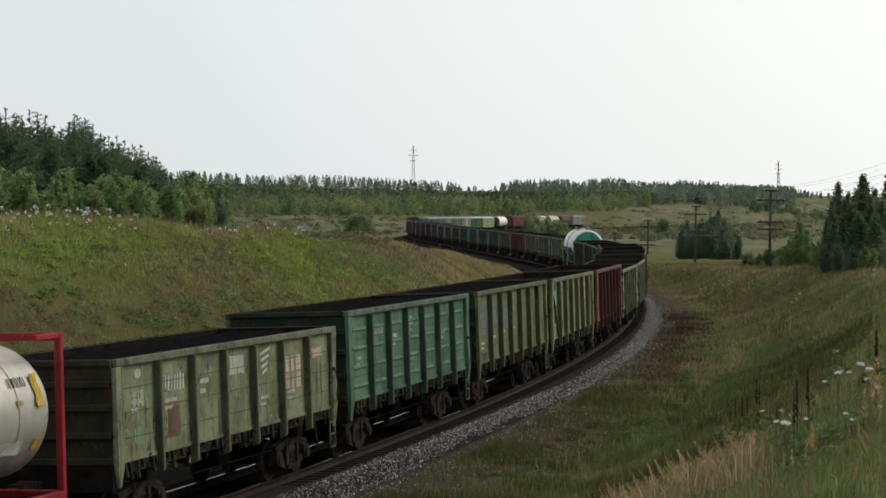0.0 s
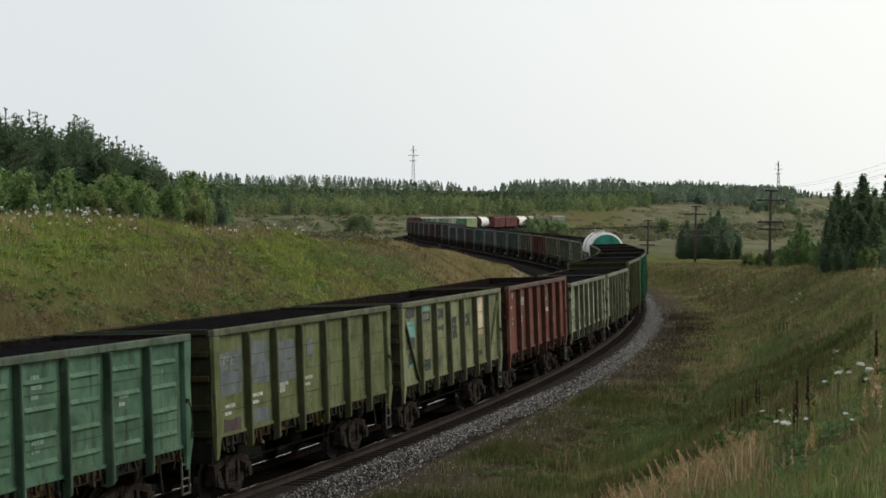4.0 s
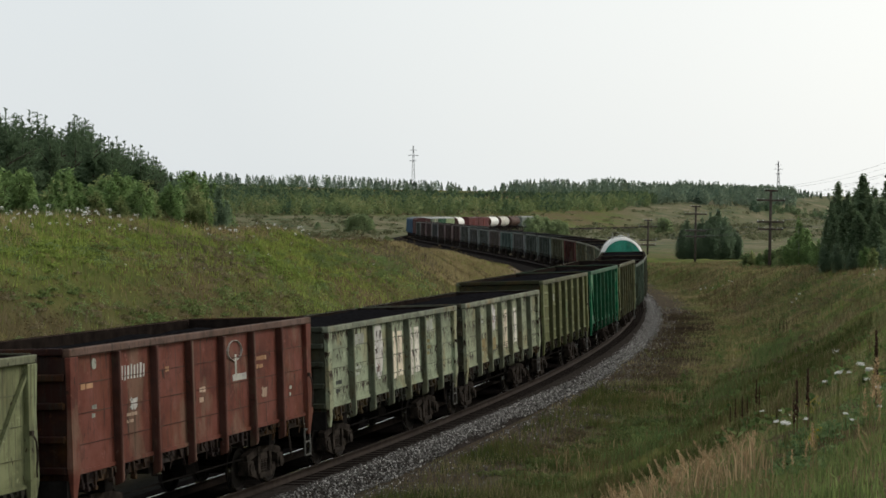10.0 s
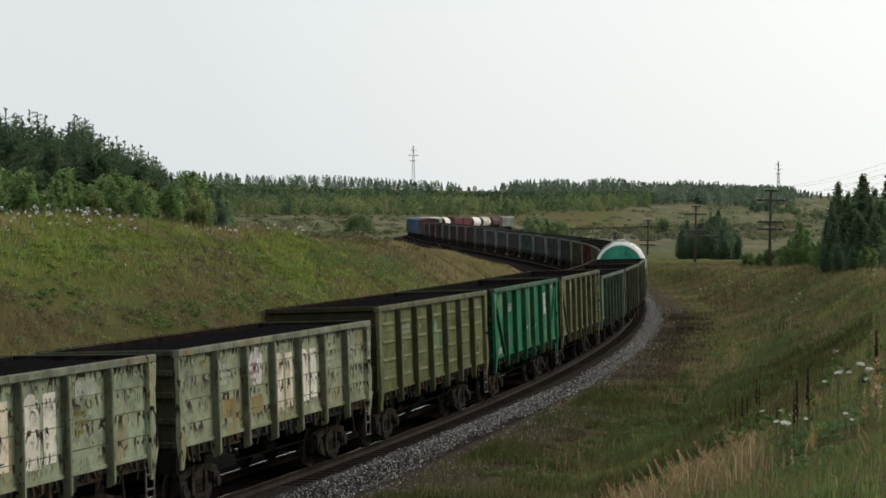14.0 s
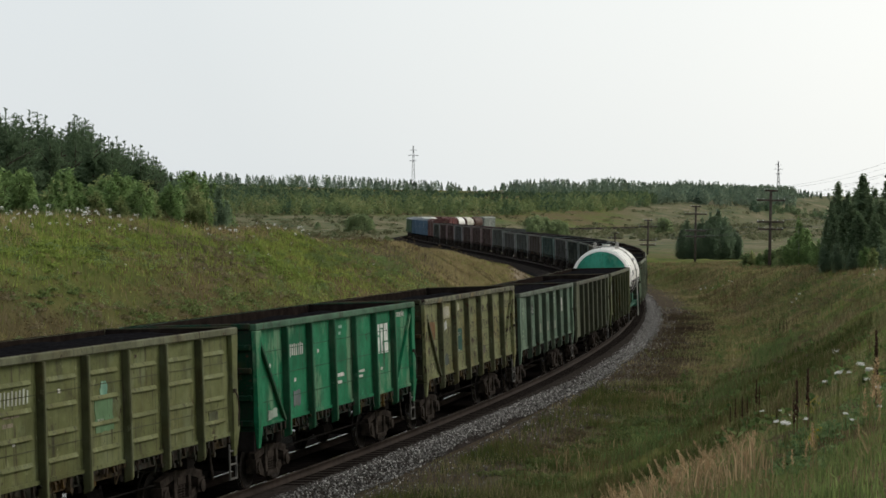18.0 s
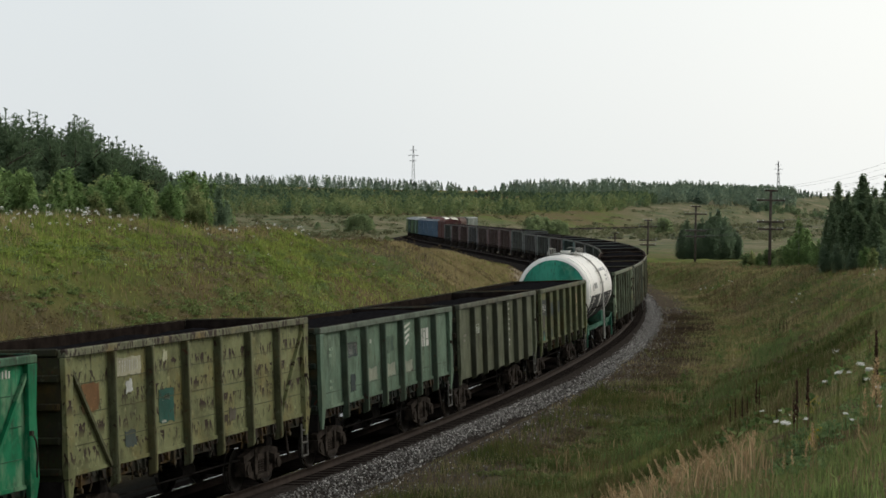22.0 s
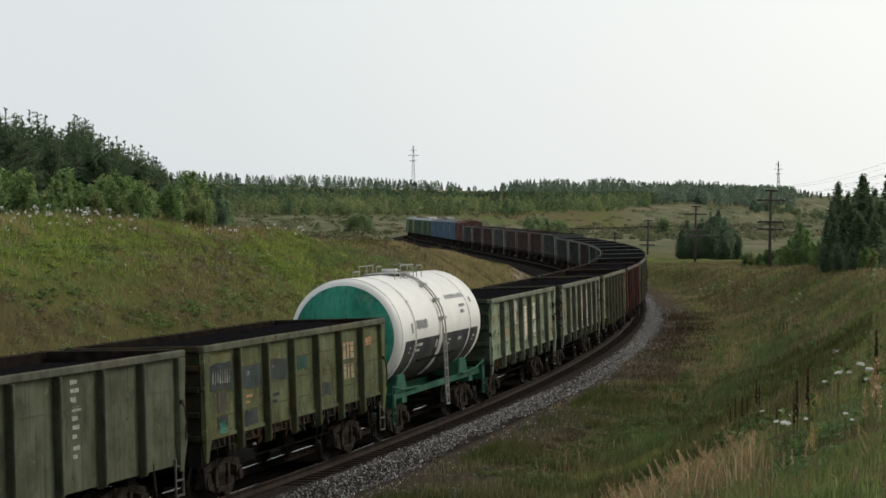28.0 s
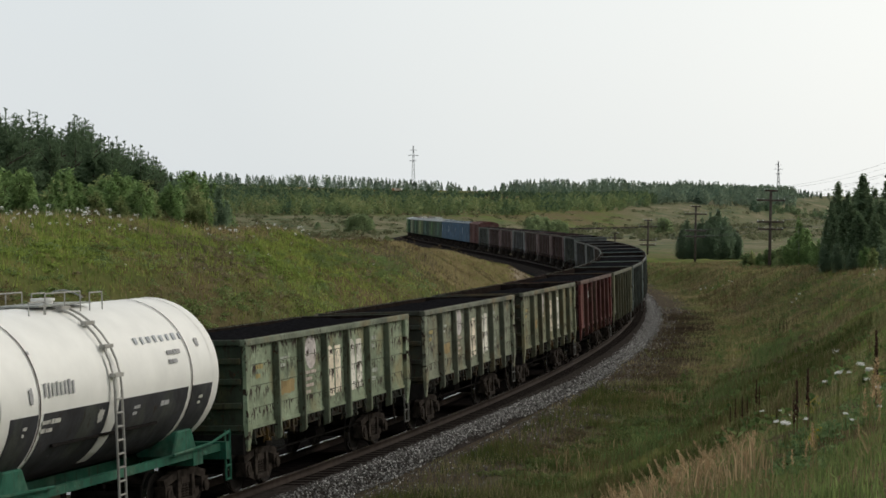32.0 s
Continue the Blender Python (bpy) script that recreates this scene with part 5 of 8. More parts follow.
# ---- tank container on a flat wagon, leaving at the start ----
def container_wagon(s):
    bm = bmesh.new()
    box(bm, 0, 0, 0.87, 12.7, 0.4, 0.28)
    for y in (-1.3, 1.3):
        box(bm, 0, y, 0.87, 12.7, 0.14, 0.28)
    for x in (-6.3, -4.33, -2, 0, 2, 4.33, 6.3):
        box(bm, x, 0, 0.87, 0.24, 2.7, 0.22)
    flat = put("flat_wagon", finish(bm, "flat_frame", [M_DARK]))
    tagged(flat, "dark flat wagon carrying a tank container", "freight wagon", "wagons of the train")
    for turn in (Matrix(), TURN):
        put("coupler", ME_COUPLER, flat, None, turn)
    add_bogies(flat, (-4.33, 4.33), True)
    WAGONS.append((flat, s, 4.33))
    for cx in (-3.22, 3.22):
        bm = bmesh.new()
        X, Y, Z0, Z1 = 3.03, 1.22, 1.02, 3.96
        for x in (-X, X):
            for y in (-Y, Y):
                bar(bm, (x, y, Z0), (x, y, Z1), 0.13)
            for z in (Z0 + 0.08, Z1 - 0.08):
                bar(bm, (x, -Y, z), (x, Y, z), 0.14)
        for y in (-Y, Y):
            bar(bm, (-X, y, Z0 + 0.08), (X, y, Z0 + 0.08), 0.14)
            bar(bm, (-X, y, Z1 - 0.06), (-X + 0.9, y, Z1 - 0.06), 0.1)
            bar(bm, (X, y, Z1 - 0.06), (X - 0.9, y, Z1 - 0.06), 0.1)
        soft(bm, 0.015)
        box_ = put("tank_container", finish(bm, "frame", [M_RED]))
        tagged(box_, "steel tank container in a red frame on a flat wagon", "tank container", "tank containers on the flat wagon")
        bm = bmesh.new()
        barrel(bm, -2.56, 2.56, 1.2, 2.6)
        dish(bm, -2.56, 1.2, 2.6, -0.36)
        dish(bm, 2.56, 1.2, 2.6, 0.36)
        bmesh.ops.recalc_face_normals(bm, faces=bm.faces)
        part("tank", bm, M_STEEL, box_, "dull steel tank shell")
        for x in (-1.6, 0, 1.6):
            bm = bmesh.new()
            barrel(bm, x - 0.03, x + 0.03, 1.212, 2.6)
            part("tank_ring", bm, M_STEEL, box_)
        for x, ang, w, h, kind, c in ((1.7, 2.05, 0.62, 0.2, "d", (0.12, 0.11, 0.1)), (1.75, 1.75, 0.5, 0.2, "r", (0.35, 0.3, 0.1)), (2.3, 1.9, 0.24, 0.6, "p", (0.62, 0.42, 0.05)), (1.3, 1.1, 0.9, 0.22, "p", (0.6, 0.6, 0.58)), (2.3, 1.12, 0.2, 0.2, "p", (0.55, 0.32, 0.03))):
            ob = put("sticker", patch_mesh(w, h, kind), box_, mark_material(c), pose(x, -1.222 * math.sin(ang), 2.6 - 1.222 * math.cos(ang), math.degrees(math.pi / 2 - ang), 0, 0))
            if kind not in "po":
                tagged(ob, kind="stuff")
        WAGONS.append((box_, s, 4.33, cx))


container_wagon(S0 - 13.92 + 0.20)


# ---- covered wagons ----
def covered_wagon(s, pitch, c, roof_c, label, strip=None, door=None, top=4.45, roof_rise=0.42):
    L = pitch / 2 - 0.55
    body, roof = paint("van_paint", c, 0.25, 0.4, 0.3), paint("van_roof_paint", roof_c, 0.2, 0.4, 0.25)
    bm = bmesh.new()
    box(bm, 0, 0, 1.1, 2 * L + 0.2, 0.4, 0.34)
    box(bm, 0, 0, 1.22, 2 * L, 2.7, 0.12)
    box(bm, 0, 0, 0.85, 3.0, 1.6, 0.4)
    thing = put("covered_wagon", finish(bm, "underframe", [M_DARK]))
    tagged(thing, label, "freight wagon", "wagons of the train")
    eave = top - roof_rise
    bm = bmesh.new()
    box(bm, 0, 0, (1.2 + eave) / 2, 2 * L, 2.84, eave - 1.2)
    soft(bm, 0.03)
    put("body", finish(bm, "body", [M_DARK]), thing, body)
    n_ = max(6, int(L * 2 / 1.15))
    bm = bmesh.new()
    box(bm, 0, -1.44, (1.2 + eave) / 2, 0.09, 0.07, eave - 1.2)
    pm = finish(bm, "rib", [M_DARK])
    for turn in (Matrix(), TURN):
        for k in range(n_ + 1):
            put("rib", pm, thing, body, turn @ pose(-L + 0.06 + (2 * L - 0.12) * k / n_, 0, 0))
        if door is not None:
            bm = bmesh.new()
            box(bm, 0, -1.475, (1.3 + eave) / 2, 2.2, 0.07, eave - 1.5)
            for z in (1.9, 2.6, 3.3):
                box(bm, 0, -1.52, z, 2.0, 0.03, 0.06)
            put("sliding_door", finish(bm, "sliding_door", [M_DARK]), thing, paint("door_paint", door, 0.3), turn)
        if strip is not None:
            bm = bmesh.new()
            box(bm, -L + 1.0, -1.462, 2.95, 0.5, 0.012, 1.0)
            put("painted_marking", finish(bm, "strip", [M_WHITE]), thing, mark_material(strip), turn)
    bm = bmesh.new()
    prof = [(1.5 * math.cos(math.pi * k / 14), roof_rise * math.sin(math.pi * k / 14)) for k in range(15)]
    ra = [bm.verts.new((-L - 0.06, y, eave + z)) for y, z in prof]
    rb = [bm.verts.new((L + 0.06, y, eave + z)) for y, z in prof]
    for k in range(14):
        bm.faces.new((ra[k], rb[k], rb[k + 1], ra[k + 1]))
    bm.faces.new(ra)
    bm.faces.new(rb[::-1])
    for k in range(1, 8):
        x = -L + 2 * L * k / 8
        for (y0, z0), (y1, z1) in zip(prof, prof[1:]):
            bar(bm, (x, y0, eave + z0 + 0.01), (x, y1, eave + z1 + 0.01), 0.05, 0.03)
    bmesh.ops.recalc_face_normals(bm, faces=bm.faces)
    put("roof", finish(bm, "roof", [M_DARK]), thing, roof)
    for sx in (-1, 1):
        put("coupler", ME_COUPLER, thing, None, Matrix.Translation((sx * (L - HALF + 0.05), 0, 0)) @ (TURN if sx > 0 else Matrix()))
    add_bogies(thing, (-L + 1.9, L - 1.9), False)
    WAGONS.append((thing, s, L - 1.9))


# reds, blue and the six greens are greyed here to carry distance haze
covered_wagon(491.6, 14.73, (0.12, 0.055, 0.05), (0.12, 0.05, 0.045), "brown-red covered wagon with a rounded roof", door=(0.10, 0.032, 0.03))
for k_ in range(4):
    covered_wagon(499.2 + 12.25 * (k_ + 0.5), 12.25, (0.085, 0.15, 0.225), (0.24, 0.28, 0.31), "blue van with a pale door strip", strip=(0.5, 0.55, 0.6), top=4.3, roof_rise=0.25)
for k_ in range(6):
    g_ = ((0.06, 0.14, 0.08), (0.09, 0.17, 0.07), (0.05, 0.12, 0.08), (0.22, 0.28, 0.12), (0.07, 0.15, 0.08), (0.30, 0.34, 0.22))[k_]
    covered_wagon(548.4 + 14.75 * (k_ + 0.5), 14.75, tuple(0.55 * q + 0.05 for q in g_), (0.40, 0.42, 0.42), "green covered wagon with a pale rounded roof", door=tuple(q * 1.2 for q in g_))
covered_wagon(637.0 + 7.8, 15.6, (0.03, 0.10, 0.05), (0.55, 0.58, 0.56), "dark green covered wagon with a white roof", door=(0.03, 0.10, 0.05))
covered_wagon(652.6 + 7.8, 15.6, (0.30, 0.38, 0.20), (0.62, 0.64, 0.62), "pale green covered wagon with a white roof", door=(0.30, 0.38, 0.20))
M_CREAMTANK = paint("tank_cream", (0.62, 0.60, 0.52), 0.15, 0.4, 0.15)
M_BROWNTANK = paint("tank_brown", (0.09, 0.05, 0.04), 0.4, 0.3, 0.3)
tank_wagon(668.2 + 10.5, "white tank wagon with a brown end", M_TANKWHITE, M_TANKWHITE, M_BROWNTANK, False)
for k_ in range(2):
    covered_wagon(690.5 + 14.3 * (k_ + 0.5), 14.3, (0.15, 0.05, 0.05), (0.12, 0.05, 0.05), "dark red covered wagon", door=(0.15, 0.03, 0.03))
tank_wagon(719.3 + 6.4, "cream tank wagon with brown ends", M_TANKWHITE, M_TANKWHITE, M_BROWNTANK, False)
tank_wagon(732.3 + 6.4, "cream tank wagon with brown ends", M_CREAMTANK, M_CREAMTANK, M_BROWNTANK, False)
tank_wagon(745.2 + 6.2, "dark brown tank wagon of the train", M_BROWNTANK, M_BROWNTANK, M_BROWNTANK, False)
covered_wagon(758.0 + 7.5, 15.0, (0.22, 0.25, 0.22), (0.30, 0.32, 0.30), "grey-green covered wagon at the tail of the train", door=(0.26, 0.28, 0.25))


TRUCK = []


def motions():
    times = [float(k) for k in range(0, 33)]
    for thing, s, half, *shift in WAGONS:
        extra = pose(shift[0], 0, 0) if shift else Matrix()
        walk(thing, [(t, wagon_pose(s - train_shift(t), half) @ extra) for t in times])
    for thing, rows in TRUCK:
        walk(thing, rows)
    for w, q in WHEELS:
        walk(w, [(k / 10, pose(q, 0, 0.475) @ Matrix.Rotation(-train_shift(k / 10) / 0.47, 4, "Y")) for k in range(0, 321)])

# ================= sleepers and ballast stones =================
bm = bmesh.new()
box(bm, 0, 0, -0.268, 0.24, 2.7, 0.15)
soft(bm, 0.015)
ME_SLEEPER = finish(bm, "sleeper", [M_SLEEPER])
for k_ in range(420):
    s_ = 22 + 0.55 * k_
    put("sleeper", ME_SLEEPER, track, m=wagon_pose(s_, 1.0))


def scatter_band(n, s0, s1, d0, d1, rng, power=1.0):
    """Random places along the track, denser near s0 when power > 1."""
    s = s0 + (s1 - s0) * rng.random(n) ** power
    d = d0 + (d1 - d0) * rng.random(n)
    x, y, z, h, c = on_track(s)
    return s, d, x + d * np.sin(h), y - d * np.cos(h)


def stone_material():
    m, n, l, b = material("granite_ballast", 0.85)
    g = n.new("ShaderNodeNewGeometry")
    l.new(ramp(n, l, g.outputs["Random Per Island"], [(0.0, (0.030, 0.027, 0.024)), (0.45, (0.085, 0.080, 0.073)), (0.70, (0.180, 0.174, 0.163)), (0.88, (0.40, 0.39, 0.372)), (1.0, (0.66, 0.65, 0.62))]), b.inputs["Base Color"])
    return m


def stones(n, rng):
    s, d, _, _ = scatter_band(n, 8, 190, 0.0, 1.0, rng, 1.3)
    # the shoulder narrows where earth and weeds creep over it; soot covers its inner edge
    inner = np.interp(s, [25, 45, 55, 80, 110], [1.5, 1.6, 1.76, 1.78, 1.58])
    outer = np.interp(s, [10, 24, 33, 42, 50, 58, 67, 80, 95, 140], [2.5, 2.3, 1.98, 1.96, 2.1, 2.4, 2.3, 2.35, 2.35, 2.5])
    d = inner + np.clip(d, 0, 1) ** 1.15 * (outer - inner) * (1 + 0.22 * value_noise(s, s * 0 + 3.3, 1.7, 8)) + 0.05 * rng.normal(size=n)
    up = np.interp(d, [1.45, 1.68, 2.05, 2.6], [-0.19, -0.25, -0.56, -0.57])
    c = beside(s, d, up)
    base = np.array([[1, 0, 0], [-1, 0, 0], [0, 1, 0], [0, -1, 0], [0, 0, 1], [0, 0, -1]], float)
    v = base[None] * rng.uniform(0.55, 1.25, (n, 6, 1)) * rng.uniform(0.018, 0.042, (n, 1, 1))
    a = rng.uniform(0, 6.28, n)
    ca, sa = np.cos(a)[:, None], np.sin(a)[:, None]
    v = np.stack([v[..., 0] * ca - v[..., 1] * sa, v[..., 0] * sa + v[..., 1] * ca, v[..., 2] * 0.8 + v[..., 0] * 0.3], -1) + c[:, None, :]
    f = np.array([[0, 2, 4], [2, 1, 4], [1, 3, 4], [3, 0, 4], [2, 0, 5], [1, 2, 5], [3, 1, 5], [0, 3, 5]])
    return np_mesh("ballast_stones", v.reshape(-1, 3), (f[None] + 6 * np.arange(n)[:, None, None]).reshape(-1, 3), stone_material())


def loose_stones(n, rng):
    s, d, _, _ = scatter_band(n, 8, 130, 0.0, 1.0, rng, 1.2)
    x, y, _ = beside(s, 2.2 + 2.4 * d ** 1.8, 0).T
    z = ground_height(x, y)
    base = np.array([[1, 0, 0], [-1, 0, 0], [0, 1, 0], [0, -1, 0], [0, 0, 1], [0, 0, -1]], float)
    v = base[None] * rng.uniform(0.55, 1.25, (n, 6, 1)) * rng.uniform(0.012, 0.034, (n, 1, 1)) + np.stack([x, y, z + 0.01], 1)[:, None, :]
    f = np.array([[0, 2, 4], [2, 1, 4], [1, 3, 4], [3, 0, 4], [2, 0, 5], [1, 2, 5], [3, 1, 5], [0, 3, 5]])
    return np_mesh("strewn_stones", v.reshape(-1, 3), (f[None] + 6 * np.arange(n)[:, None, None]).reshape(-1, 3), stone_material())


tagged(put("strewn_stones", loose_stones(7000, np.random.default_rng(4))), "pale stones strewn over the bare trackside earth", "gravel", kind="stuff")
tagged(put("ballast_stones", stones(42000, np.random.default_rng(3))), "loose pale grey crushed stones along the track shoulder", "gravel", kind="stuff")


# ================= grass =================
def blades(name, x, y, z, h, w, lean, mat, rng, bend=False):
    """Grass blades: one island each; h, w, lean are arrays."""
    n = len(x)
    e = 0.4
    up = np.stack([-(ground_height(x + e, y, False) - ground_height(x - e, y, False)) / (2 * e), -(ground_height(x, y + e, False) - ground_height(x, y - e, False)) / (2 * e), np.ones(n)], 1)
    up += rng.normal(0, 0.28, (n, 3))
    up /= np.linalg.norm(up, axis=1, keepdims=True)
    a, b = rng.uniform(0, 6.283, n), rng.uniform(0, 6.283, n)
    px, py = np.cos(a) * w / 2, np.sin(a) * w / 2
    lx, ly = np.cos(b) * lean, np.sin(b) * lean
    p = np.stack([x, y, z], 1)
    if not bend:
        v = np.stack([p + np.stack([px, py, 0 * px - 0.03], 1), p - np.stack([px, py, 0 * px + 0.03], 1), p + np.stack([lx, ly, h], 1)], 1)
        return np_mesh(name, v.reshape(-1, 3), np.arange(3 * n).reshape(-1, 3), mat, normals=np.repeat(up, 3, 0))
    o = np.stack([px, py, 0 * px], 1)
    mid, top = p + np.stack([lx * 0.3, ly * 0.3, h * 0.6], 1), p + np.stack([lx * 1.2, ly * 1.2, h], 1)
    v = np.stack([p + o - [0, 0, 0.03], p - o - [0, 0, 0.03], mid - o * 0.8, mid + o * 0.8, top - o * 0.15, top + o * 0.15], 1)
    f = np.array([[0, 1, 2, 3], [3, 2, 4, 5]])
    return np_mesh(name, v.reshape(-1, 3), (f[None] + 6 * np.arange(n)[:, None, None]).reshape(-1, 4), mat, normals=np.repeat(up, 6, 0))


M_GRASS = meadow("grass_green", [(0.38, (0.075, 0.108, 0.030)), (0.46, (0.180, 0.226, 0.058)), (0.53, (0.250, 0.305, 0.076)), (0.58, (0.255, 0.250, 0.088)), (0.64, (0.236, 0.180, 0.090))], size=0.30, jitter=0.06)
M_GRASS_DULL = meadow("grass_dull", [(0.36, (0.092, 0.116, 0.046)), (0.46, (0.172, 0.182, 0.076)), (0.55, (0.234, 0.210, 0.104)), (0.64, (0.290, 0.236, 0.140))], size=0.24, jitter=0.08)
M_STRAW = meadow("grass_dry", [(0.36, (0.130, 0.105, 0.050)), (0.50, (0.205, 0.165, 0.085)), (0.64, (0.320, 0.260, 0.150))], jitter=0.08)
M_RUSSET = meadow("weeds_russet", [(0.36, (0.080, 0.062, 0.034)), (0.50, (0.125, 0.092, 0.048)), (0.64, (0.170, 0.122, 0.066))], jitter=0.08)


def sow(name, n, s0, s1, d0, d1, seed, mat, hgt, wid, keep=None, power=1.0, label="", bend=False, lean=0.5):
    rng = np.random.default_rng(seed)
    s, d, x, y = scatter_band(n, s0, s1, d0, d1, rng, power)
    if keep is not None:
        q = keep(x, y, s, d) > rng.random(n)
        s, d, x, y = s[q], d[q], x[q], y[q]
    dist = np.hypot(x, y)
    q = dist > 7.0
    s, d, x, y, dist = s[q], d[q], x[q], y[q], dist[q]
    z = ground_height(x, y)
    m = len(x)
    h = rng.uniform(0.45, 1.1, m) * hgt * np.clip(dist / 32, 0.3, 1)
    w = wid * np.clip(dist / 55, 0.5, 3.0) * rng.uniform(0.7, 1.3, m)
    tagged(put(name, blades(name, x, y, z, h, w, h * lean * rng.random(m), mat, rng, bend)), label, "grass", kind="stuff")


patchy = lambda a, b, seed, sc: (lambda x, y, s, d: np.clip((value_noise(x, y, sc, seed) + 0.5 * value_noise(x, y, sc / 3, seed + 1) - a) / b, 0.15, 1))
bare = lambda s, d: step01(s, 132, 140) * step01(178 - s, 0, 10) * step01(-d, 4.2, 5) * step01(9.6 + d, 0, 1.5)
sow("bank_grass", 270000, -5, 205, -20, -5.0, 11, M_GRASS, 0.19, 0.024, (lambda x, y, s, d: patchy(-0.35, 0.5, 21, 6.0)(x, y, s, d) * (1 - 0.75 * low_near(s, d)) * (1 - 0.7 * step01(s, 62, 98)) * (1 - bare(s, d))), 1.25, "long green meadow grass on the cutting slope")
sow("dry_bank_grass", 80000, -5, 215, -22, -4.6, 12, M_STRAW, 0.20, 0.014, (lambda x, y, s, d: np.clip(patchy(0.05, 0.3, 24, 7.0)(x, y, s, d) - 0.1 + 0.4 * step01(s, 65, 105) - 0.5 * step01(-d, 12, 14) * (1 - step01(s, 60, 80)), 0, 1) * (1 - bare(s, d))), 1.1, "dry yellowed grass patches on the cutting slope")
sow("russet_weeds", 60000, -5, 200, -24, -5.0, 13, M_RUSSET, 0.21, 0.018, (lambda x, y, s, d: np.maximum(patchy(0.15, 0.25, 27, 6.0)(x, y, s, d) - 0.12, 0.9 * low_near(s, d))), 1.1, "reddish-brown seeding weeds on the cutting slope")
spot = lambda s, d, s0, d0, ws, wd: np.exp(-((s - s0) / ws) ** 2 - ((d - d0) / wd) ** 2)
M_FRESH = meadow("grass_fresh", [(0.38, (0.112, 0.160, 0.036)), (0.48, (0.192, 0.256, 0.054)), (0.60, (0.268, 0.325, 0.080))], size=0.35)
M_SEEDING = meadow("weeds_seeding", [(0.38, (0.085, 0.070, 0.052)), (0.50, (0.135, 0.110, 0.078)), (0.62, (0.190, 0.160, 0.110))], size=0.5)
sow("fresh_bank_grass", 60000, 30, 90, -16.5, -9.5, 61, M_FRESH, 0.26, 0.020, (lambda x, y, s, d: np.clip(spot(s, d, 47, -14.6, 11, 1.6) + 0.9 * spot(s, d, 73, -13.0, 9, 1.7) + 0.8 * spot(s, d, 68, -15.2, 9, 1.1), 0, 1) * patchy(-0.4, 0.6, 64, 2.4)(x, y, s, d)), 1.0, "fresh bright green grass in patches high on the bank")
sow("seeding_weeds", 26000, 28, 110, -16.5, -7.0, 62, M_SEEDING, 0.42, 0.022, (lambda x, y, s, d: np.clip(spot(s, d, 59, -13.2, 5, 1.8) + 0.8 * spot(s, d, 40, -11.2, 7, 0.9) + 0.6 * spot(s, d, 66, -15.4, 12, 0.8) + 0.7 * spot(s, d, 92, -11.6, 12, 1.6), 0, 1) * patchy(-0.3, 0.5, 66, 1.8)(x, y, s, d)), 1.0, "purple-brown seeding weeds in patches on the bank")
M_TAN = meadow("grass_tan", [(0.38, (0.225, 0.200, 0.092)), (0.50, (0.290, 0.238, 0.122)), (0.62, (0.345, 0.280, 0.150))], size=0.3, jitter=0.08)
sow("tan_bank_grass", 60000, 84, 150, -14, -5.2, 63, M_TAN, 0.22, 0.020, (lambda x, y, s, d: step01(s, 84, 108) * patchy(-0.45, 0.5, 68, 4.0)(x, y, s, d) * (1 - bare(s, d))), 1.0, "tan dry grass on the far end of the bank")
verge = lambda s, d: step01(6.3 - d, 0, 1.0) * step01(s, 48, 62) * step01(128 - s, 0, 16)
M_VERGE = meadow("verge_weeds", [(0.38, (0.040, 0.030, 0.022)), (0.50, (0.068, 0.050, 0.034)), (0.60, (0.090, 0.076, 0.042))], size=0.5, jitter=0.10)
sow("verge_weeds", 36000, 46, 128, 2.6, 6.6, 64, M_VERGE, 0.17, 0.022, (lambda x, y, s, d: verge(s, d) * (0.35 + 0.65 * step01(d, 2.8, 4.0)) * patchy(-0.35, 0.5, 71, 2.5)(x, y, s, d)), 1.0, "dark reddish-brown weeds on the trackside verge")
sow("crest_weeds", 12000, 36, 88, -18, -14.6, 66, M_TAN, 0.42, 0.020, patchy(-0.1, 0.5, 72, 2.0), 1.0, "pale seeding weeds along the crest of the bank")
sow("tan_slope_grass", 24000, 80, 180, 6.5, 24, 65, M_TAN, 0.24, 0.020, patchy(-0.3, 0.6, 69, 5.0), 1.0, "tan dry grass on the outer slope")
sow("slope_grass", 260000, -20, 230, 4.9, 32, 14, M_GRASS_DULL, 0.28, 0.022, (lambda x, y, s, d: patchy(-0.55, 0.8, 31, 6.0)(x, y, s, d) * (1 - 0.8 * verge(s, d))), 1.35, "dull green grass on the outer slope")
sow("dry_slope_grass", 90000, -20, 235, 4.0, 32, 15, M_STRAW, 0.28, 0.014, (lambda x, y, s, d: np.clip(patchy(0.0, 0.4, 34, 5.0)(x, y, s, d) * step01(d, 3.8, 5.5) + 0.45 * step01(s, 60, 120) * step01(d, 5, 9), 0, 1) * (0.35 + 0.65 * step01(s, 35, 60))), 1.3, "dry straw-coloured grass on the outer slope")
sow("slope_weeds", 44000, 0, 220, 6.0, 30, 16, M_RUSSET, 0.5, 0.022, patchy(0.05, 0.5, 37, 4.0), 1.2, "brown weeds on the outer slope")
sow("trackside_weeds", 62000, 5, 170, 2.15, 7.0, 17, M_GRASS_DULL, 0.20, 0.018, (lambda x, y, s, d: patchy(0.1, 0.4, 41, 2.2)(x, y, s, d) * (0.3 + 0.7 * step01(d, 2.5, 3.4 + 1.8 * step01(s, 40, 70))) * (1 - 0.85 * step01(s, 70, 90) * step01(4.6 - d, 0, 1))), 1.2, "sparse low weeds on the bare trackside earth")


# ================= plants near the eye =================
def lens_place(px, py, dist):
    """The world place on the view through a spot of the 1568 x 882 view plane at a forward distance."""
    return (px - 784) / 3915 * dist, dist


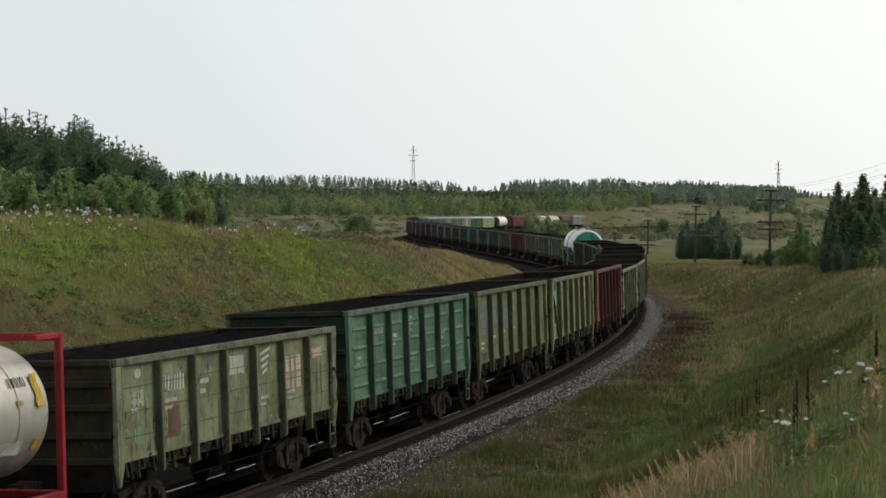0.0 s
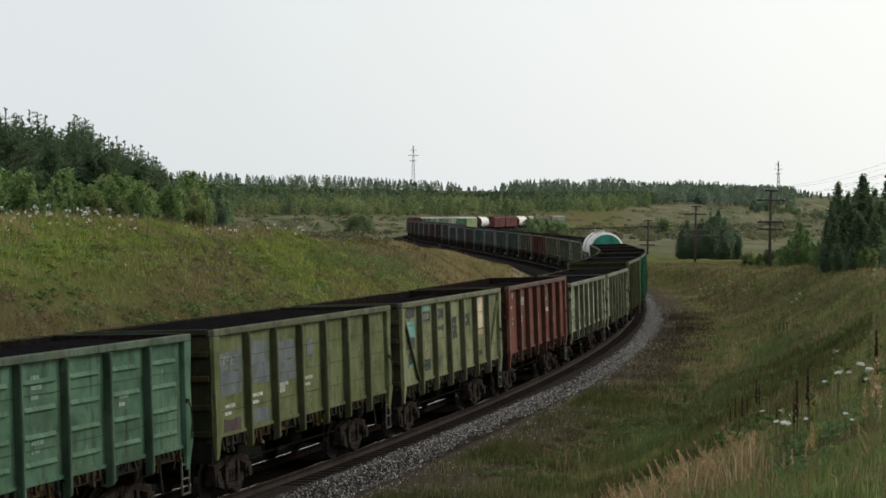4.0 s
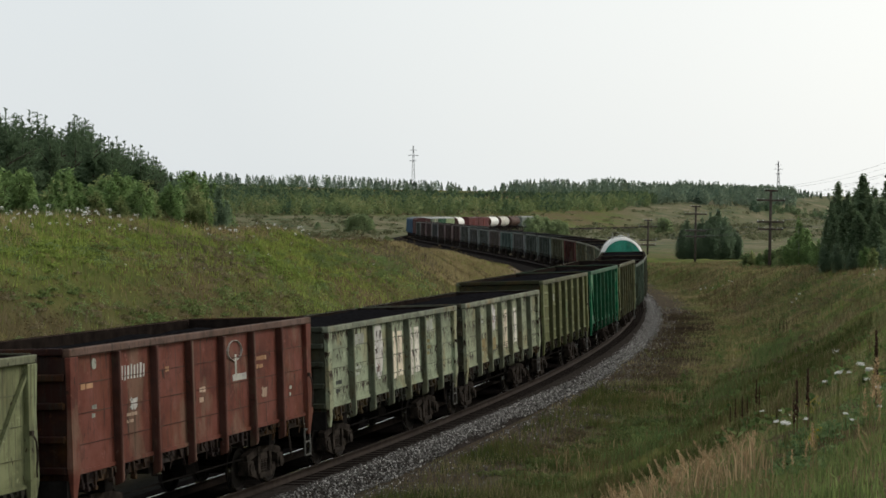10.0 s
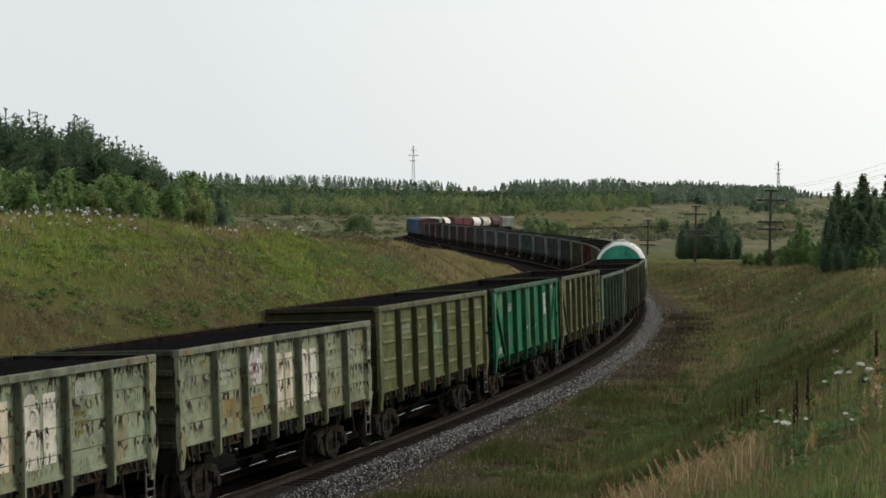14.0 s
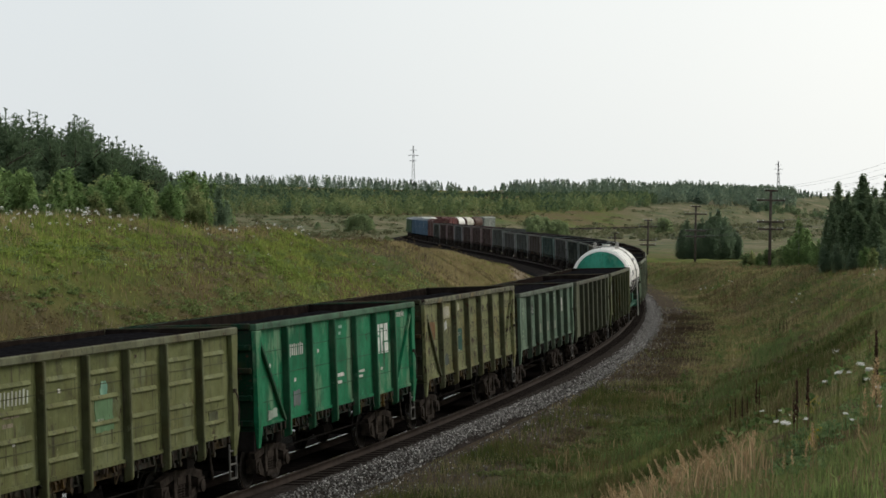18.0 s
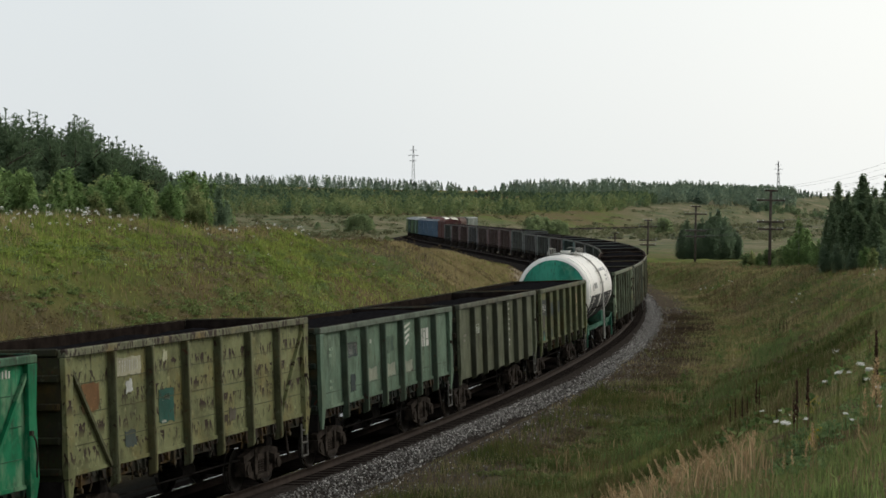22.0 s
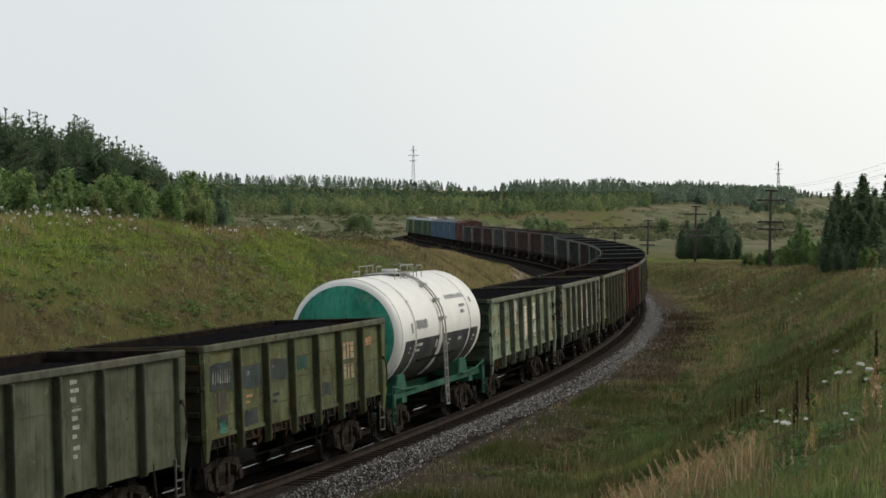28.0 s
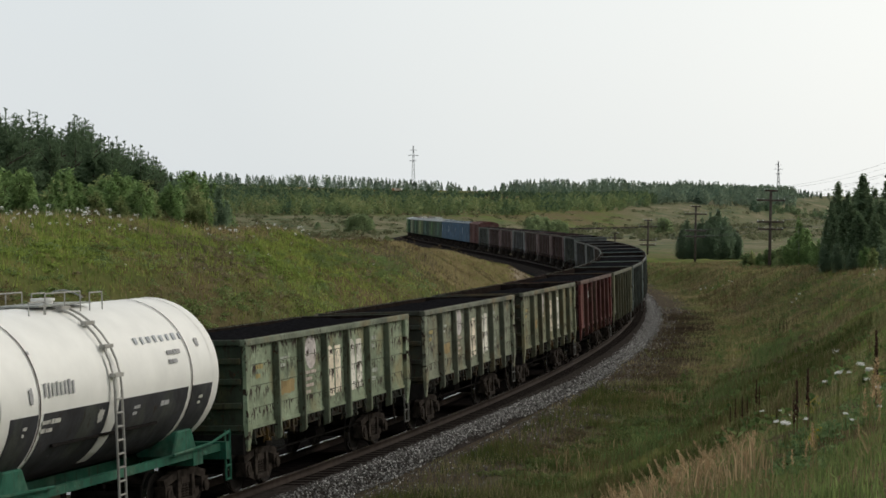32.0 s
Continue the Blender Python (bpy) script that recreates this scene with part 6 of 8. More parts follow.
def umbel(height, spread, seed, mat_head, tuft=None, level=False):
    """A weed with branching stems; returns the stem, one flower cluster and where the clusters sit."""
    r = random.Random(seed)
    bm = bmesh.new()
    # one stalk that forks into rays
    ring = lambda z, q: [bm.verts.new((q * math.cos(a), q * math.sin(a), z)) for a in (0.0, 2.1, 4.2)]
    foot, fork = ring(-0.05, 0.009), ring(height * 0.58, 0.007)
    for k in range(3):
        bm.faces.new((foot[k], foot[(k + 1) % 3], fork[(k + 1) % 3], fork[k]))
    tips = []
    for k in range(r.randint(5, 8)):
        a, q = r.uniform(0, 6.28), r.uniform(0.3, 1.0)
        tip = (spread * q * math.cos(a), spread * q * math.sin(a), height * (r.uniform(0.97, 1.0) if level else r.uniform(0.82, 1.05)))
        end = bm.verts.new(tip)
        for j in range(3):
            bm.faces.new((fork[j], fork[(j + 1) % 3], end))
        tips.append(tip)
    stem = finish(bm, "stem", [M_GRASS_DULL])
    bm = bmesh.new()
    size = tuft or (0.06 if spread > 0.1 else 0.022)
    # a loose flat tuft of small florets
    for k in range(26):
        q, a = size * math.sqrt(r.random()), r.uniform(0, 6.28)
        c = Vector((q * math.cos(a), q * math.sin(a), r.uniform(-0.55, 0.55) * size))
        e = size * r.uniform(0.18, 0.32)
        vs = [bm.verts.new(c + Vector(p) * e) for p in ((1, 0, 0), (0, 1, 0.2), (-1, 0, 0), (0, -1, 0.2), (0, 0, 0.8))]
        for i in range(4):
            bm.faces.new((vs[i], vs[(i + 1) % 4], vs[4]))
    return stem, finish(bm, "flower_head", [mat_head]), tips


def reed(height, seed, mat_head, bow=1.0):
    """A dry grass stem with a nodding plume."""
    r = random.Random(seed)
    bm = bmesh.new()
    lean = r.uniform(0.15, 0.4) * height * bow
    p = [(lean * t * t, 0, height * t) for t in (0, 0.35, 0.7, 0.88, 1.0)]
    for a, b2 in zip(p, p[1:]):
        bar(bm, a, b2, 0.004, 0.003, seg=4)
    for k in range(4):
        a, z = r.uniform(0, 6.28), r.uniform(0.1, 0.45) * height
        tip = Vector((0.22 * math.cos(a), 0.22 * math.sin(a), z + 0.28))
        v0, v1, v2 = bm.verts.new((0.006, 0, z)), bm.verts.new((-0.006, 0.004, z)), bm.verts.new(tip)
        bm.faces.new((v0, v1, v2))
    stem = finish(bm, "stem", [M_STRAW])
    bm = bmesh.new()
    for k in range(64):
        t = r.uniform(0.66, 1.04)
        c = Vector((lean * t * t, 0, height * t))
        d = Vector((r.uniform(-1, 1), r.uniform(-1, 1), r.uniform(0.4, 1.6))).normalized() * r.uniform(0.04, 0.075) * (1.3 - t) * 3.0
        v0, v1, v2 = bm.verts.new(c), bm.verts.new(c + d * 0.5 + Vector((0.012, 0.008, 0))), bm.verts.new(c + d)
        bm.faces.new((v0, v1, v2))
    return stem, finish(bm, "plume", [mat_head]), [(0, 0, 0)]


def spike(height, seed):
    """A dark dry dock stalk."""
    r = random.Random(seed)
    bm = bmesh.new()
    bar(bm, (0, 0, -0.05), (0.01, 0.01, height * 0.99), 0.014, 0.008, seg=5)
    stem = finish(bm, "stem", [M_RUSSET])
    bm = bmesh.new()
    for k in range(110):
        t = r.uniform(0.45, 1.0)
        q = 0.03 * (1.15 - t)
        a = r.uniform(0, 6.28)
        bmesh.ops.create_icosphere(bm, subdivisions=1, radius=r.uniform(0.009, 0.017), matrix=Matrix.Translation((q * math.cos(a), q * math.sin(a), height * t)))
    return stem, finish(bm, "seed_head", [M_DOCK]), [(0, 0, 0)]


M_DOCK = plain("dock_seeds", (0.050, 0.028, 0.020), 0.9, vary=0.4, scale=20)
M_FLOWER = plain("white_blossom", (0.80, 0.79, 0.73), 0.9, vary=0.15)
M_YFLOWER = plain("yellow_blossom", (0.40, 0.34, 0.05), 0.9, vary=0.2)
M_PLUME = leafy("plume_straw", (0.17, 0.120, 0.066), (0.26, 0.185, 0.104), (0.40, 0.30, 0.18))


def grow(name, meshes, x, y, yaw, size, label, category, group):
    m = Matrix.LocRotScale((x, y, ground_z(x, y)), Euler((0, 0, yaw)), (size,) * 3)
    stem, head, tips = meshes
    ob = put(name, stem, m=m)
    tagged(ob, label, category, group)
    for tip in tips:
        put(head.name.split(".")[0], head, ob, m=pose(*tip, 0, 0, 40 * tip[0]))


rp = random.Random(5)
SMALL = [umbel(0.45, 0.055, 50 + k, M_FLOWER, 0.03) for k in range(3)]
YEL = [umbel(0.6, 0.06, 10 + k, M_YFLOWER) for k in range(2)]
REED = [reed(1.1, 20 + k, M_PLUME) for k in range(5)]
DOCK = [spike(1.0, 30 + k) for k in range(3)]
FLAT = [umbel(0.62, 0.035, 70 + k, M_FLOWER, 0.026, True) for k in range(3)]
FUZZ = [umbel(0.55, 0.12, 80 + k, M_FLOWER, 0.05) for k in range(4)]
REEDUP = [reed(1.1, 90 + k, M_PLUME, 0.2) for k in range(4)]


def crest_place(s, off):
    """A place off metres outside the edge of the bank's top."""
    hl = float(np.interp(s, LEFT_S, LEFT_H))
    run = (hl - float(np.interp(s, TS, TZ)) + 0.72) * 1.75 + 0.8
    return beside(s, -(4.6 + run + off), 0)


# white umbels along the crest of the bank, thick at its near end
for k_ in range(120):
    s_ = rp.uniform(38, 56) if k_ < 84 else rp.uniform(56, 82)
    p_ = crest_place(s_, rp.uniform(-1.6, 1.2))
    grow("white_umbel", rp.choice(SMALL if k_ % 2 else FUZZ), p_[0], p_[1], rp.uniform(0, 6.28), rp.uniform(0.5, 0.95), "white flowering umbel weed on the grassy crest", "wildflower", "white umbels on the bank")
for k_ in range(24):
    s_ = rp.uniform(34, 84)
    p_ = crest_place(s_, -rp.uniform(0.8, 4.5))
    grow("white_umbel", rp.choice(SMALL), p_[0], p_[1], rp.uniform(0, 6.28), rp.uniform(0.45, 0.85), "white flowering umbel weed on the grassy slope", "wildflower", "white umbels on the bank")
for px_, d_ in ((1485, 21), (1525, 20), (1540, 19.4), (1556, 18.5), (1392, 17), (1505, 27), (1350, 40), (1460, 30), (1536, 19.8)):
    x_, y_ = lens_place(px_, 0, d_)
    grow("white_umbel", rp.choice(FLAT), x_, y_, rp.uniform(0, 6.28), rp.uniform(0.65, 0.9), "white flat-headed yarrow flower among grass", "wildflower", "white umbels on the outer slope")
for px_, d_ in ((1410, 128), (1402, 126), (1416, 130), (1545, 118), (1530, 121), (1560, 119), (1548, 122), (1480, 62), (1280, 172), (1290, 174), (1296, 172), (1250, 178), (1262, 176), (1240, 180)):
    x_, y_ = lens_place(px_, 0, d_)
    grow("white_umbel", rp.choice(FUZZ), x_, y_, rp.uniform(0, 6.28), rp.uniform(0.55, 0.85), "white flowering umbel weed among grass", "wildflower", "white umbels on the outer slope")
for k_ in range(9):
    x_, y_ = lens_place(rp.uniform(1360, 1566), 0, rp.uniform(16, 34))
    grow("white_umbel", rp.choice(FLAT), x_, y_, rp.uniform(0, 6.28), rp.uniform(0.4, 0.6), "small white flowering weed among grass", "wildflower", "white umbels on the outer slope")
for px_, d_ in ((1440, 24), (1434, 24.5), (1447, 24), (1446, 15.6), (1441, 15.8), (1558, 23), (1553, 23.5), (1330, 38), (1372, 30)):
    x_, y_ = lens_place(px_, 0, d_)
    grow("yellow_weed", rp.choice(YEL), x_, y_, rp.uniform(0, 6.28), rp.uniform(0.55, 0.7), "yellow flowering weed among dry grass", "wildflower", "yellow weeds on the outer slope")
for px_, d_, h_ in ((1412, 21, 0.62), (1431, 21.5, 0.66), (1407, 20.5, 0.5), (1552, 21, 0.78), (1376, 28, 0.45), (1303, 52, 0.8), (1315, 53, 0.85), (1324, 52, 0.7), (1340, 51, 1.0), (1345, 52, 0.8), (1294, 54, 0.7), (1374, 108, 0.8), (1381, 110, 0.9), (1388, 108, 0.95), (1393, 109, 0.85), (1369, 111, 0.6), (1050, 36, 0.7), (1345, 60, 0.6)):
    x_, y_ = lens_place(px_, 0, d_)
    grow("dock_stalk", rp.choice(DOCK), x_, y_, rp.uniform(0, 6.28), h_, "dark brown dry dock stalk standing in grass", "weed", "dock stalks on the outer slope")


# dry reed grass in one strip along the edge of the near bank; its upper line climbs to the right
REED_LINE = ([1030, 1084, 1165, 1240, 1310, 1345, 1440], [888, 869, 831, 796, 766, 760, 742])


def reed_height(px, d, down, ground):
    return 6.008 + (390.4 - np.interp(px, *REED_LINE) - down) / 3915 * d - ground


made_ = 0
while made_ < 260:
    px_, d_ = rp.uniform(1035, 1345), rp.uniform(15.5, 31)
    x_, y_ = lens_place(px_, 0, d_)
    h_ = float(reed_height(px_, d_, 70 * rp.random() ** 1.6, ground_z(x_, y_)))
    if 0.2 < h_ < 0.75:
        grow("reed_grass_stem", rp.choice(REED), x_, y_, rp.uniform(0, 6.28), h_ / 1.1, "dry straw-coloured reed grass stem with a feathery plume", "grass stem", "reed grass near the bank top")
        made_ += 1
for px_, d_, h_ in ((1428, 13.0, 0.24), (1436, 13.2, 0.30), (1442, 13.1, 0.26), (1448, 13.4, 0.22), (1532, 13.4, 0.36), (1538, 13.2, 0.50), (1543, 13.5, 0.46), (1549, 13.3, 0.34), (1386, 13.3, 0.2), (1405, 13.6, 0.2), (1525, 13.0, 0.25), (1556, 13.5, 0.28), (1560, 14, 0.4)):
    x_, y_ = lens_place(px_, 0, d_)
    grow("reed_grass_stem", rp.choice(REEDUP), x_, y_, rp.uniform(0, 6.28), h_ * 1.15, "upright pale reed grass stem with a feathery plume", "grass stem", "reed grass near the bank top")


M_NEARGRASS = leafy("grass_near", (0.084, 0.118, 0.040), (0.138, 0.184, 0.060), (0.225, 0.245, 0.105))
M_LUSH = leafy("grass_lush", (0.064, 0.104, 0.038), (0.104, 0.150, 0.052), (0.166, 0.194, 0.082))
# dark weed greens, with the low slope's shade worked into them
M_LOWGRASS = meadow("grass_low_slope", [(0.38, (0.040, 0.055, 0.018)), (0.47, (0.075, 0.098, 0.028)), (0.55, (0.105, 0.112, 0.040)), (0.64, (0.135, 0.105, 0.052))], size=0.45)
sow("lower_slope_grass", 120000, -25, 58, 2.7, 13, 18, M_LOWGRASS, 0.30, 0.024, patchy(-0.35, 0.5, 61, 3.0), 1.0, "dark green grass with painted shade low on the outer slope")


sow("slope_green_stripe", 60000, 22, 78, 6.2, 11.5, 19, M_LUSH, 0.30, 0.020, (lambda x, y, s, d: step01(1.5 - np.abs(d - 7.0 - 0.045 * (s - 35)), 0, 1.2) * patchy(-0.5, 0.6, 63, 3.0)(x, y, s, d)), 1.1, "lush green grass in a damp stripe along the slope")


def near_grass():
    rng = np.random.default_rng(71)
    for name, n, mat, hh, ww, lab in (("foreground_grass", 52000, M_NEARGRASS, 0.13, 0.008, "long green grass blades on the near bank"), ("foreground_straw", 26000, M_STRAW, 0.20, 0.006, "long dry grass blades on the near bank")):
        y = 9 + 27 * rng.random(n) ** 1.2
        x = (rng.uniform(1000, 1640, n) - 784) / 3915 * y
        q = (patchy(-0.2, 0.7, 51 if "straw" in name else 54, 1.6)(x, y, x, y) > rng.random(n))
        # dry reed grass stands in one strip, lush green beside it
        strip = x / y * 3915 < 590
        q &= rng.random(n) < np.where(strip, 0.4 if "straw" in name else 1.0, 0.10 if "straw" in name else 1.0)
        x, y = x[q], y[q]
        z = ground_height(x, y)
        h = hh * rng.uniform(0.4, 1.15, len(x)) * np.where(x / y * 3915 < 560, 1.4 if "grass" in name else 1.0, 0.8)
        tagged(put(name, blades(name, x, y, z, h, ww * rng.uniform(0.6, 1.5, len(x)), h * 0.6 * rng.random(len(x)), mat, rng, True)), lab, "grass", kind="stuff")


near_grass()


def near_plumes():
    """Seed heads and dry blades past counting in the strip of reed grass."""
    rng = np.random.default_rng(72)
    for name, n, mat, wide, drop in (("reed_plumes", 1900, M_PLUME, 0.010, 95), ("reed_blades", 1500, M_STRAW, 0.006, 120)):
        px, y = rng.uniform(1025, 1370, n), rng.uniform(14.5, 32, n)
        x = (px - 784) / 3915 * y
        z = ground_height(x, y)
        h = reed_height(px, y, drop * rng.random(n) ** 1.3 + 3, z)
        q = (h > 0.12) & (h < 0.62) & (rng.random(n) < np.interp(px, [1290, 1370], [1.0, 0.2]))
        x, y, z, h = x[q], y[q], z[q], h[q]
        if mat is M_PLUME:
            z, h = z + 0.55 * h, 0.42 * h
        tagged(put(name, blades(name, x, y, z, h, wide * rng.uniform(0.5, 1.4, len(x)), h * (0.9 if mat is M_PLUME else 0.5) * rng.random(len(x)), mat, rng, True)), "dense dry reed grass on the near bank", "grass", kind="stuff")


def pale_tufts():
    """Bleached grass tufts scattered along the foot of the outer slope."""
    rng = np.random.default_rng(75)
    xs, ys = [], []
    for s, d, n, w in ((58, 6.6, 40, 0.35), (50.5, 6.0, 36, 0.3), (96, 7.0, 60, 0.6), (31, 6.0, 30, 0.3), (29.5, 7.0, 26, 0.3), (33, 5.2, 16, 0.25), (36, 6.4, 14, 0.25), (66, 7.4, 24, 0.4), (44, 7.6, 12, 0.3), (84, 6.2, 24, 0.4)):
        c = beside(s, d, 0)
        xs.append(c[0] + rng.normal(0, w, n))
        ys.append(c[1] + rng.normal(0, w * 2, n))
    x, y = np.concatenate(xs), np.concatenate(ys)
    h = rng.uniform(0.25, 0.6, len(x))
    tagged(put("pale_grass_tufts", blades("pale_grass_tufts", x, y, ground_height(x, y), h, 0.022 * rng.uniform(0.6, 1.4, len(x)), h * 0.35 * rng.random(len(x)), M_PLUME, rng, True)), "bleached dry grass tufts at the foot of the slope", "grass", kind="stuff")


pale_tufts()
near_plumes()


# ================= trees =================
def leaf_cloud(pts, size, rng, squash=0.6, slim=0.5, along=None):
    """Small four-cornered leaf sprays at the given places, turned at random or along the boughs."""
    n = len(pts)
    u = rng.normal(size=(n, 3))
    u[:, 2] *= squash
    if along is not None:
        u = along + 0.3 * u
    u /= np.linalg.norm(u, axis=1, keepdims=True)
    t = np.cross(u, rng.normal(size=(n, 3)))
    t /= np.linalg.norm(t, axis=1, keepdims=True) + 1e-9
    a = (size * rng.uniform(0.6, 1.4, n))[:, None]
    v = np.stack([pts - u * a, pts + t * a * slim * 1.1, pts + u * a, pts - t * a * slim * 0.9], 1)
    return v.reshape(-1, 3)


def mesh_leaves(name, pts, size, mat, rng, squash=0.6, centre=None, slim=0.5, rough=0.35, up=0.35, along=None):
    """Leaf sprays; they take light like a soft rounded crown about the centre points."""
    v = leaf_cloud(pts, size, rng, squash, slim, along)
    c = centre if centre is not None else np.array([0, 0, pts[:, 2].max() * 0.35])
    nrm = pts - c
    nrm = nrm / (np.linalg.norm(nrm, axis=1, keepdims=True) + 1e-6) + [0, 0, up] + rng.normal(0, rough, (len(pts), 3))
    nrm /= np.linalg.norm(nrm, axis=1, keepdims=True) + 1e-6
    return np_mesh(name, v, np.arange(len(v)).reshape(-1, 4), mat, normals=np.repeat(nrm, 4, 0))


def conifer_crown(h, rad, n, rng, base=0.08, ragged=0.5, full=0.75, lift=0.55):
    """Places on boughs set at every height, fine and sparse at the tip, and the size of the sprays there."""
    boughs = int(h * 16)
    pts, size, way = [], [], []
    t = base + (1 - base) * rng.random(boughs) ** 1.1
    for k in range(boughs):
        q1 = 1 - t[k]
        length = (rad * q1 ** full + 0.04) * rng.uniform(1 - ragged, 1.12)
        a = rng.uniform(0, 6.283)
        m = max(3, int(1.8 * n / boughs * (0.10 + q1)))
        q = length * rng.random(m) ** 0.6
        rise = rng.uniform(-0.2, 0.35) * q + 0.12 * q * q / max(length, 0.2)
        jit = 0.015 + 0.2 * q1
        pts.append(np.stack([q * np.cos(a) + rng.normal(0, jit, m), q * np.sin(a) + rng.normal(0, jit, m), np.minimum(h * t[k] + rise + rng.normal(0, jit * 1.2, m), h * (1 - 0.4 * q / h))], 1))
        size.append(np.full(m, 0.16 + 1.15 * q1 ** 0.8))
        way.append(np.tile([0.8 * math.cos(a), 0.8 * math.sin(a), lift], (m, 1)))
    m = 10
    z = h * (0.93 + 0.07 * rng.random(m))
    pts.append(np.stack([rng.normal(0, 0.02, m), rng.normal(0, 0.02, m), z], 1))
    size.append(np.full(m, 0.8))
    way.append(np.tile([0.0, 0.0, 1.6], (m, 1)))
    return np.concatenate(pts), np.concatenate(size), np.concatenate(way)


def broadleaf_crown(h, rad, n, rng, low=0.15):
    """Places on the outside of many clumps of twigs."""
    m = int(rng.integers(28, 38))
    pts = []
    for k in range(m):
        t = rng.uniform(low, 0.95)
        r = rad * math.sin(math.pi * min(0.97, 0.18 + 0.78 * t)) ** 0.7
        a, q = rng.uniform(0, 6.283), r * math.sqrt(rng.random()) * 0.85
        c = np.array([q * math.cos(a), q * math.sin(a), h * t])
        cr = rad * rng.uniform(0.26, 0.44)
        d = rng.normal(size=(n // m, 3))
        d /= np.linalg.norm(d, axis=1, keepdims=True)
        pts.append(c + d * cr * rng.uniform(0.55, 1.1, (n // m, 1)) * [1, 1, 1.15])
    p = np.concatenate(pts)
    p[:, 2] = np.clip(p[:, 2], h * 0.04, None)
    return p


def column_crown(h, rad, n, rng, stems=5, slender=0.5, bushy=False):
    """Places on several upright leaders of differing height, each an uneven plume of twigs."""
    pts = []
    for k in range(stems):
        top = h * (1.0 if k == 0 else rng.uniform(0.55, 0.95))
        a, q = rng.uniform(0, 6.283), (0.12 if k == 0 else rng.uniform(0.35, 0.85)) * rad * (1.25 - top / h * 0.75)
        wide = rad * slender * rng.uniform(0.75, 1.2) * (0.55 + 0.45 * top / h)
        m = n // stems
        tufts = 60
        ts = np.sort(rng.uniform(0.05, 1.0, tufts))
        pick = rng.integers(0, tufts, m)
        t = ts[pick]
        prof = wide * np.clip(np.sin(np.pi * np.clip(0.2 + (0.66 if bushy else 0.82) * t, 0, 1)), 0.05, 1) ** (0.6 if bushy else 0.8)
        ta, tq = rng.uniform(0, 6.283, tufts)[pick], np.sqrt(rng.random(tufts))[pick]
        d = rng.normal(size=(m, 3))
        d /= np.linalg.norm(d, axis=1, keepdims=True)
        r = (0.16 + 0.34 * prof / wide)[:, None] * wide * rng.uniform(0.1, 1.6, (m, 1))
        c = np.stack([q * math.cos(a) * (0.4 + 0.6 * t) + prof * tq * np.cos(ta), q * math.sin(a) * (0.4 + 0.6 * t) + prof * tq * np.sin(ta), top * t], 1)
        pts.append(c + d * r * [1, 1, 1.0 if bushy else 1.5])
    p = np.concatenate(pts)
    p[:, 2] = np.clip(p[:, 2], h * 0.03, h * 1.03)
    return p


def me_trunk(h, r0, mat, limbs, seed, spread):
    r = random.Random(seed)
    bm = bmesh.new()
    p, last = Vector((0, 0, -0.3)), r0
    for k in range(5):
        q = Vector((r.uniform(-0.05, 0.05) * h * 0.2, r.uniform(-0.05, 0.05) * h * 0.2, h * 0.92 * (k + 1) / 5))
        nr = r0 * (1 - (k + 1) / 5.4)
        bar(bm, p, q, last, nr, seg=7)
        p, last = q, nr
    for k in range(limbs):
        t, a = r.uniform(0.25, 0.85), r.uniform(0, 6.28)
        z = h * t
        ln = spread * (1 - t * 0.6) * r.uniform(0.5, 0.9)
        bar(bm, (0, 0, z), (ln * math.cos(a), ln * math.sin(a), z + ln * r.uniform(0.1, 0.7)), r0 * 0.3, r0 * 0.08, seg=5)
    return finish(bm, "trunk", [mat])


def herb_clumps(name, seed, mat, label, fields, leaf=0.05, many=64):
    """Low leafy herbs in uneven mounds; fields of (count, s, d, half-width along, half-width across, size)."""
    rng = np.random.default_rng(seed)
    xs, ys, rs = [], [], []
    for n, s0, d0, ws, wd, size in fields:
        for k in range(n):
            p = beside(s0 + ws * rng.normal(0, 0.6), d0 + wd * rng.normal(0, 0.6), 0)
            xs.append(p[0])
            ys.append(p[1])
            rs.append(size * rng.uniform(0.5, 1.25))
    c = np.stack([xs, ys, ground_height(np.array(xs), np.array(ys))], 1)
    r = np.array(rs)
    who = np.repeat(np.arange(len(r)), many)
    u = rng.normal(size=(len(who), 3))
    u /= np.linalg.norm(u, axis=1, keepdims=True)
    u[:, 2] = np.abs(u[:, 2])
    q = rng.uniform(0.35, 1.1, (len(who), 1)) * r[who][:, None]
    pts = c[who] + u * q * [1.4, 1.4, 0.55] + [0, 0, 0.03]
    tagged(put(name, mesh_leaves(name, pts, leaf, mat, rng, 0.8, c[who] - [0, 0, 0.25], 0.45, 0.45, 0.6)), label, "weeds", kind="stuff")


M_HERB = leafy("herb_leaves", (0.052, 0.076, 0.030), (0.082, 0.112, 0.042), (0.122, 0.150, 0.058))
M_BANKHERB = leafy("bank_herb_leaves", (0.098, 0.138, 0.050), (0.132, 0.178, 0.064), (0.176, 0.218, 0.080))
M_BANKDRY = leafy("bank_herb_seeding", (0.128, 0.112, 0.068), (0.176, 0.150, 0.092), (0.240, 0.200, 0.125))
M_HERBDRY = leafy("herb_seeding", (0.070, 0.058, 0.038), (0.108, 0.086, 0.056), (0.165, 0.132, 0.086))
M_HERBLIGHT = leafy("herb_leaves_light", (0.150, 0.205, 0.054), (0.200, 0.262, 0.066), (0.250, 0.305, 0.084))
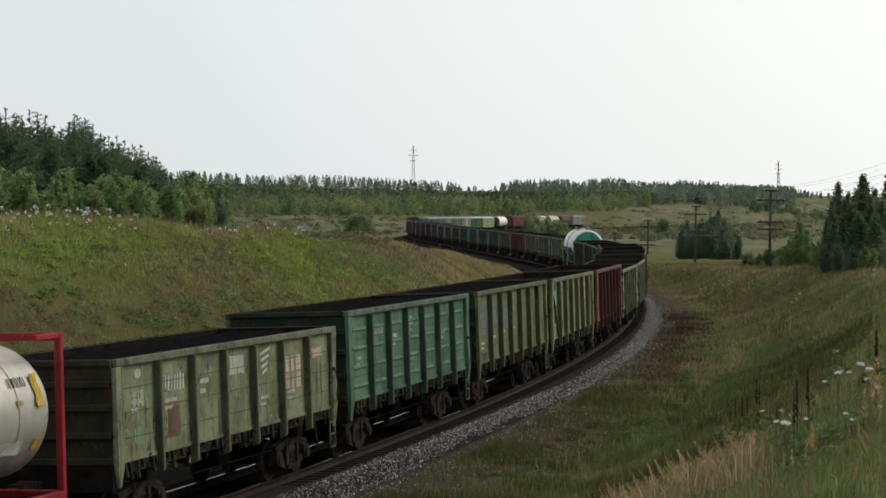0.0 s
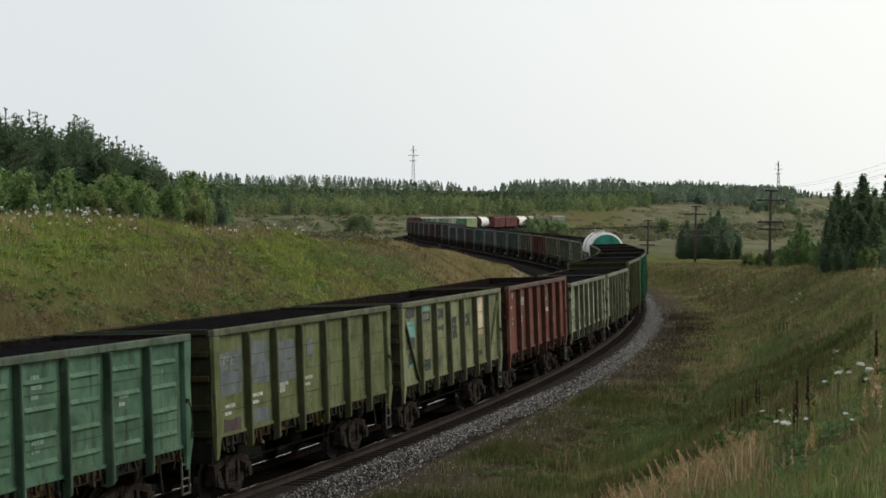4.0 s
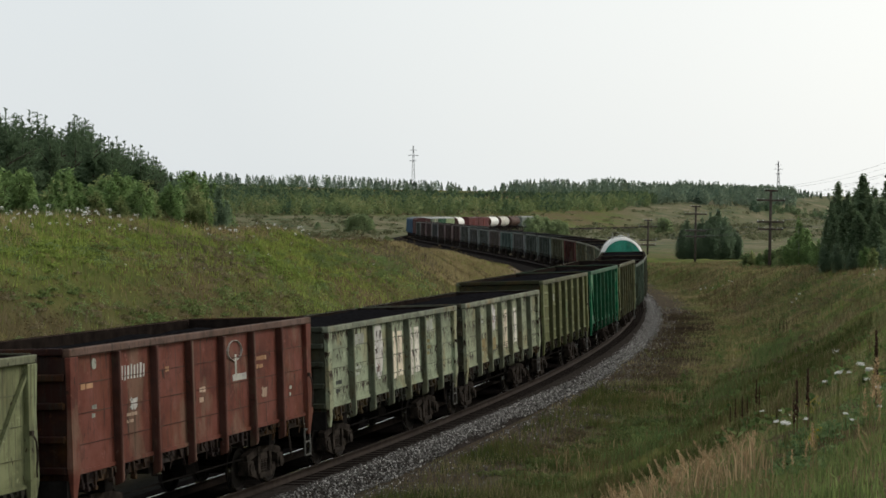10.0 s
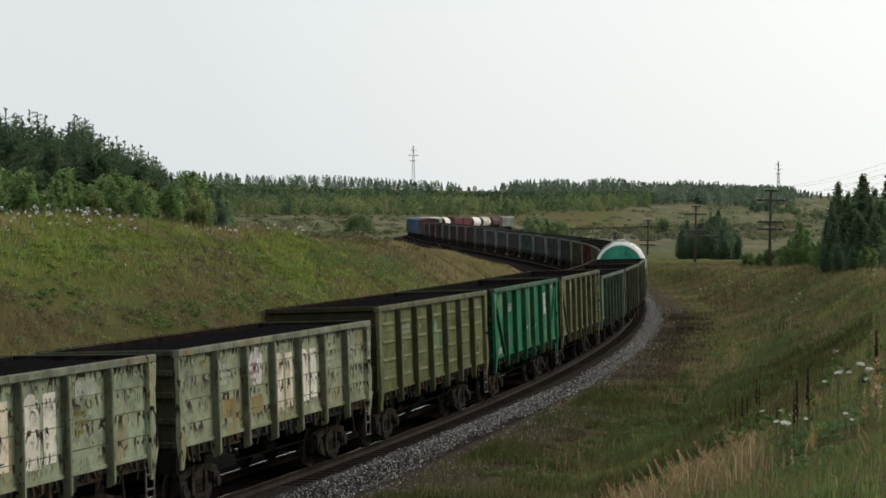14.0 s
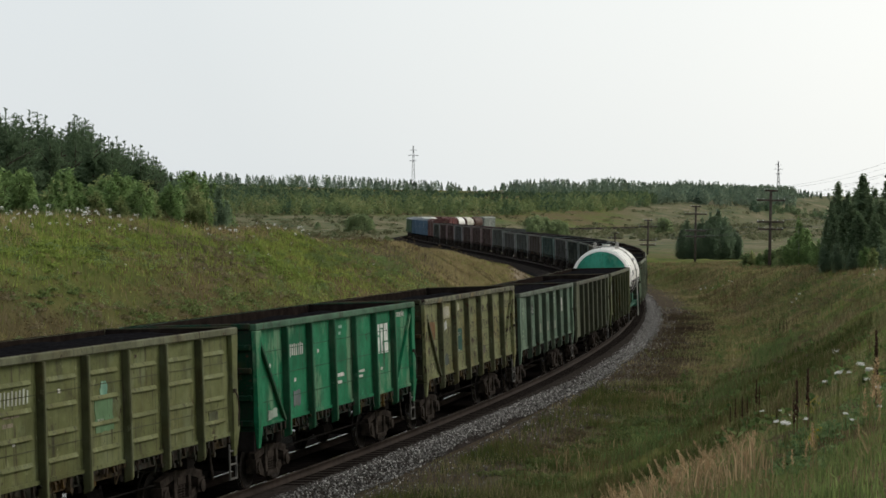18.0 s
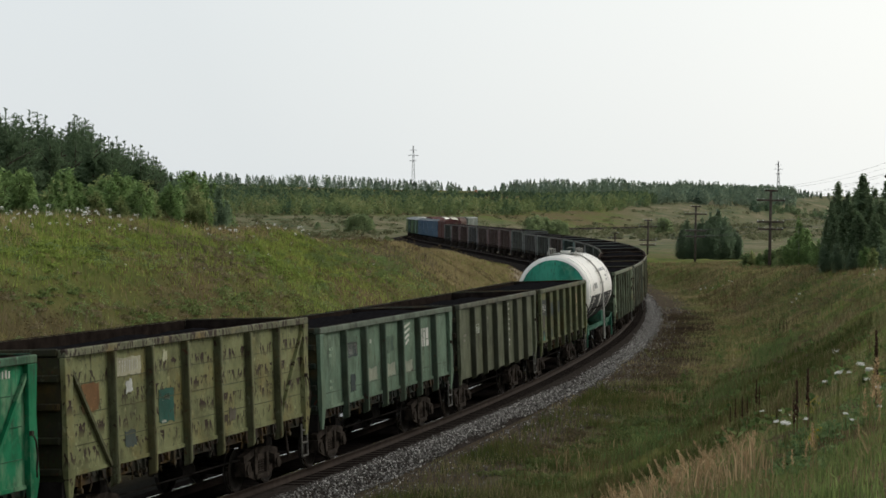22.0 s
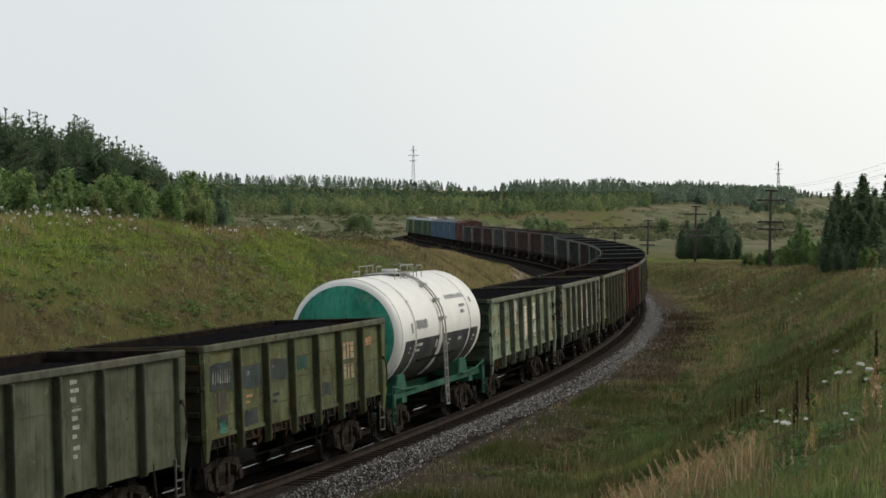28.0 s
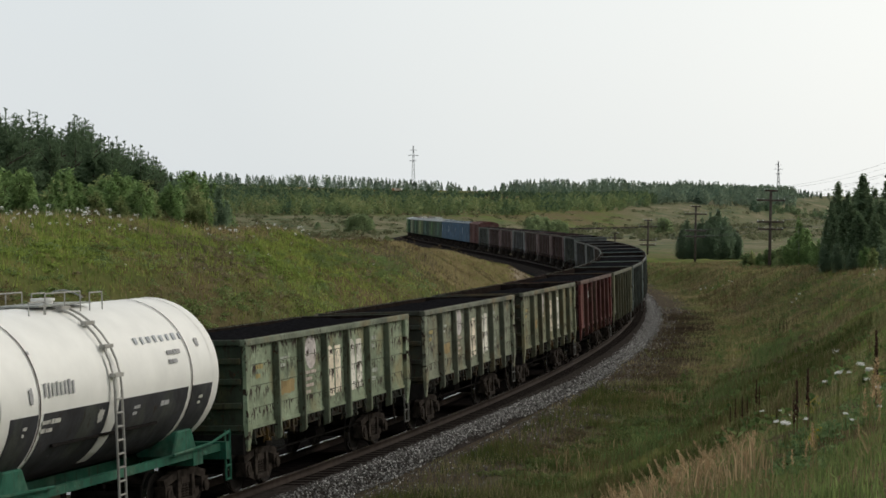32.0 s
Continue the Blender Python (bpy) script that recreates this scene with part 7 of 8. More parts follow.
herb_clumps("bank_herb_mounds", 201, M_BANKHERB, "dark green leafy herbs in mounds on the bank",
            [(80, 82, -11.6, 9, 1.0, 0.38), (46, 76, -12.6, 4, 0.6, 0.34), (56, 50, -10.7, 8, 0.5, 0.34), (24, 38, -12.4, 4, 0.6, 0.30), (16, 47, -14.0, 3, 0.4, 0.26), (12, 90, -11.4, 5, 0.5, 0.34)])
herb_clumps("bank_dry_herbs", 202, M_BANKDRY, "brown seeding herbs in mounds on the bank",
            [(90, 58, -12.9, 6, 1.5, 0.26), (36, 42, -11.4, 8, 0.9, 0.26), (40, 68, -15.0, 7, 0.6, 0.24), (36, 96, -12.3, 12, 1.0, 0.30)], 0.042)
herb_clumps("bank_light_herbs", 203, M_HERBLIGHT, "bright green leafy herbs on the bank",
            [(60, 68, -12.6, 5, 1.5, 0.24), (70, 43, -14.4, 8, 0.9, 0.22), (30, 54, -14.8, 6, 0.6, 0.22)], 0.045)
herb_clumps("slope_foot_herbs", 204, M_HERB, "dark bushy weeds along the foot of the outer slope",
            [(56, 31, 5.3, 4, 0.6, 0.26), (60, 42, 5.9, 7, 0.6, 0.28), (50, 58, 6.1, 9, 0.6, 0.28), (36, 84, 6.2, 14, 0.7, 0.30), (44, 52, 8.5, 6, 0.7, 0.26), (40, 72, 10.5, 14, 1.6, 0.26), (36, 104, 10.0, 16, 1.6, 0.30), (30, 90, 13.0, 14, 0.8, 0.28), (14, 84, 9.2, 8, 0.15, 0.26), (16, 106, 11.2, 10, 0.15, 0.28)])
herb_clumps("slope_dry_herbs", 205, M_HERBDRY, "brown dry weeds on the outer slope",
            [(50, 66, 4.4, 14, 0.6, 0.20), (40, 46, 7.0, 8, 1.0, 0.24), (40, 62, 9.5, 9, 1.4, 0.24), (50, 100, 12.0, 16, 2.0, 0.28), (30, 36, 4.6, 5, 0.5, 0.18)], 0.042)

M_HERBNEAR = leafy("herb_leaves_near", (0.058, 0.098, 0.042), (0.092, 0.146, 0.060), (0.150, 0.205, 0.088))
herb_clumps("near_bank_herbs", 206, M_HERBNEAR, "dark green leafy herbs among near grass",
            [(110, -3.5, 16.6, 4, 0.5, 0.10), (60, 3, 16.2, 4, 0.5, 0.12), (50, -6.5, 16.4, 2, 0.35, 0.08)], 0.020, 44)
herb_clumps("near_dry_herbs", 207, M_HERBDRY, "brown seeding weeds among near grass",
            [(40, -2, 16.0, 3, 0.3, 0.10), (40, 5, 15.4, 4, 0.5, 0.13)], 0.016, 44)


M_PINE = leafy("pine_needles", (0.070, 0.106, 0.060), (0.090, 0.134, 0.073), (0.112, 0.158, 0.088))
M_BIRCHLEAF = leafy("birch_leaves", (0.110, 0.178, 0.066), (0.154, 0.234, 0.086), (0.212, 0.290, 0.116))
M_WILLOW = leafy("willow_leaves", (0.086, 0.129, 0.055), (0.138, 0.196, 0.081), (0.207, 0.255, 0.115))
# alder and valley bush leaves carry some distance haze in their colour
M_DARKLEAF = leafy("alder_leaves", (0.105, 0.155, 0.098), (0.132, 0.186, 0.112), (0.160, 0.212, 0.128))
M_VALLEYLEAF = leafy("valley_bush_leaves", (0.120, 0.170, 0.085), (0.170, 0.226, 0.110), (0.225, 0.270, 0.135))
M_ASPEN = leafy("aspen_leaves", (0.090, 0.132, 0.075), (0.118, 0.168, 0.090), (0.150, 0.200, 0.108))
M_YELLOWLEAF = leafy("yellowing_leaves", (0.142, 0.186, 0.076), (0.200, 0.240, 0.098), (0.272, 0.296, 0.132))

TREE = {}
for kind_, h_, rad_, n_, mat_, bark_, lab_ in (("pine", 10.0, 3.4, 22000, M_PINE, M_BARK, "dark green pine tree with ragged boughs"),
                                               ("birch", 6.0, 1.25, 8000, M_BIRCHLEAF, M_BIRCH, "young birch tree in green leaf"), ("willow", 4.0, 2.2, 4200, M_WILLOW, M_BARK, "rounded green willow bush"),
                                               ("valley_bush", 4.0, 2.3, 3600, M_VALLEYLEAF, M_BARK, "rounded green bush greyed for haze"), ("alder", 7.0, 2.0, 14000, M_DARKLEAF, M_BARK, "dense dark green alder tree"), ("aspen", 6.0, 1.3, 13000, M_ASPEN, M_BARK, "tall dark green aspen tree"),
                                               ("sallow", 5.0, 1.7, 9000, M_BIRCHLEAF, M_BARK, "loose green sallow shrub"), ("yellow_sallow", 5.0, 1.5, 7000, M_YELLOWLEAF, M_BARK, "yellowing green sallow shrub")):
    TREE[kind_] = []
    for k_ in range(3):
        rng_ = np.random.default_rng(100 + 10 * len(TREE) + k_)
        if kind_ in ("alder", "aspen", "birch", "sallow", "yellow_sallow"):
            p_ = column_crown(h_, rad_, n_, rng_, {"alder": 6, "aspen": 4, "birch": 3, "sallow": 8, "yellow_sallow": 7}[kind_], {"alder": 0.5, "aspen": 0.62, "birch": 0.6, "sallow": 0.46, "yellow_sallow": 0.42}[kind_], kind_ == "yellow_sallow")
        elif kind_ == "pine":
            p_ = conifer_crown(h_, rad_, n_, rng_, 0.06, 0.55, 0.70)
        else:
            p_ = broadleaf_crown(h_, rad_, n_, rng_, 0.04)
        p_, z_, w_ = p_ if isinstance(p_, tuple) else (p_, 1.0, None)
        TREE[kind_].append((h_, me_trunk(h_, 0.12 if kind_ != "pine" else 0.16, bark_, 9, k_, rad_), mesh_leaves("crown", p_, {"pine": 0.17, "birch": 0.09, "alder": 0.10, "aspen": 0.085, "sallow": 0.09, "yellow_sallow": 0.09}.get(kind_, 0.14) * z_, mat_, rng_, slim=0.3 if kind_ == "pine" else 0.5, along=w_), lab_))


BUSHES = ("willow", "valley_bush", "sallow", "yellow_sallow")


def tree(kind, x, y, top=None, height=None, wide=1.0, group="", where=""):
    h, trunk, crown, lab = rp.choice(TREE[kind])
    z = float(ground_height(np.array([x]), np.array([y]), False)[0])
    k = (height if height else max(1.5, top - z)) / h
    ob = put(("bush" if kind in BUSHES else kind + "_tree"), trunk, m=Matrix.LocRotScale((x, y, z - 0.1), Euler((0, 0, rp.uniform(0, 6.28))), (k * wide, k * wide, k)))
    tagged(ob, lab + where, "bush" if kind in BUSHES else "tree", group)
    put("crown", crown, ob)


def skyline(px, pts):
    return float(np.interp(px, [p[0] for p in pts], [p[1] for p in pts]))


# dark pines on the hill, their tops falling to the right
PINE_TOP = [(-60, 186), (0, 188), (30, 196), (75, 198), (100, 222), (133, 200), (165, 222), (205, 244), (240, 250), (285, 278)]
for k_ in range(140):
    px_ = (rp.uniform(-60, 285) if k_ % 3 else rp.uniform(120, 285)) if k_ > 24 else -60 + 14 * k_
    d_ = rp.uniform(140, 190)
    x_, y_ = lens_place(px_, 0, d_)
    top_ = 6 + (390 - skyline(px_, PINE_TOP) - (rp.uniform(0, 60) if k_ > 24 else rp.uniform(-8, 8))) / 3915 * d_
    tree("pine", x_, y_, top=top_, wide=rp.uniform(0.8, 1.1), group="pines on the hill", where=" on the hill")
# birches and bushes behind the crest
BIRCH_TOP = [(-60, 300), (0, 298), (60, 305), (110, 300), (160, 320), (215, 300), (280, 322), (330, 318), (352, 330), (372, 352), (398, 372)]
for k_ in range(120):
    px_ = rp.uniform(-50, 372)
    d_ = rp.uniform(98, 132)
    x_, y_ = lens_place(px_, 0, d_)
    top_ = 6 + (390 - skyline(px_, BIRCH_TOP) - rp.uniform(-8, 55)) / 3915 * d_
    tree(rp.choice(("birch", "sallow", "sallow", "sallow", "yellow_sallow")), x_, y_, top=top_, wide=rp.uniform(0.9, 1.35), group="shrubs behind the bank", where=" behind the grassy bank")
for px_, top_, d_, w_ in ((384, 346, 114, 0.85), (392, 358, 112, 0.8), (376, 362, 110, 0.8)):
    tree("alder", *lens_place(px_, 0, d_), top=6 + (390 - top_) / 3915 * d_, wide=w_, group="shrubs behind the bank", where=" behind the grassy bank")
for k_ in range(44):
    px_, d_ = rp.uniform(262, 400), rp.uniform(150, 195)
    x_, y_ = lens_place(px_, 0, d_)
    tree(rp.choice(("birch", "sallow", "alder")), x_, y_, top=6 + (390 - skyline(px_, [(262, 296), (300, 302), (350, 304), (372, 318), (400, 344)]) - rp.uniform(0, 44)) / 3915 * d_, wide=rp.uniform(0.7, 1.0), group="young trees past the bank", where=" past the grassy bank")
for px_ in (300, 318, 335, 350, 362):
    tree("yellow_sallow", *lens_place(px_, 0, 104), top=6 - 0.12 * rp.random(), wide=1.2, group="shrubs behind the bank", where=" behind the grassy bank")
# bushes in the valley
for px_, d_, h_, w_ in ((635, 692, 5.3, 1.2), (626, 690, 4.8, 1.1), (645, 695, 4.9, 1.1), (616, 690, 3.8, 1.0), (653, 700, 3.8, 1.0), (683, 400, 2.0, 1.0), (690, 402, 1.6, 0.9), (562, 720, 2.0, 1.2), (935, 600, 4.6, 1.0), (950, 604, 5.0, 1.0), (966, 608, 4.8, 1.1), (985, 610, 4.0, 1.0), (998, 612, 3.4, 0.9), (942, 596, 3.6, 1.0), (1175, 640, 4.2, 1.3), (1170, 642, 3.4, 1.2)):
    x_, y_ = lens_place(px_, 0, d_)
    tree("valley_bush", x_, y_, height=h_, wide=w_, group="bushes in the valley", where=" in the valley meadow")
# clump of trees by the telegraph line
for px_, top_, d_, w_ in ((1208, 396, 292, 1.0), (1216, 386, 294, 1.0), (1222, 402, 290, 0.8), (1244, 384, 296, 0.9), (1256, 374, 295, 1.0), (1270, 370, 297, 1.2), (1282, 384, 293, 1.15), (1294, 398, 295, 0.9), (1306, 410, 292, 0.85), (1262, 402, 288, 1.1), (1236, 412, 289, 1.0), (1288, 420, 288, 1.0), (1231, 392, 299, 1.15), (1250, 390, 291, 1.2), (1300, 403, 298, 1.1), (1276, 396, 289, 1.2)):
    x_, y_ = lens_place(px_, 0, d_)
    tree("alder", x_, y_, top=6 + (390 - top_) / 3915 * d_, wide=w_, group="trees by the telegraph line", where=" by the telegraph poles")
# spruces on the outer bank
for px_, top_, d_, w_ in ((1569, 318, 150, 1.0), (1550, 330, 152, 1.0), (1529, 308, 148, 1.05), (1514, 334, 150, 0.95), (1499, 338, 154, 0.9), (1484, 322, 156, 0.95), (1473, 352, 152, 0.95), (1540, 345, 144, 1.1), (1505, 358, 146, 1.15), (1477, 378, 148, 1.1), (1560, 350, 143, 1.0), (1592, 310, 150, 1.0), (1462, 386, 150, 1.0), (1520, 372, 142, 1.15), (1552, 376, 140, 1.15)):
    x_, y_ = lens_place(px_, 0, d_)
    tree("aspen", x_, y_, top=6 + (390 - top_) / 3915 * d_, wide=w_ * rp.uniform(0.9, 1.1), group="aspens on the outer bank", where=" on the outer bank")
for px_, top_, d_, kind_ in ((1414, 380, 185, "birch"), (1422, 400, 186, "sallow"), (1404, 416, 188, "sallow"), (1436, 424, 184, "sallow"), (1384, 432, 212, "yellow_sallow"), (1345, 444, 216, "sallow"), (1331, 440, 218, "yellow_sallow"), (1366, 440, 214, "willow"), (1392, 434, 210, "willow"), (1450, 420, 160, "sallow"), (1320, 447, 220, "willow"), (1400, 438, 206, "yellow_sallow"),
                            (1462, 430, 142, "alder"), (1484, 424, 140, "alder"), (1508, 428, 139, "alder"), (1532, 432, 138, "sallow"), (1556, 428, 137, "alder"), (1545, 438, 134, "yellow_sallow")):
    x_, y_ = lens_place(px_, 0, d_)
    tree(kind_, x_, y_, top=6 + (390 - top_) / 3915 * d_, wide=0.9 if kind_ == "birch" else 1.2, group="saplings on the outer bank", where=" on the outer bank")


# far woods: joined, past counting
def woods(name, xs, ys, hs, rads, per, mat, seed, label, leaf=0.5, conic=0.5):
    rng = np.random.default_rng(seed)
    z = ground_height(xs, ys)
    n = len(xs)
    t = rng.random((n, per))
    con = (rng.random(n) < conic)[:, None]
    r = np.where(con, (1 - t) ** 0.9, np.sqrt(np.clip(1 - (2 * t - 0.9) ** 2, 0.02, 1))) * rads[:, None] * rng.uniform(0.6, 1.1, (n, per))
    a = rng.uniform(0, 6.283, (n, per))
    p = np.stack([xs[:, None] + r * np.cos(a), ys[:, None] + r * np.sin(a), z[:, None] + hs[:, None] * (0.05 + 0.95 * t)], -1).reshape(-1, 3)
    tagged(put(name, mesh_leaves(name, p, leaf, mat, rng, centre=np.repeat(np.stack([xs, ys, z + hs * 0.3], 1), per, 0), rough=0.06, up=1.1)), label, "woods", kind="stuff")


# distance haze is put into these colours: paler, bluer greens
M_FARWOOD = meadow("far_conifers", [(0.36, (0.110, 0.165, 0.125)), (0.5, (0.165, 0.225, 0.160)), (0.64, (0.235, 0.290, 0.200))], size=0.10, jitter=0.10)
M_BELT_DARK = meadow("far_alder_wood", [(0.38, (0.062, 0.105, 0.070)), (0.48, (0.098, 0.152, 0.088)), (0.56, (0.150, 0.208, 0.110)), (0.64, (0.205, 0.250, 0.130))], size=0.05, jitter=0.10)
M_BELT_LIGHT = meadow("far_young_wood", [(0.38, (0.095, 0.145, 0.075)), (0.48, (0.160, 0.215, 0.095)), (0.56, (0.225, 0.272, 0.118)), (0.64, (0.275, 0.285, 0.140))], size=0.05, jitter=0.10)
rw = np.random.default_rng(17)
RIDGE = ([250, 380, 460, 560, 700, 740, 800, 835, 880, 905, 960, 1040, 1080, 1110, 1150, 1230, 1300, 1400, 1460], [302, 305, 311, 309, 316, 318, 320, 328, 326, 318, 315, 316, 310, 315, 320, 315, 323, 332, 338])


def ridge_trees(name, px, d, low, high, label, mat, seed, per, drop):
    x = (px - 784) / 3915 * d
    top = 6.008 + (390.4 - np.interp(px, *RIDGE) - drop) / 3915 * d
    h = top - ground_height(x, d)
    q = (h > low) & (h < high)
    h = h[q]
    woods(name, x[q], d[q], h, h * rw.uniform(0.20, 0.34, len(h)), per, mat, seed, label, 0.5, 0.8)


n_ = 620
px_ = rw.uniform(180, 1470, n_)
px_ = px_[(np.abs(px_ - 860) > 26) | (rw.random(n_) < 0.12)]
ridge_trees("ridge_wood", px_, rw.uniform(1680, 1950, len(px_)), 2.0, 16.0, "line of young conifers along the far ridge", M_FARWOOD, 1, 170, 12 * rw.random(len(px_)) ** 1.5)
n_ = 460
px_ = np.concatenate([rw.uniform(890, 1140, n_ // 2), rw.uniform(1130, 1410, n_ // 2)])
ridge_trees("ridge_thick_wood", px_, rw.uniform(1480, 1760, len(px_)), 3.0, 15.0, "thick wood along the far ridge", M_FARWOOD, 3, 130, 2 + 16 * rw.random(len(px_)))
n_ = 560
px_ = np.concatenate([rw.uniform(270, 700, n_ // 2), rw.uniform(900, 1420, n_ // 2)])
d_ = rw.uniform(1440, 1680, n_)
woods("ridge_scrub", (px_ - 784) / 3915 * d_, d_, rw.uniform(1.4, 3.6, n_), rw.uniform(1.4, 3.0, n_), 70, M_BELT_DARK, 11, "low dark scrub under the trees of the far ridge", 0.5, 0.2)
# a belt of young wood below the ridge, its lower edge lighter
n_ = 2000
px_ = rw.uniform(330, 1160, n_)
d_ = rw.uniform(0, 1, n_)
near_ = np.interp(px_, [330, 420, 600, 800, 900, 1000, 1100, 1160], [850, 855, 865, 890, 925, 990, 1050, 1130])
far_ = np.interp(px_, [330, 420, 600, 800, 900, 1160], [1470, 1480, 1480, 1460, 1500, 1500])
d_ = near_ + (far_ - near_) * d_
h_ = rw.uniform(3.2, 7.2, n_) * (1 + 0.25 * value_noise(px_, d_ / 6, 26.0, 12))
h_ *= np.interp(d_, [1150, 1450], [1.0, 0.45])
light_ = (d_ - near_) / (far_ - near_) + 0.16 * rw.normal(size=n_) < 0.34
for nm_, q_, m_, sd_, lab_ in (("young_wood", light_, M_BELT_LIGHT, 2, "light green young trees at the edge of the far wood"), ("alder_wood", ~light_, M_BELT_DARK, 6, "dark green young wood on the far slope")):
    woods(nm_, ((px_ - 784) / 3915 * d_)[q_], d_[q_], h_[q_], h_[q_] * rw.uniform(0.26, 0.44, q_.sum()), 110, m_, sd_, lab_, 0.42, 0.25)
# dark wood and a hedgerow down the slope beside the field
n_ = 760
px_ = rw.uniform(1150, 1405, n_)
d_ = np.interp(px_, [1150, 1170, 1240, 1300, 1405], [1180, 1165, 1170, 1195, 1290]) + 360 * rw.random(n_) ** 1.2
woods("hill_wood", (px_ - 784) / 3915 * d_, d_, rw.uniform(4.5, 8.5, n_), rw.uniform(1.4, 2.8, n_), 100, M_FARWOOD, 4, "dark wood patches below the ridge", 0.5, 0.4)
n_ = 60
px_ = rw.uniform(1330, 1458, n_)
d_ = np.interp(px_, [1330, 1458], [1215, 1290]) + 12 * rw.normal(size=n_)
woods("hedgerow", (px_ - 784) / 3915 * d_, d_, rw.uniform(2.0, 4.5, n_), rw.uniform(1.4, 2.4, n_), 90, M_BELT_DARK, 8, "dark hedgerow crossing the far field", 0.45, 0.2)
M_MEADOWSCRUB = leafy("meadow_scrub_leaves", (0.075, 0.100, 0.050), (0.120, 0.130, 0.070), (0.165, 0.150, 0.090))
n_ = 900
px_ = rw.uniform(380, 1440, n_)
d_ = rw.uniform(520, 1000, n_)
q_ = np.abs(track_frame((px_ - 784) / 3915 * d_, d_)[1]) > 14
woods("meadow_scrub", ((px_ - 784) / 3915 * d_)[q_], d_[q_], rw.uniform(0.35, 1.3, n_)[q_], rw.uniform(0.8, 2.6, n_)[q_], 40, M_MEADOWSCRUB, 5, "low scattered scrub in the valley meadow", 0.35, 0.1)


n_ = 420
px_ = rw.uniform(1120, 1450, n_)
d_ = rw.uniform(560, 1350, n_)
woods("hillside_scrub", (px_ - 784) / 3915 * d_, d_, rw.uniform(0.4, 1.8, n_), rw.uniform(1.2, 4.5, n_), 36, M_MEADOWSCRUB, 9, "low dull scrub scattered over the far hillside", 0.4, 0.1)


# leafy herbs in the grass of both banks
def herbs(name, n, s0, s1, d0, d1, mat, seed, label, size, leaf=0.06, per=40):
    rng = np.random.default_rng(seed)
    s, d, x, y = scatter_band(n, s0, s1, d0, d1, rng, 1.2)
    q = value_noise(x, y, 5.0, seed) + 0.4 * rng.normal(size=n) > 0.25
    q &= np.hypot(x, y) > 30
    x, y = x[q], y[q]
    woods(name, x, y, size * rng.uniform(0.4, 1.0, len(x)), size * rng.uniform(0.4, 0.9, len(x)), per, mat, seed, label, leaf, 0.2)


herbs("bank_herbs", 1200, 0, 92, -15, -5.5, M_WILLOW, 81, "dark leafy herbs scattered over the bank", 0.5, 0.035, 70)
herbs("slope_herbs", 1500, -5, 200, 5.5, 30, M_LUSH, 82, "leafy green herbs scattered over the outer slope", 0.5)
herbs("bank_brown_herbs", 1500, 0, 150, -17, -5.5, M_RUSSET, 83, "brown seeding herbs scattered over the bank", 0.6, 0.035, 60)

# ================= telegraph poles, pylons, wires =================
def telegraph_pole(px, d, top_py):
    x, y = lens_place(px, 0, d)
    z0 = float(ground_height(np.array([x]), np.array([y]), False)[0])
    top = 6.008 + (390.4 - top_py) / 3915 * d
    bm = bmesh.new()
    bar(bm, (0, 0, -0.4), (0, 0, top - z0), 0.15, 0.12, seg=10)
    ob = put("telegraph_pole", finish(bm, "pole", [M_POLE], True), m=pose(x, y, z0, 0, 0.8, 0))
    tagged(ob, "weathered wooden telegraph pole with four crossarms", "telegraph pole", "telegraph poles along the line")
    H = top - z0
    ends = []
    for dz, half in ((0.10, 0.6), (1.0, 1.32), (3.0, 1.25), (3.68, 1.15)):
        bm = bmesh.new()
        box(bm, 0, -0.14, H - dz, 2 * half, 0.13, 0.17)
        soft(bm, 0.012)
        arm = part("crossarm", bm, M_POLE, ob)
        for k in (-1.0, -0.55, 0.55, 1.0):
            bm = bmesh.new()
            bar(bm, (k * half * 0.96, -0.14, H - dz + 0.05), (k * half * 0.96, -0.14, H - dz + 0.2), 0.035, 0.02, seg=7)
            part("insulator", bm, M_PORCELAIN, arm, "white porcelain insulator")
            ends.append(Vector((x + k * half * 0.96, y - 0.14, top - dz + 0.2)))
    return ends


POLES = [telegraph_pole(1597, 147, 284), telegraph_pole(1362, 205, 334), telegraph_pole(1230, 264, 363), telegraph_pole(1146, 322, 388), telegraph_pole(1088, 395, 411)]


def wire(a, b2, sag, rad):
    n = 14
    p = [a.lerp(b2, k / n) - Vector((0, 0, sag * 4 * (k / n) * (1 - k / n))) for k in range(n + 1)]
    bm = bmesh.new()
    rings = [[bm.verts.new(q + Vector((rad * math.cos(a), 0, rad * math.sin(a)))) for a in (0.8, 2.4, 3.9, 5.5)] for q in p]
    for q, r in zip(rings, rings[1:]):
        for k in range(4):
            bm.faces.new((q[k], q[(k + 1) % 4], r[(k + 1) % 4], r[k]))
    return finish(bm, "wire", [M_WIRE])


for a_p, b_p in zip(POLES, POLES[1:]):
    for i_ in range(16):
        if i_ in (1, 2):
            continue
        ob = put("telegraph_wire", wire(a_p[i_], b_p[i_], 0.35, 0.007))
        tagged(ob, "thin sagging telegraph wire between two poles", "wire", "telegraph wires")


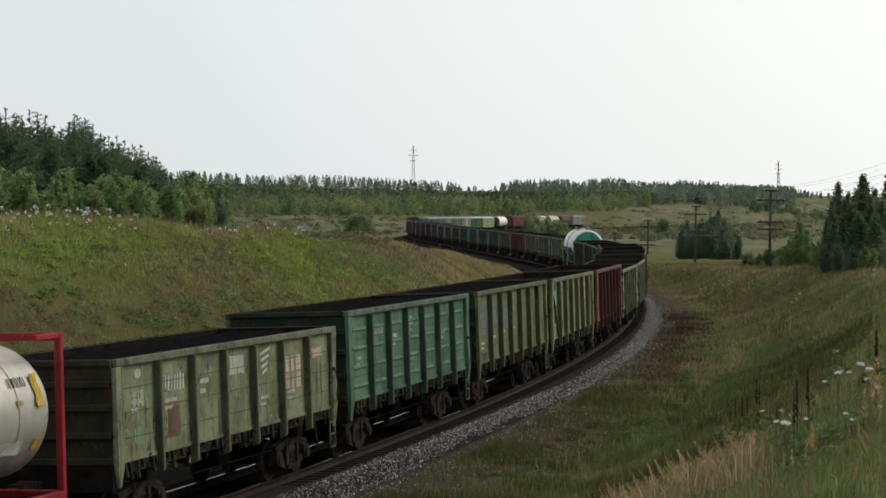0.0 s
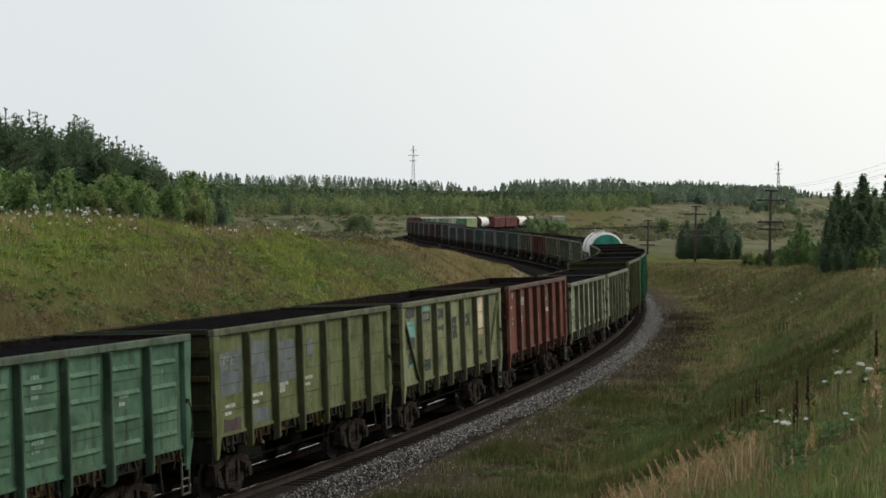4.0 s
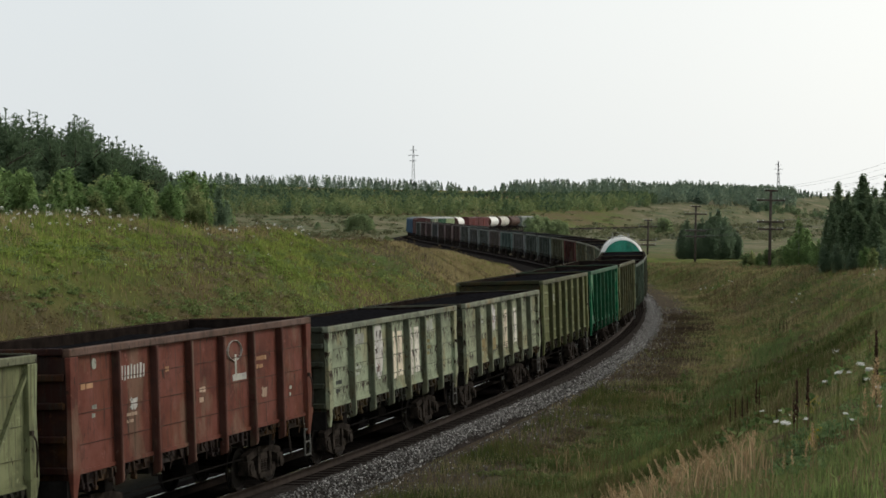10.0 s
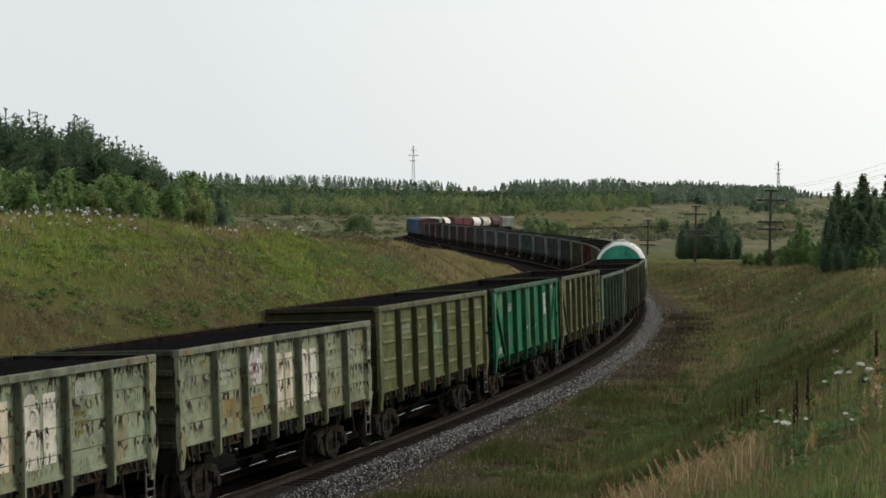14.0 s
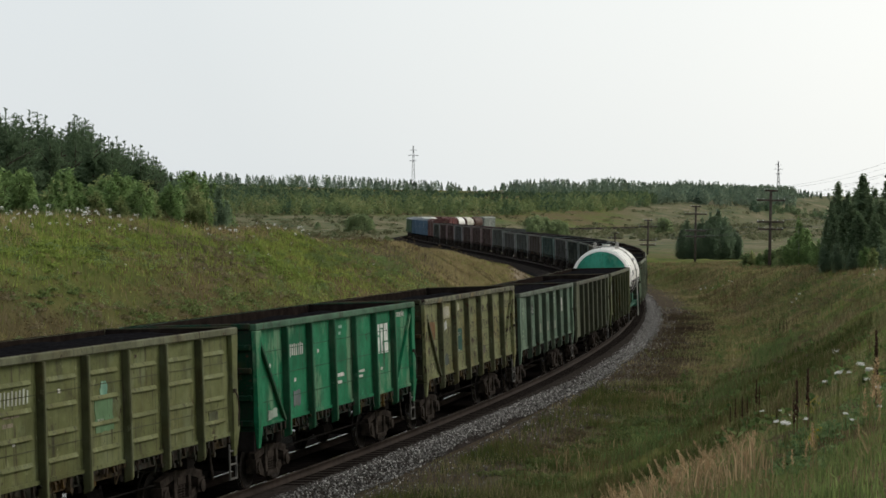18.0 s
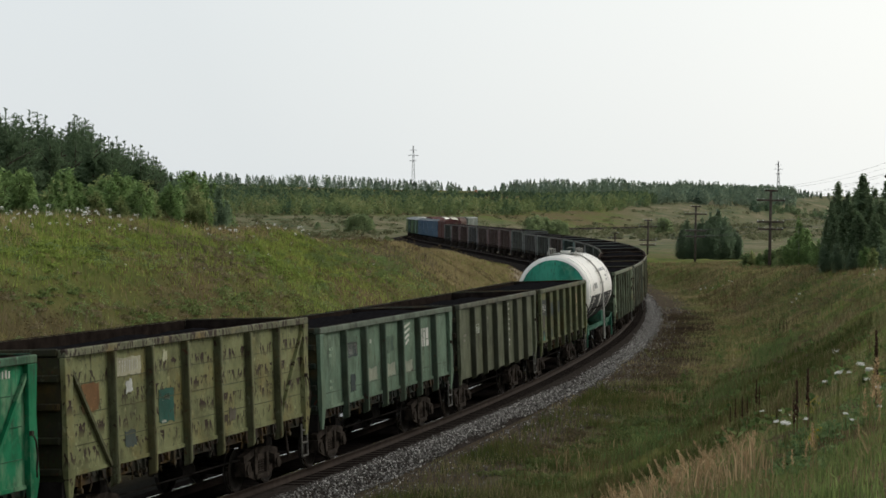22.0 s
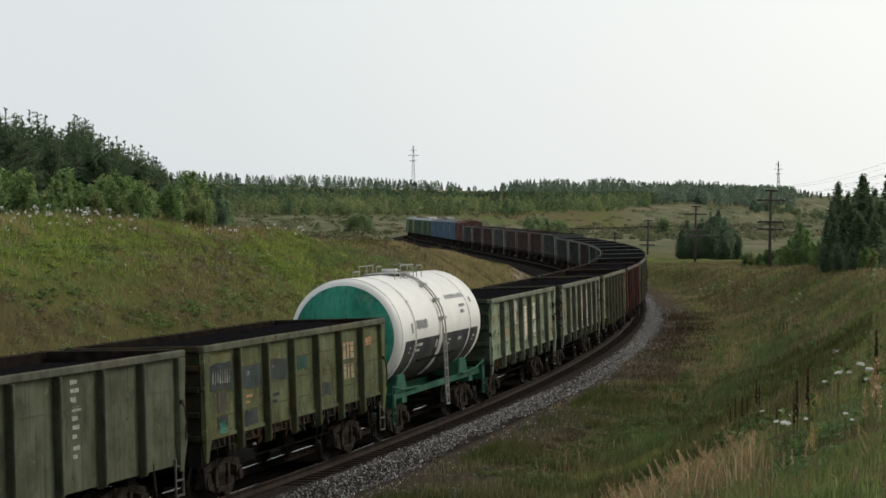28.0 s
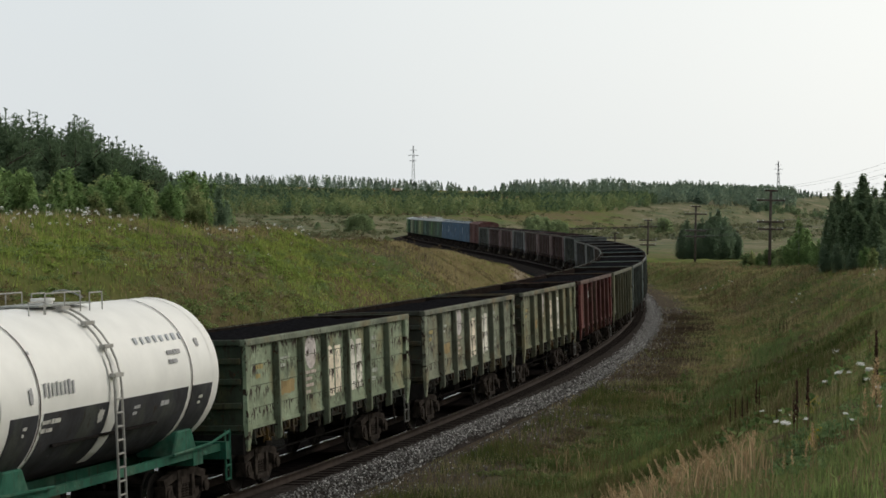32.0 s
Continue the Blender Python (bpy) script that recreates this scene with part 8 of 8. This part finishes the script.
def pylon(px, d, top_py, base_py):
    x, y = lens_place(px, 0, d)
    z0 = float(ground_height(np.array([x]), np.array([y]), False)[0])
    H = 6.008 + (390.4 - top_py) / 3915 * d - z0
    ob = put("power_pylon", None)
    ob.matrix_basis = pose(x, y, z0)
    tagged(ob, "grey lattice power pylon on the far ridge", "pylon", "power pylons")
    w = lambda t: 1.35 * (1 - t) ** 1.2 + 0.3
    bm = bmesh.new()
    for sx in (-1, 1):
        for sy in (-1, 1):
            for k in range(8):
                t0, t1 = k / 8, (k + 1) / 8
                bar(bm, (sx * w(t0), sy * w(t0), H * t0), (sx * w(t1), sy * w(t1), H * t1), 0.22)
    part("legs", bm, M_LATTICE, ob)
    bm = bmesh.new()
    for k in range(10):
        t0, t1 = k / 10, (k + 1) / 10
        for sy in (-1, 1):
            bar(bm, (-w(t0), sy * w(t0), H * t0), (w(t1), sy * w(t1), H * t1), 0.14)
            bar(bm, (w(t0), sy * w(t0), H * t0), (-w(t1), sy * w(t1), H * t1), 0.14)
    part("lattice", bm, M_LATTICE, ob)
    tips = []
    for t, half in ((0.66, 3.2), (0.78, 4.4), (0.90, 2.8)):
        bm = bmesh.new()
        for sx in (-1, 1):
            bar(bm, (0, 0, H * t + 0.5), (sx * half, 0, H * t), 0.18)
            bar(bm, (0, 0, H * t - 0.3), (sx * half, 0, H * t), 0.18)
            tips.append(Vector((x + sx * half, y, z0 + H * t - 1.2)))
        part("crossarm", bm, M_LATTICE, ob)
    return tips


pylon(731, 1760, 258, 335)
pylon(1377, 2050, 283, 335)

# ---- far sheds and a lorry on the dirt road below the ridge ----
M_SHED = plain("whitewashed_wall", (0.62, 0.62, 0.60), 0.9, vary=0.1)
M_ROOF = plain("grey_roof_sheet", (0.22, 0.21, 0.20), 0.8, vary=0.2)
for px_, d_, w_ in ((1163, 1330, 6.0), (1270, 1420, 5.0), (1330, 1450, 4.0)):
    x_, y_ = lens_place(px_, 0, d_)
    bm = bmesh.new()
    box(bm, 0, 0, 1.3, w_, 4.0, 3.0)
    shed = put("shed", finish(bm, "walls", [M_SHED]), m=pose(x_, y_, float(ground_height(np.array([x_]), np.array([y_]), False)[0]), 0, 0, 15))
    tagged(shed, "small whitewashed shed on the far slope", "shed", "sheds on the far slope")
    bm = bmesh.new()
    r0 = [bm.verts.new(v) for v in ((-w_ / 2 - 0.3, -2.4, 2.75), (w_ / 2 + 0.3, -2.4, 2.75), (w_ / 2 + 0.3, 0, 4.0), (-w_ / 2 - 0.3, 0, 4.0), (w_ / 2 + 0.3, 2.4, 2.75), (-w_ / 2 - 0.3, 2.4, 2.75))]
    bm.faces.new((r0[0], r0[1], r0[2], r0[3]))
    bm.faces.new((r0[3], r0[2], r0[4], r0[5]))
    bm.faces.new((r0[0], r0[3], r0[5]))
    bm.faces.new((r0[1], r0[4], r0[2]))
    part("roof", bm, M_ROOF, shed, "grey sheet roof")


def lorry():
    bm = bmesh.new()
    box(bm, 0, 0, 0.75, 7.0, 1.0, 0.3)
    ob = put("lorry", finish(bm, "chassis", [M_DARK]))
    tagged(ob, "tan dump lorry driving along a dirt road", "lorry")
    bm = bmesh.new()
    box(bm, -2.6, 0, 1.75, 1.7, 2.3, 1.9)
    soft(bm, 0.15, 2)
    part("cab", bm, plain("lorry_cab_orange", (0.45, 0.20, 0.09), 0.5), ob, "orange cab")
    bm = bmesh.new()
    vs = box(bm, 0.9, 0, 1.85, 4.9, 2.4, 1.7)
    for v in vs:
        if v.co.z < 1.5:
            v.co.y *= 0.8
    soft(bm, 0.08)
    part("dump_body", bm, plain("lorry_body_tan", (0.50, 0.42, 0.33), 0.7), ob, "tan dump body")
    for x in (-2.5, 1.2, 2.5):
        for y in (-1.0, 1.0):
            bm = bmesh.new()
            bar(bm, (x, y - 0.15, 0.5), (x, y + 0.15, 0.5), 0.5, seg=14)
            part("wheel", bm, M_DARK, ob)
    rows = []
    for t, px in ((0, 935), (8, 905), (11, 897), (14, 890), (18, 883), (20, 872), (22, 848), (24, 821), (26, 798), (28, 775), (30, 738), (32, 702)):
        x, y = lens_place(px, 0, 1640)
        rows.append((float(t), pose(x, y, float(ground_height(np.array([x]), np.array([y]))[0]))))
    TRUCK.append((ob, rows))


lorry()

# the things that move
motions()
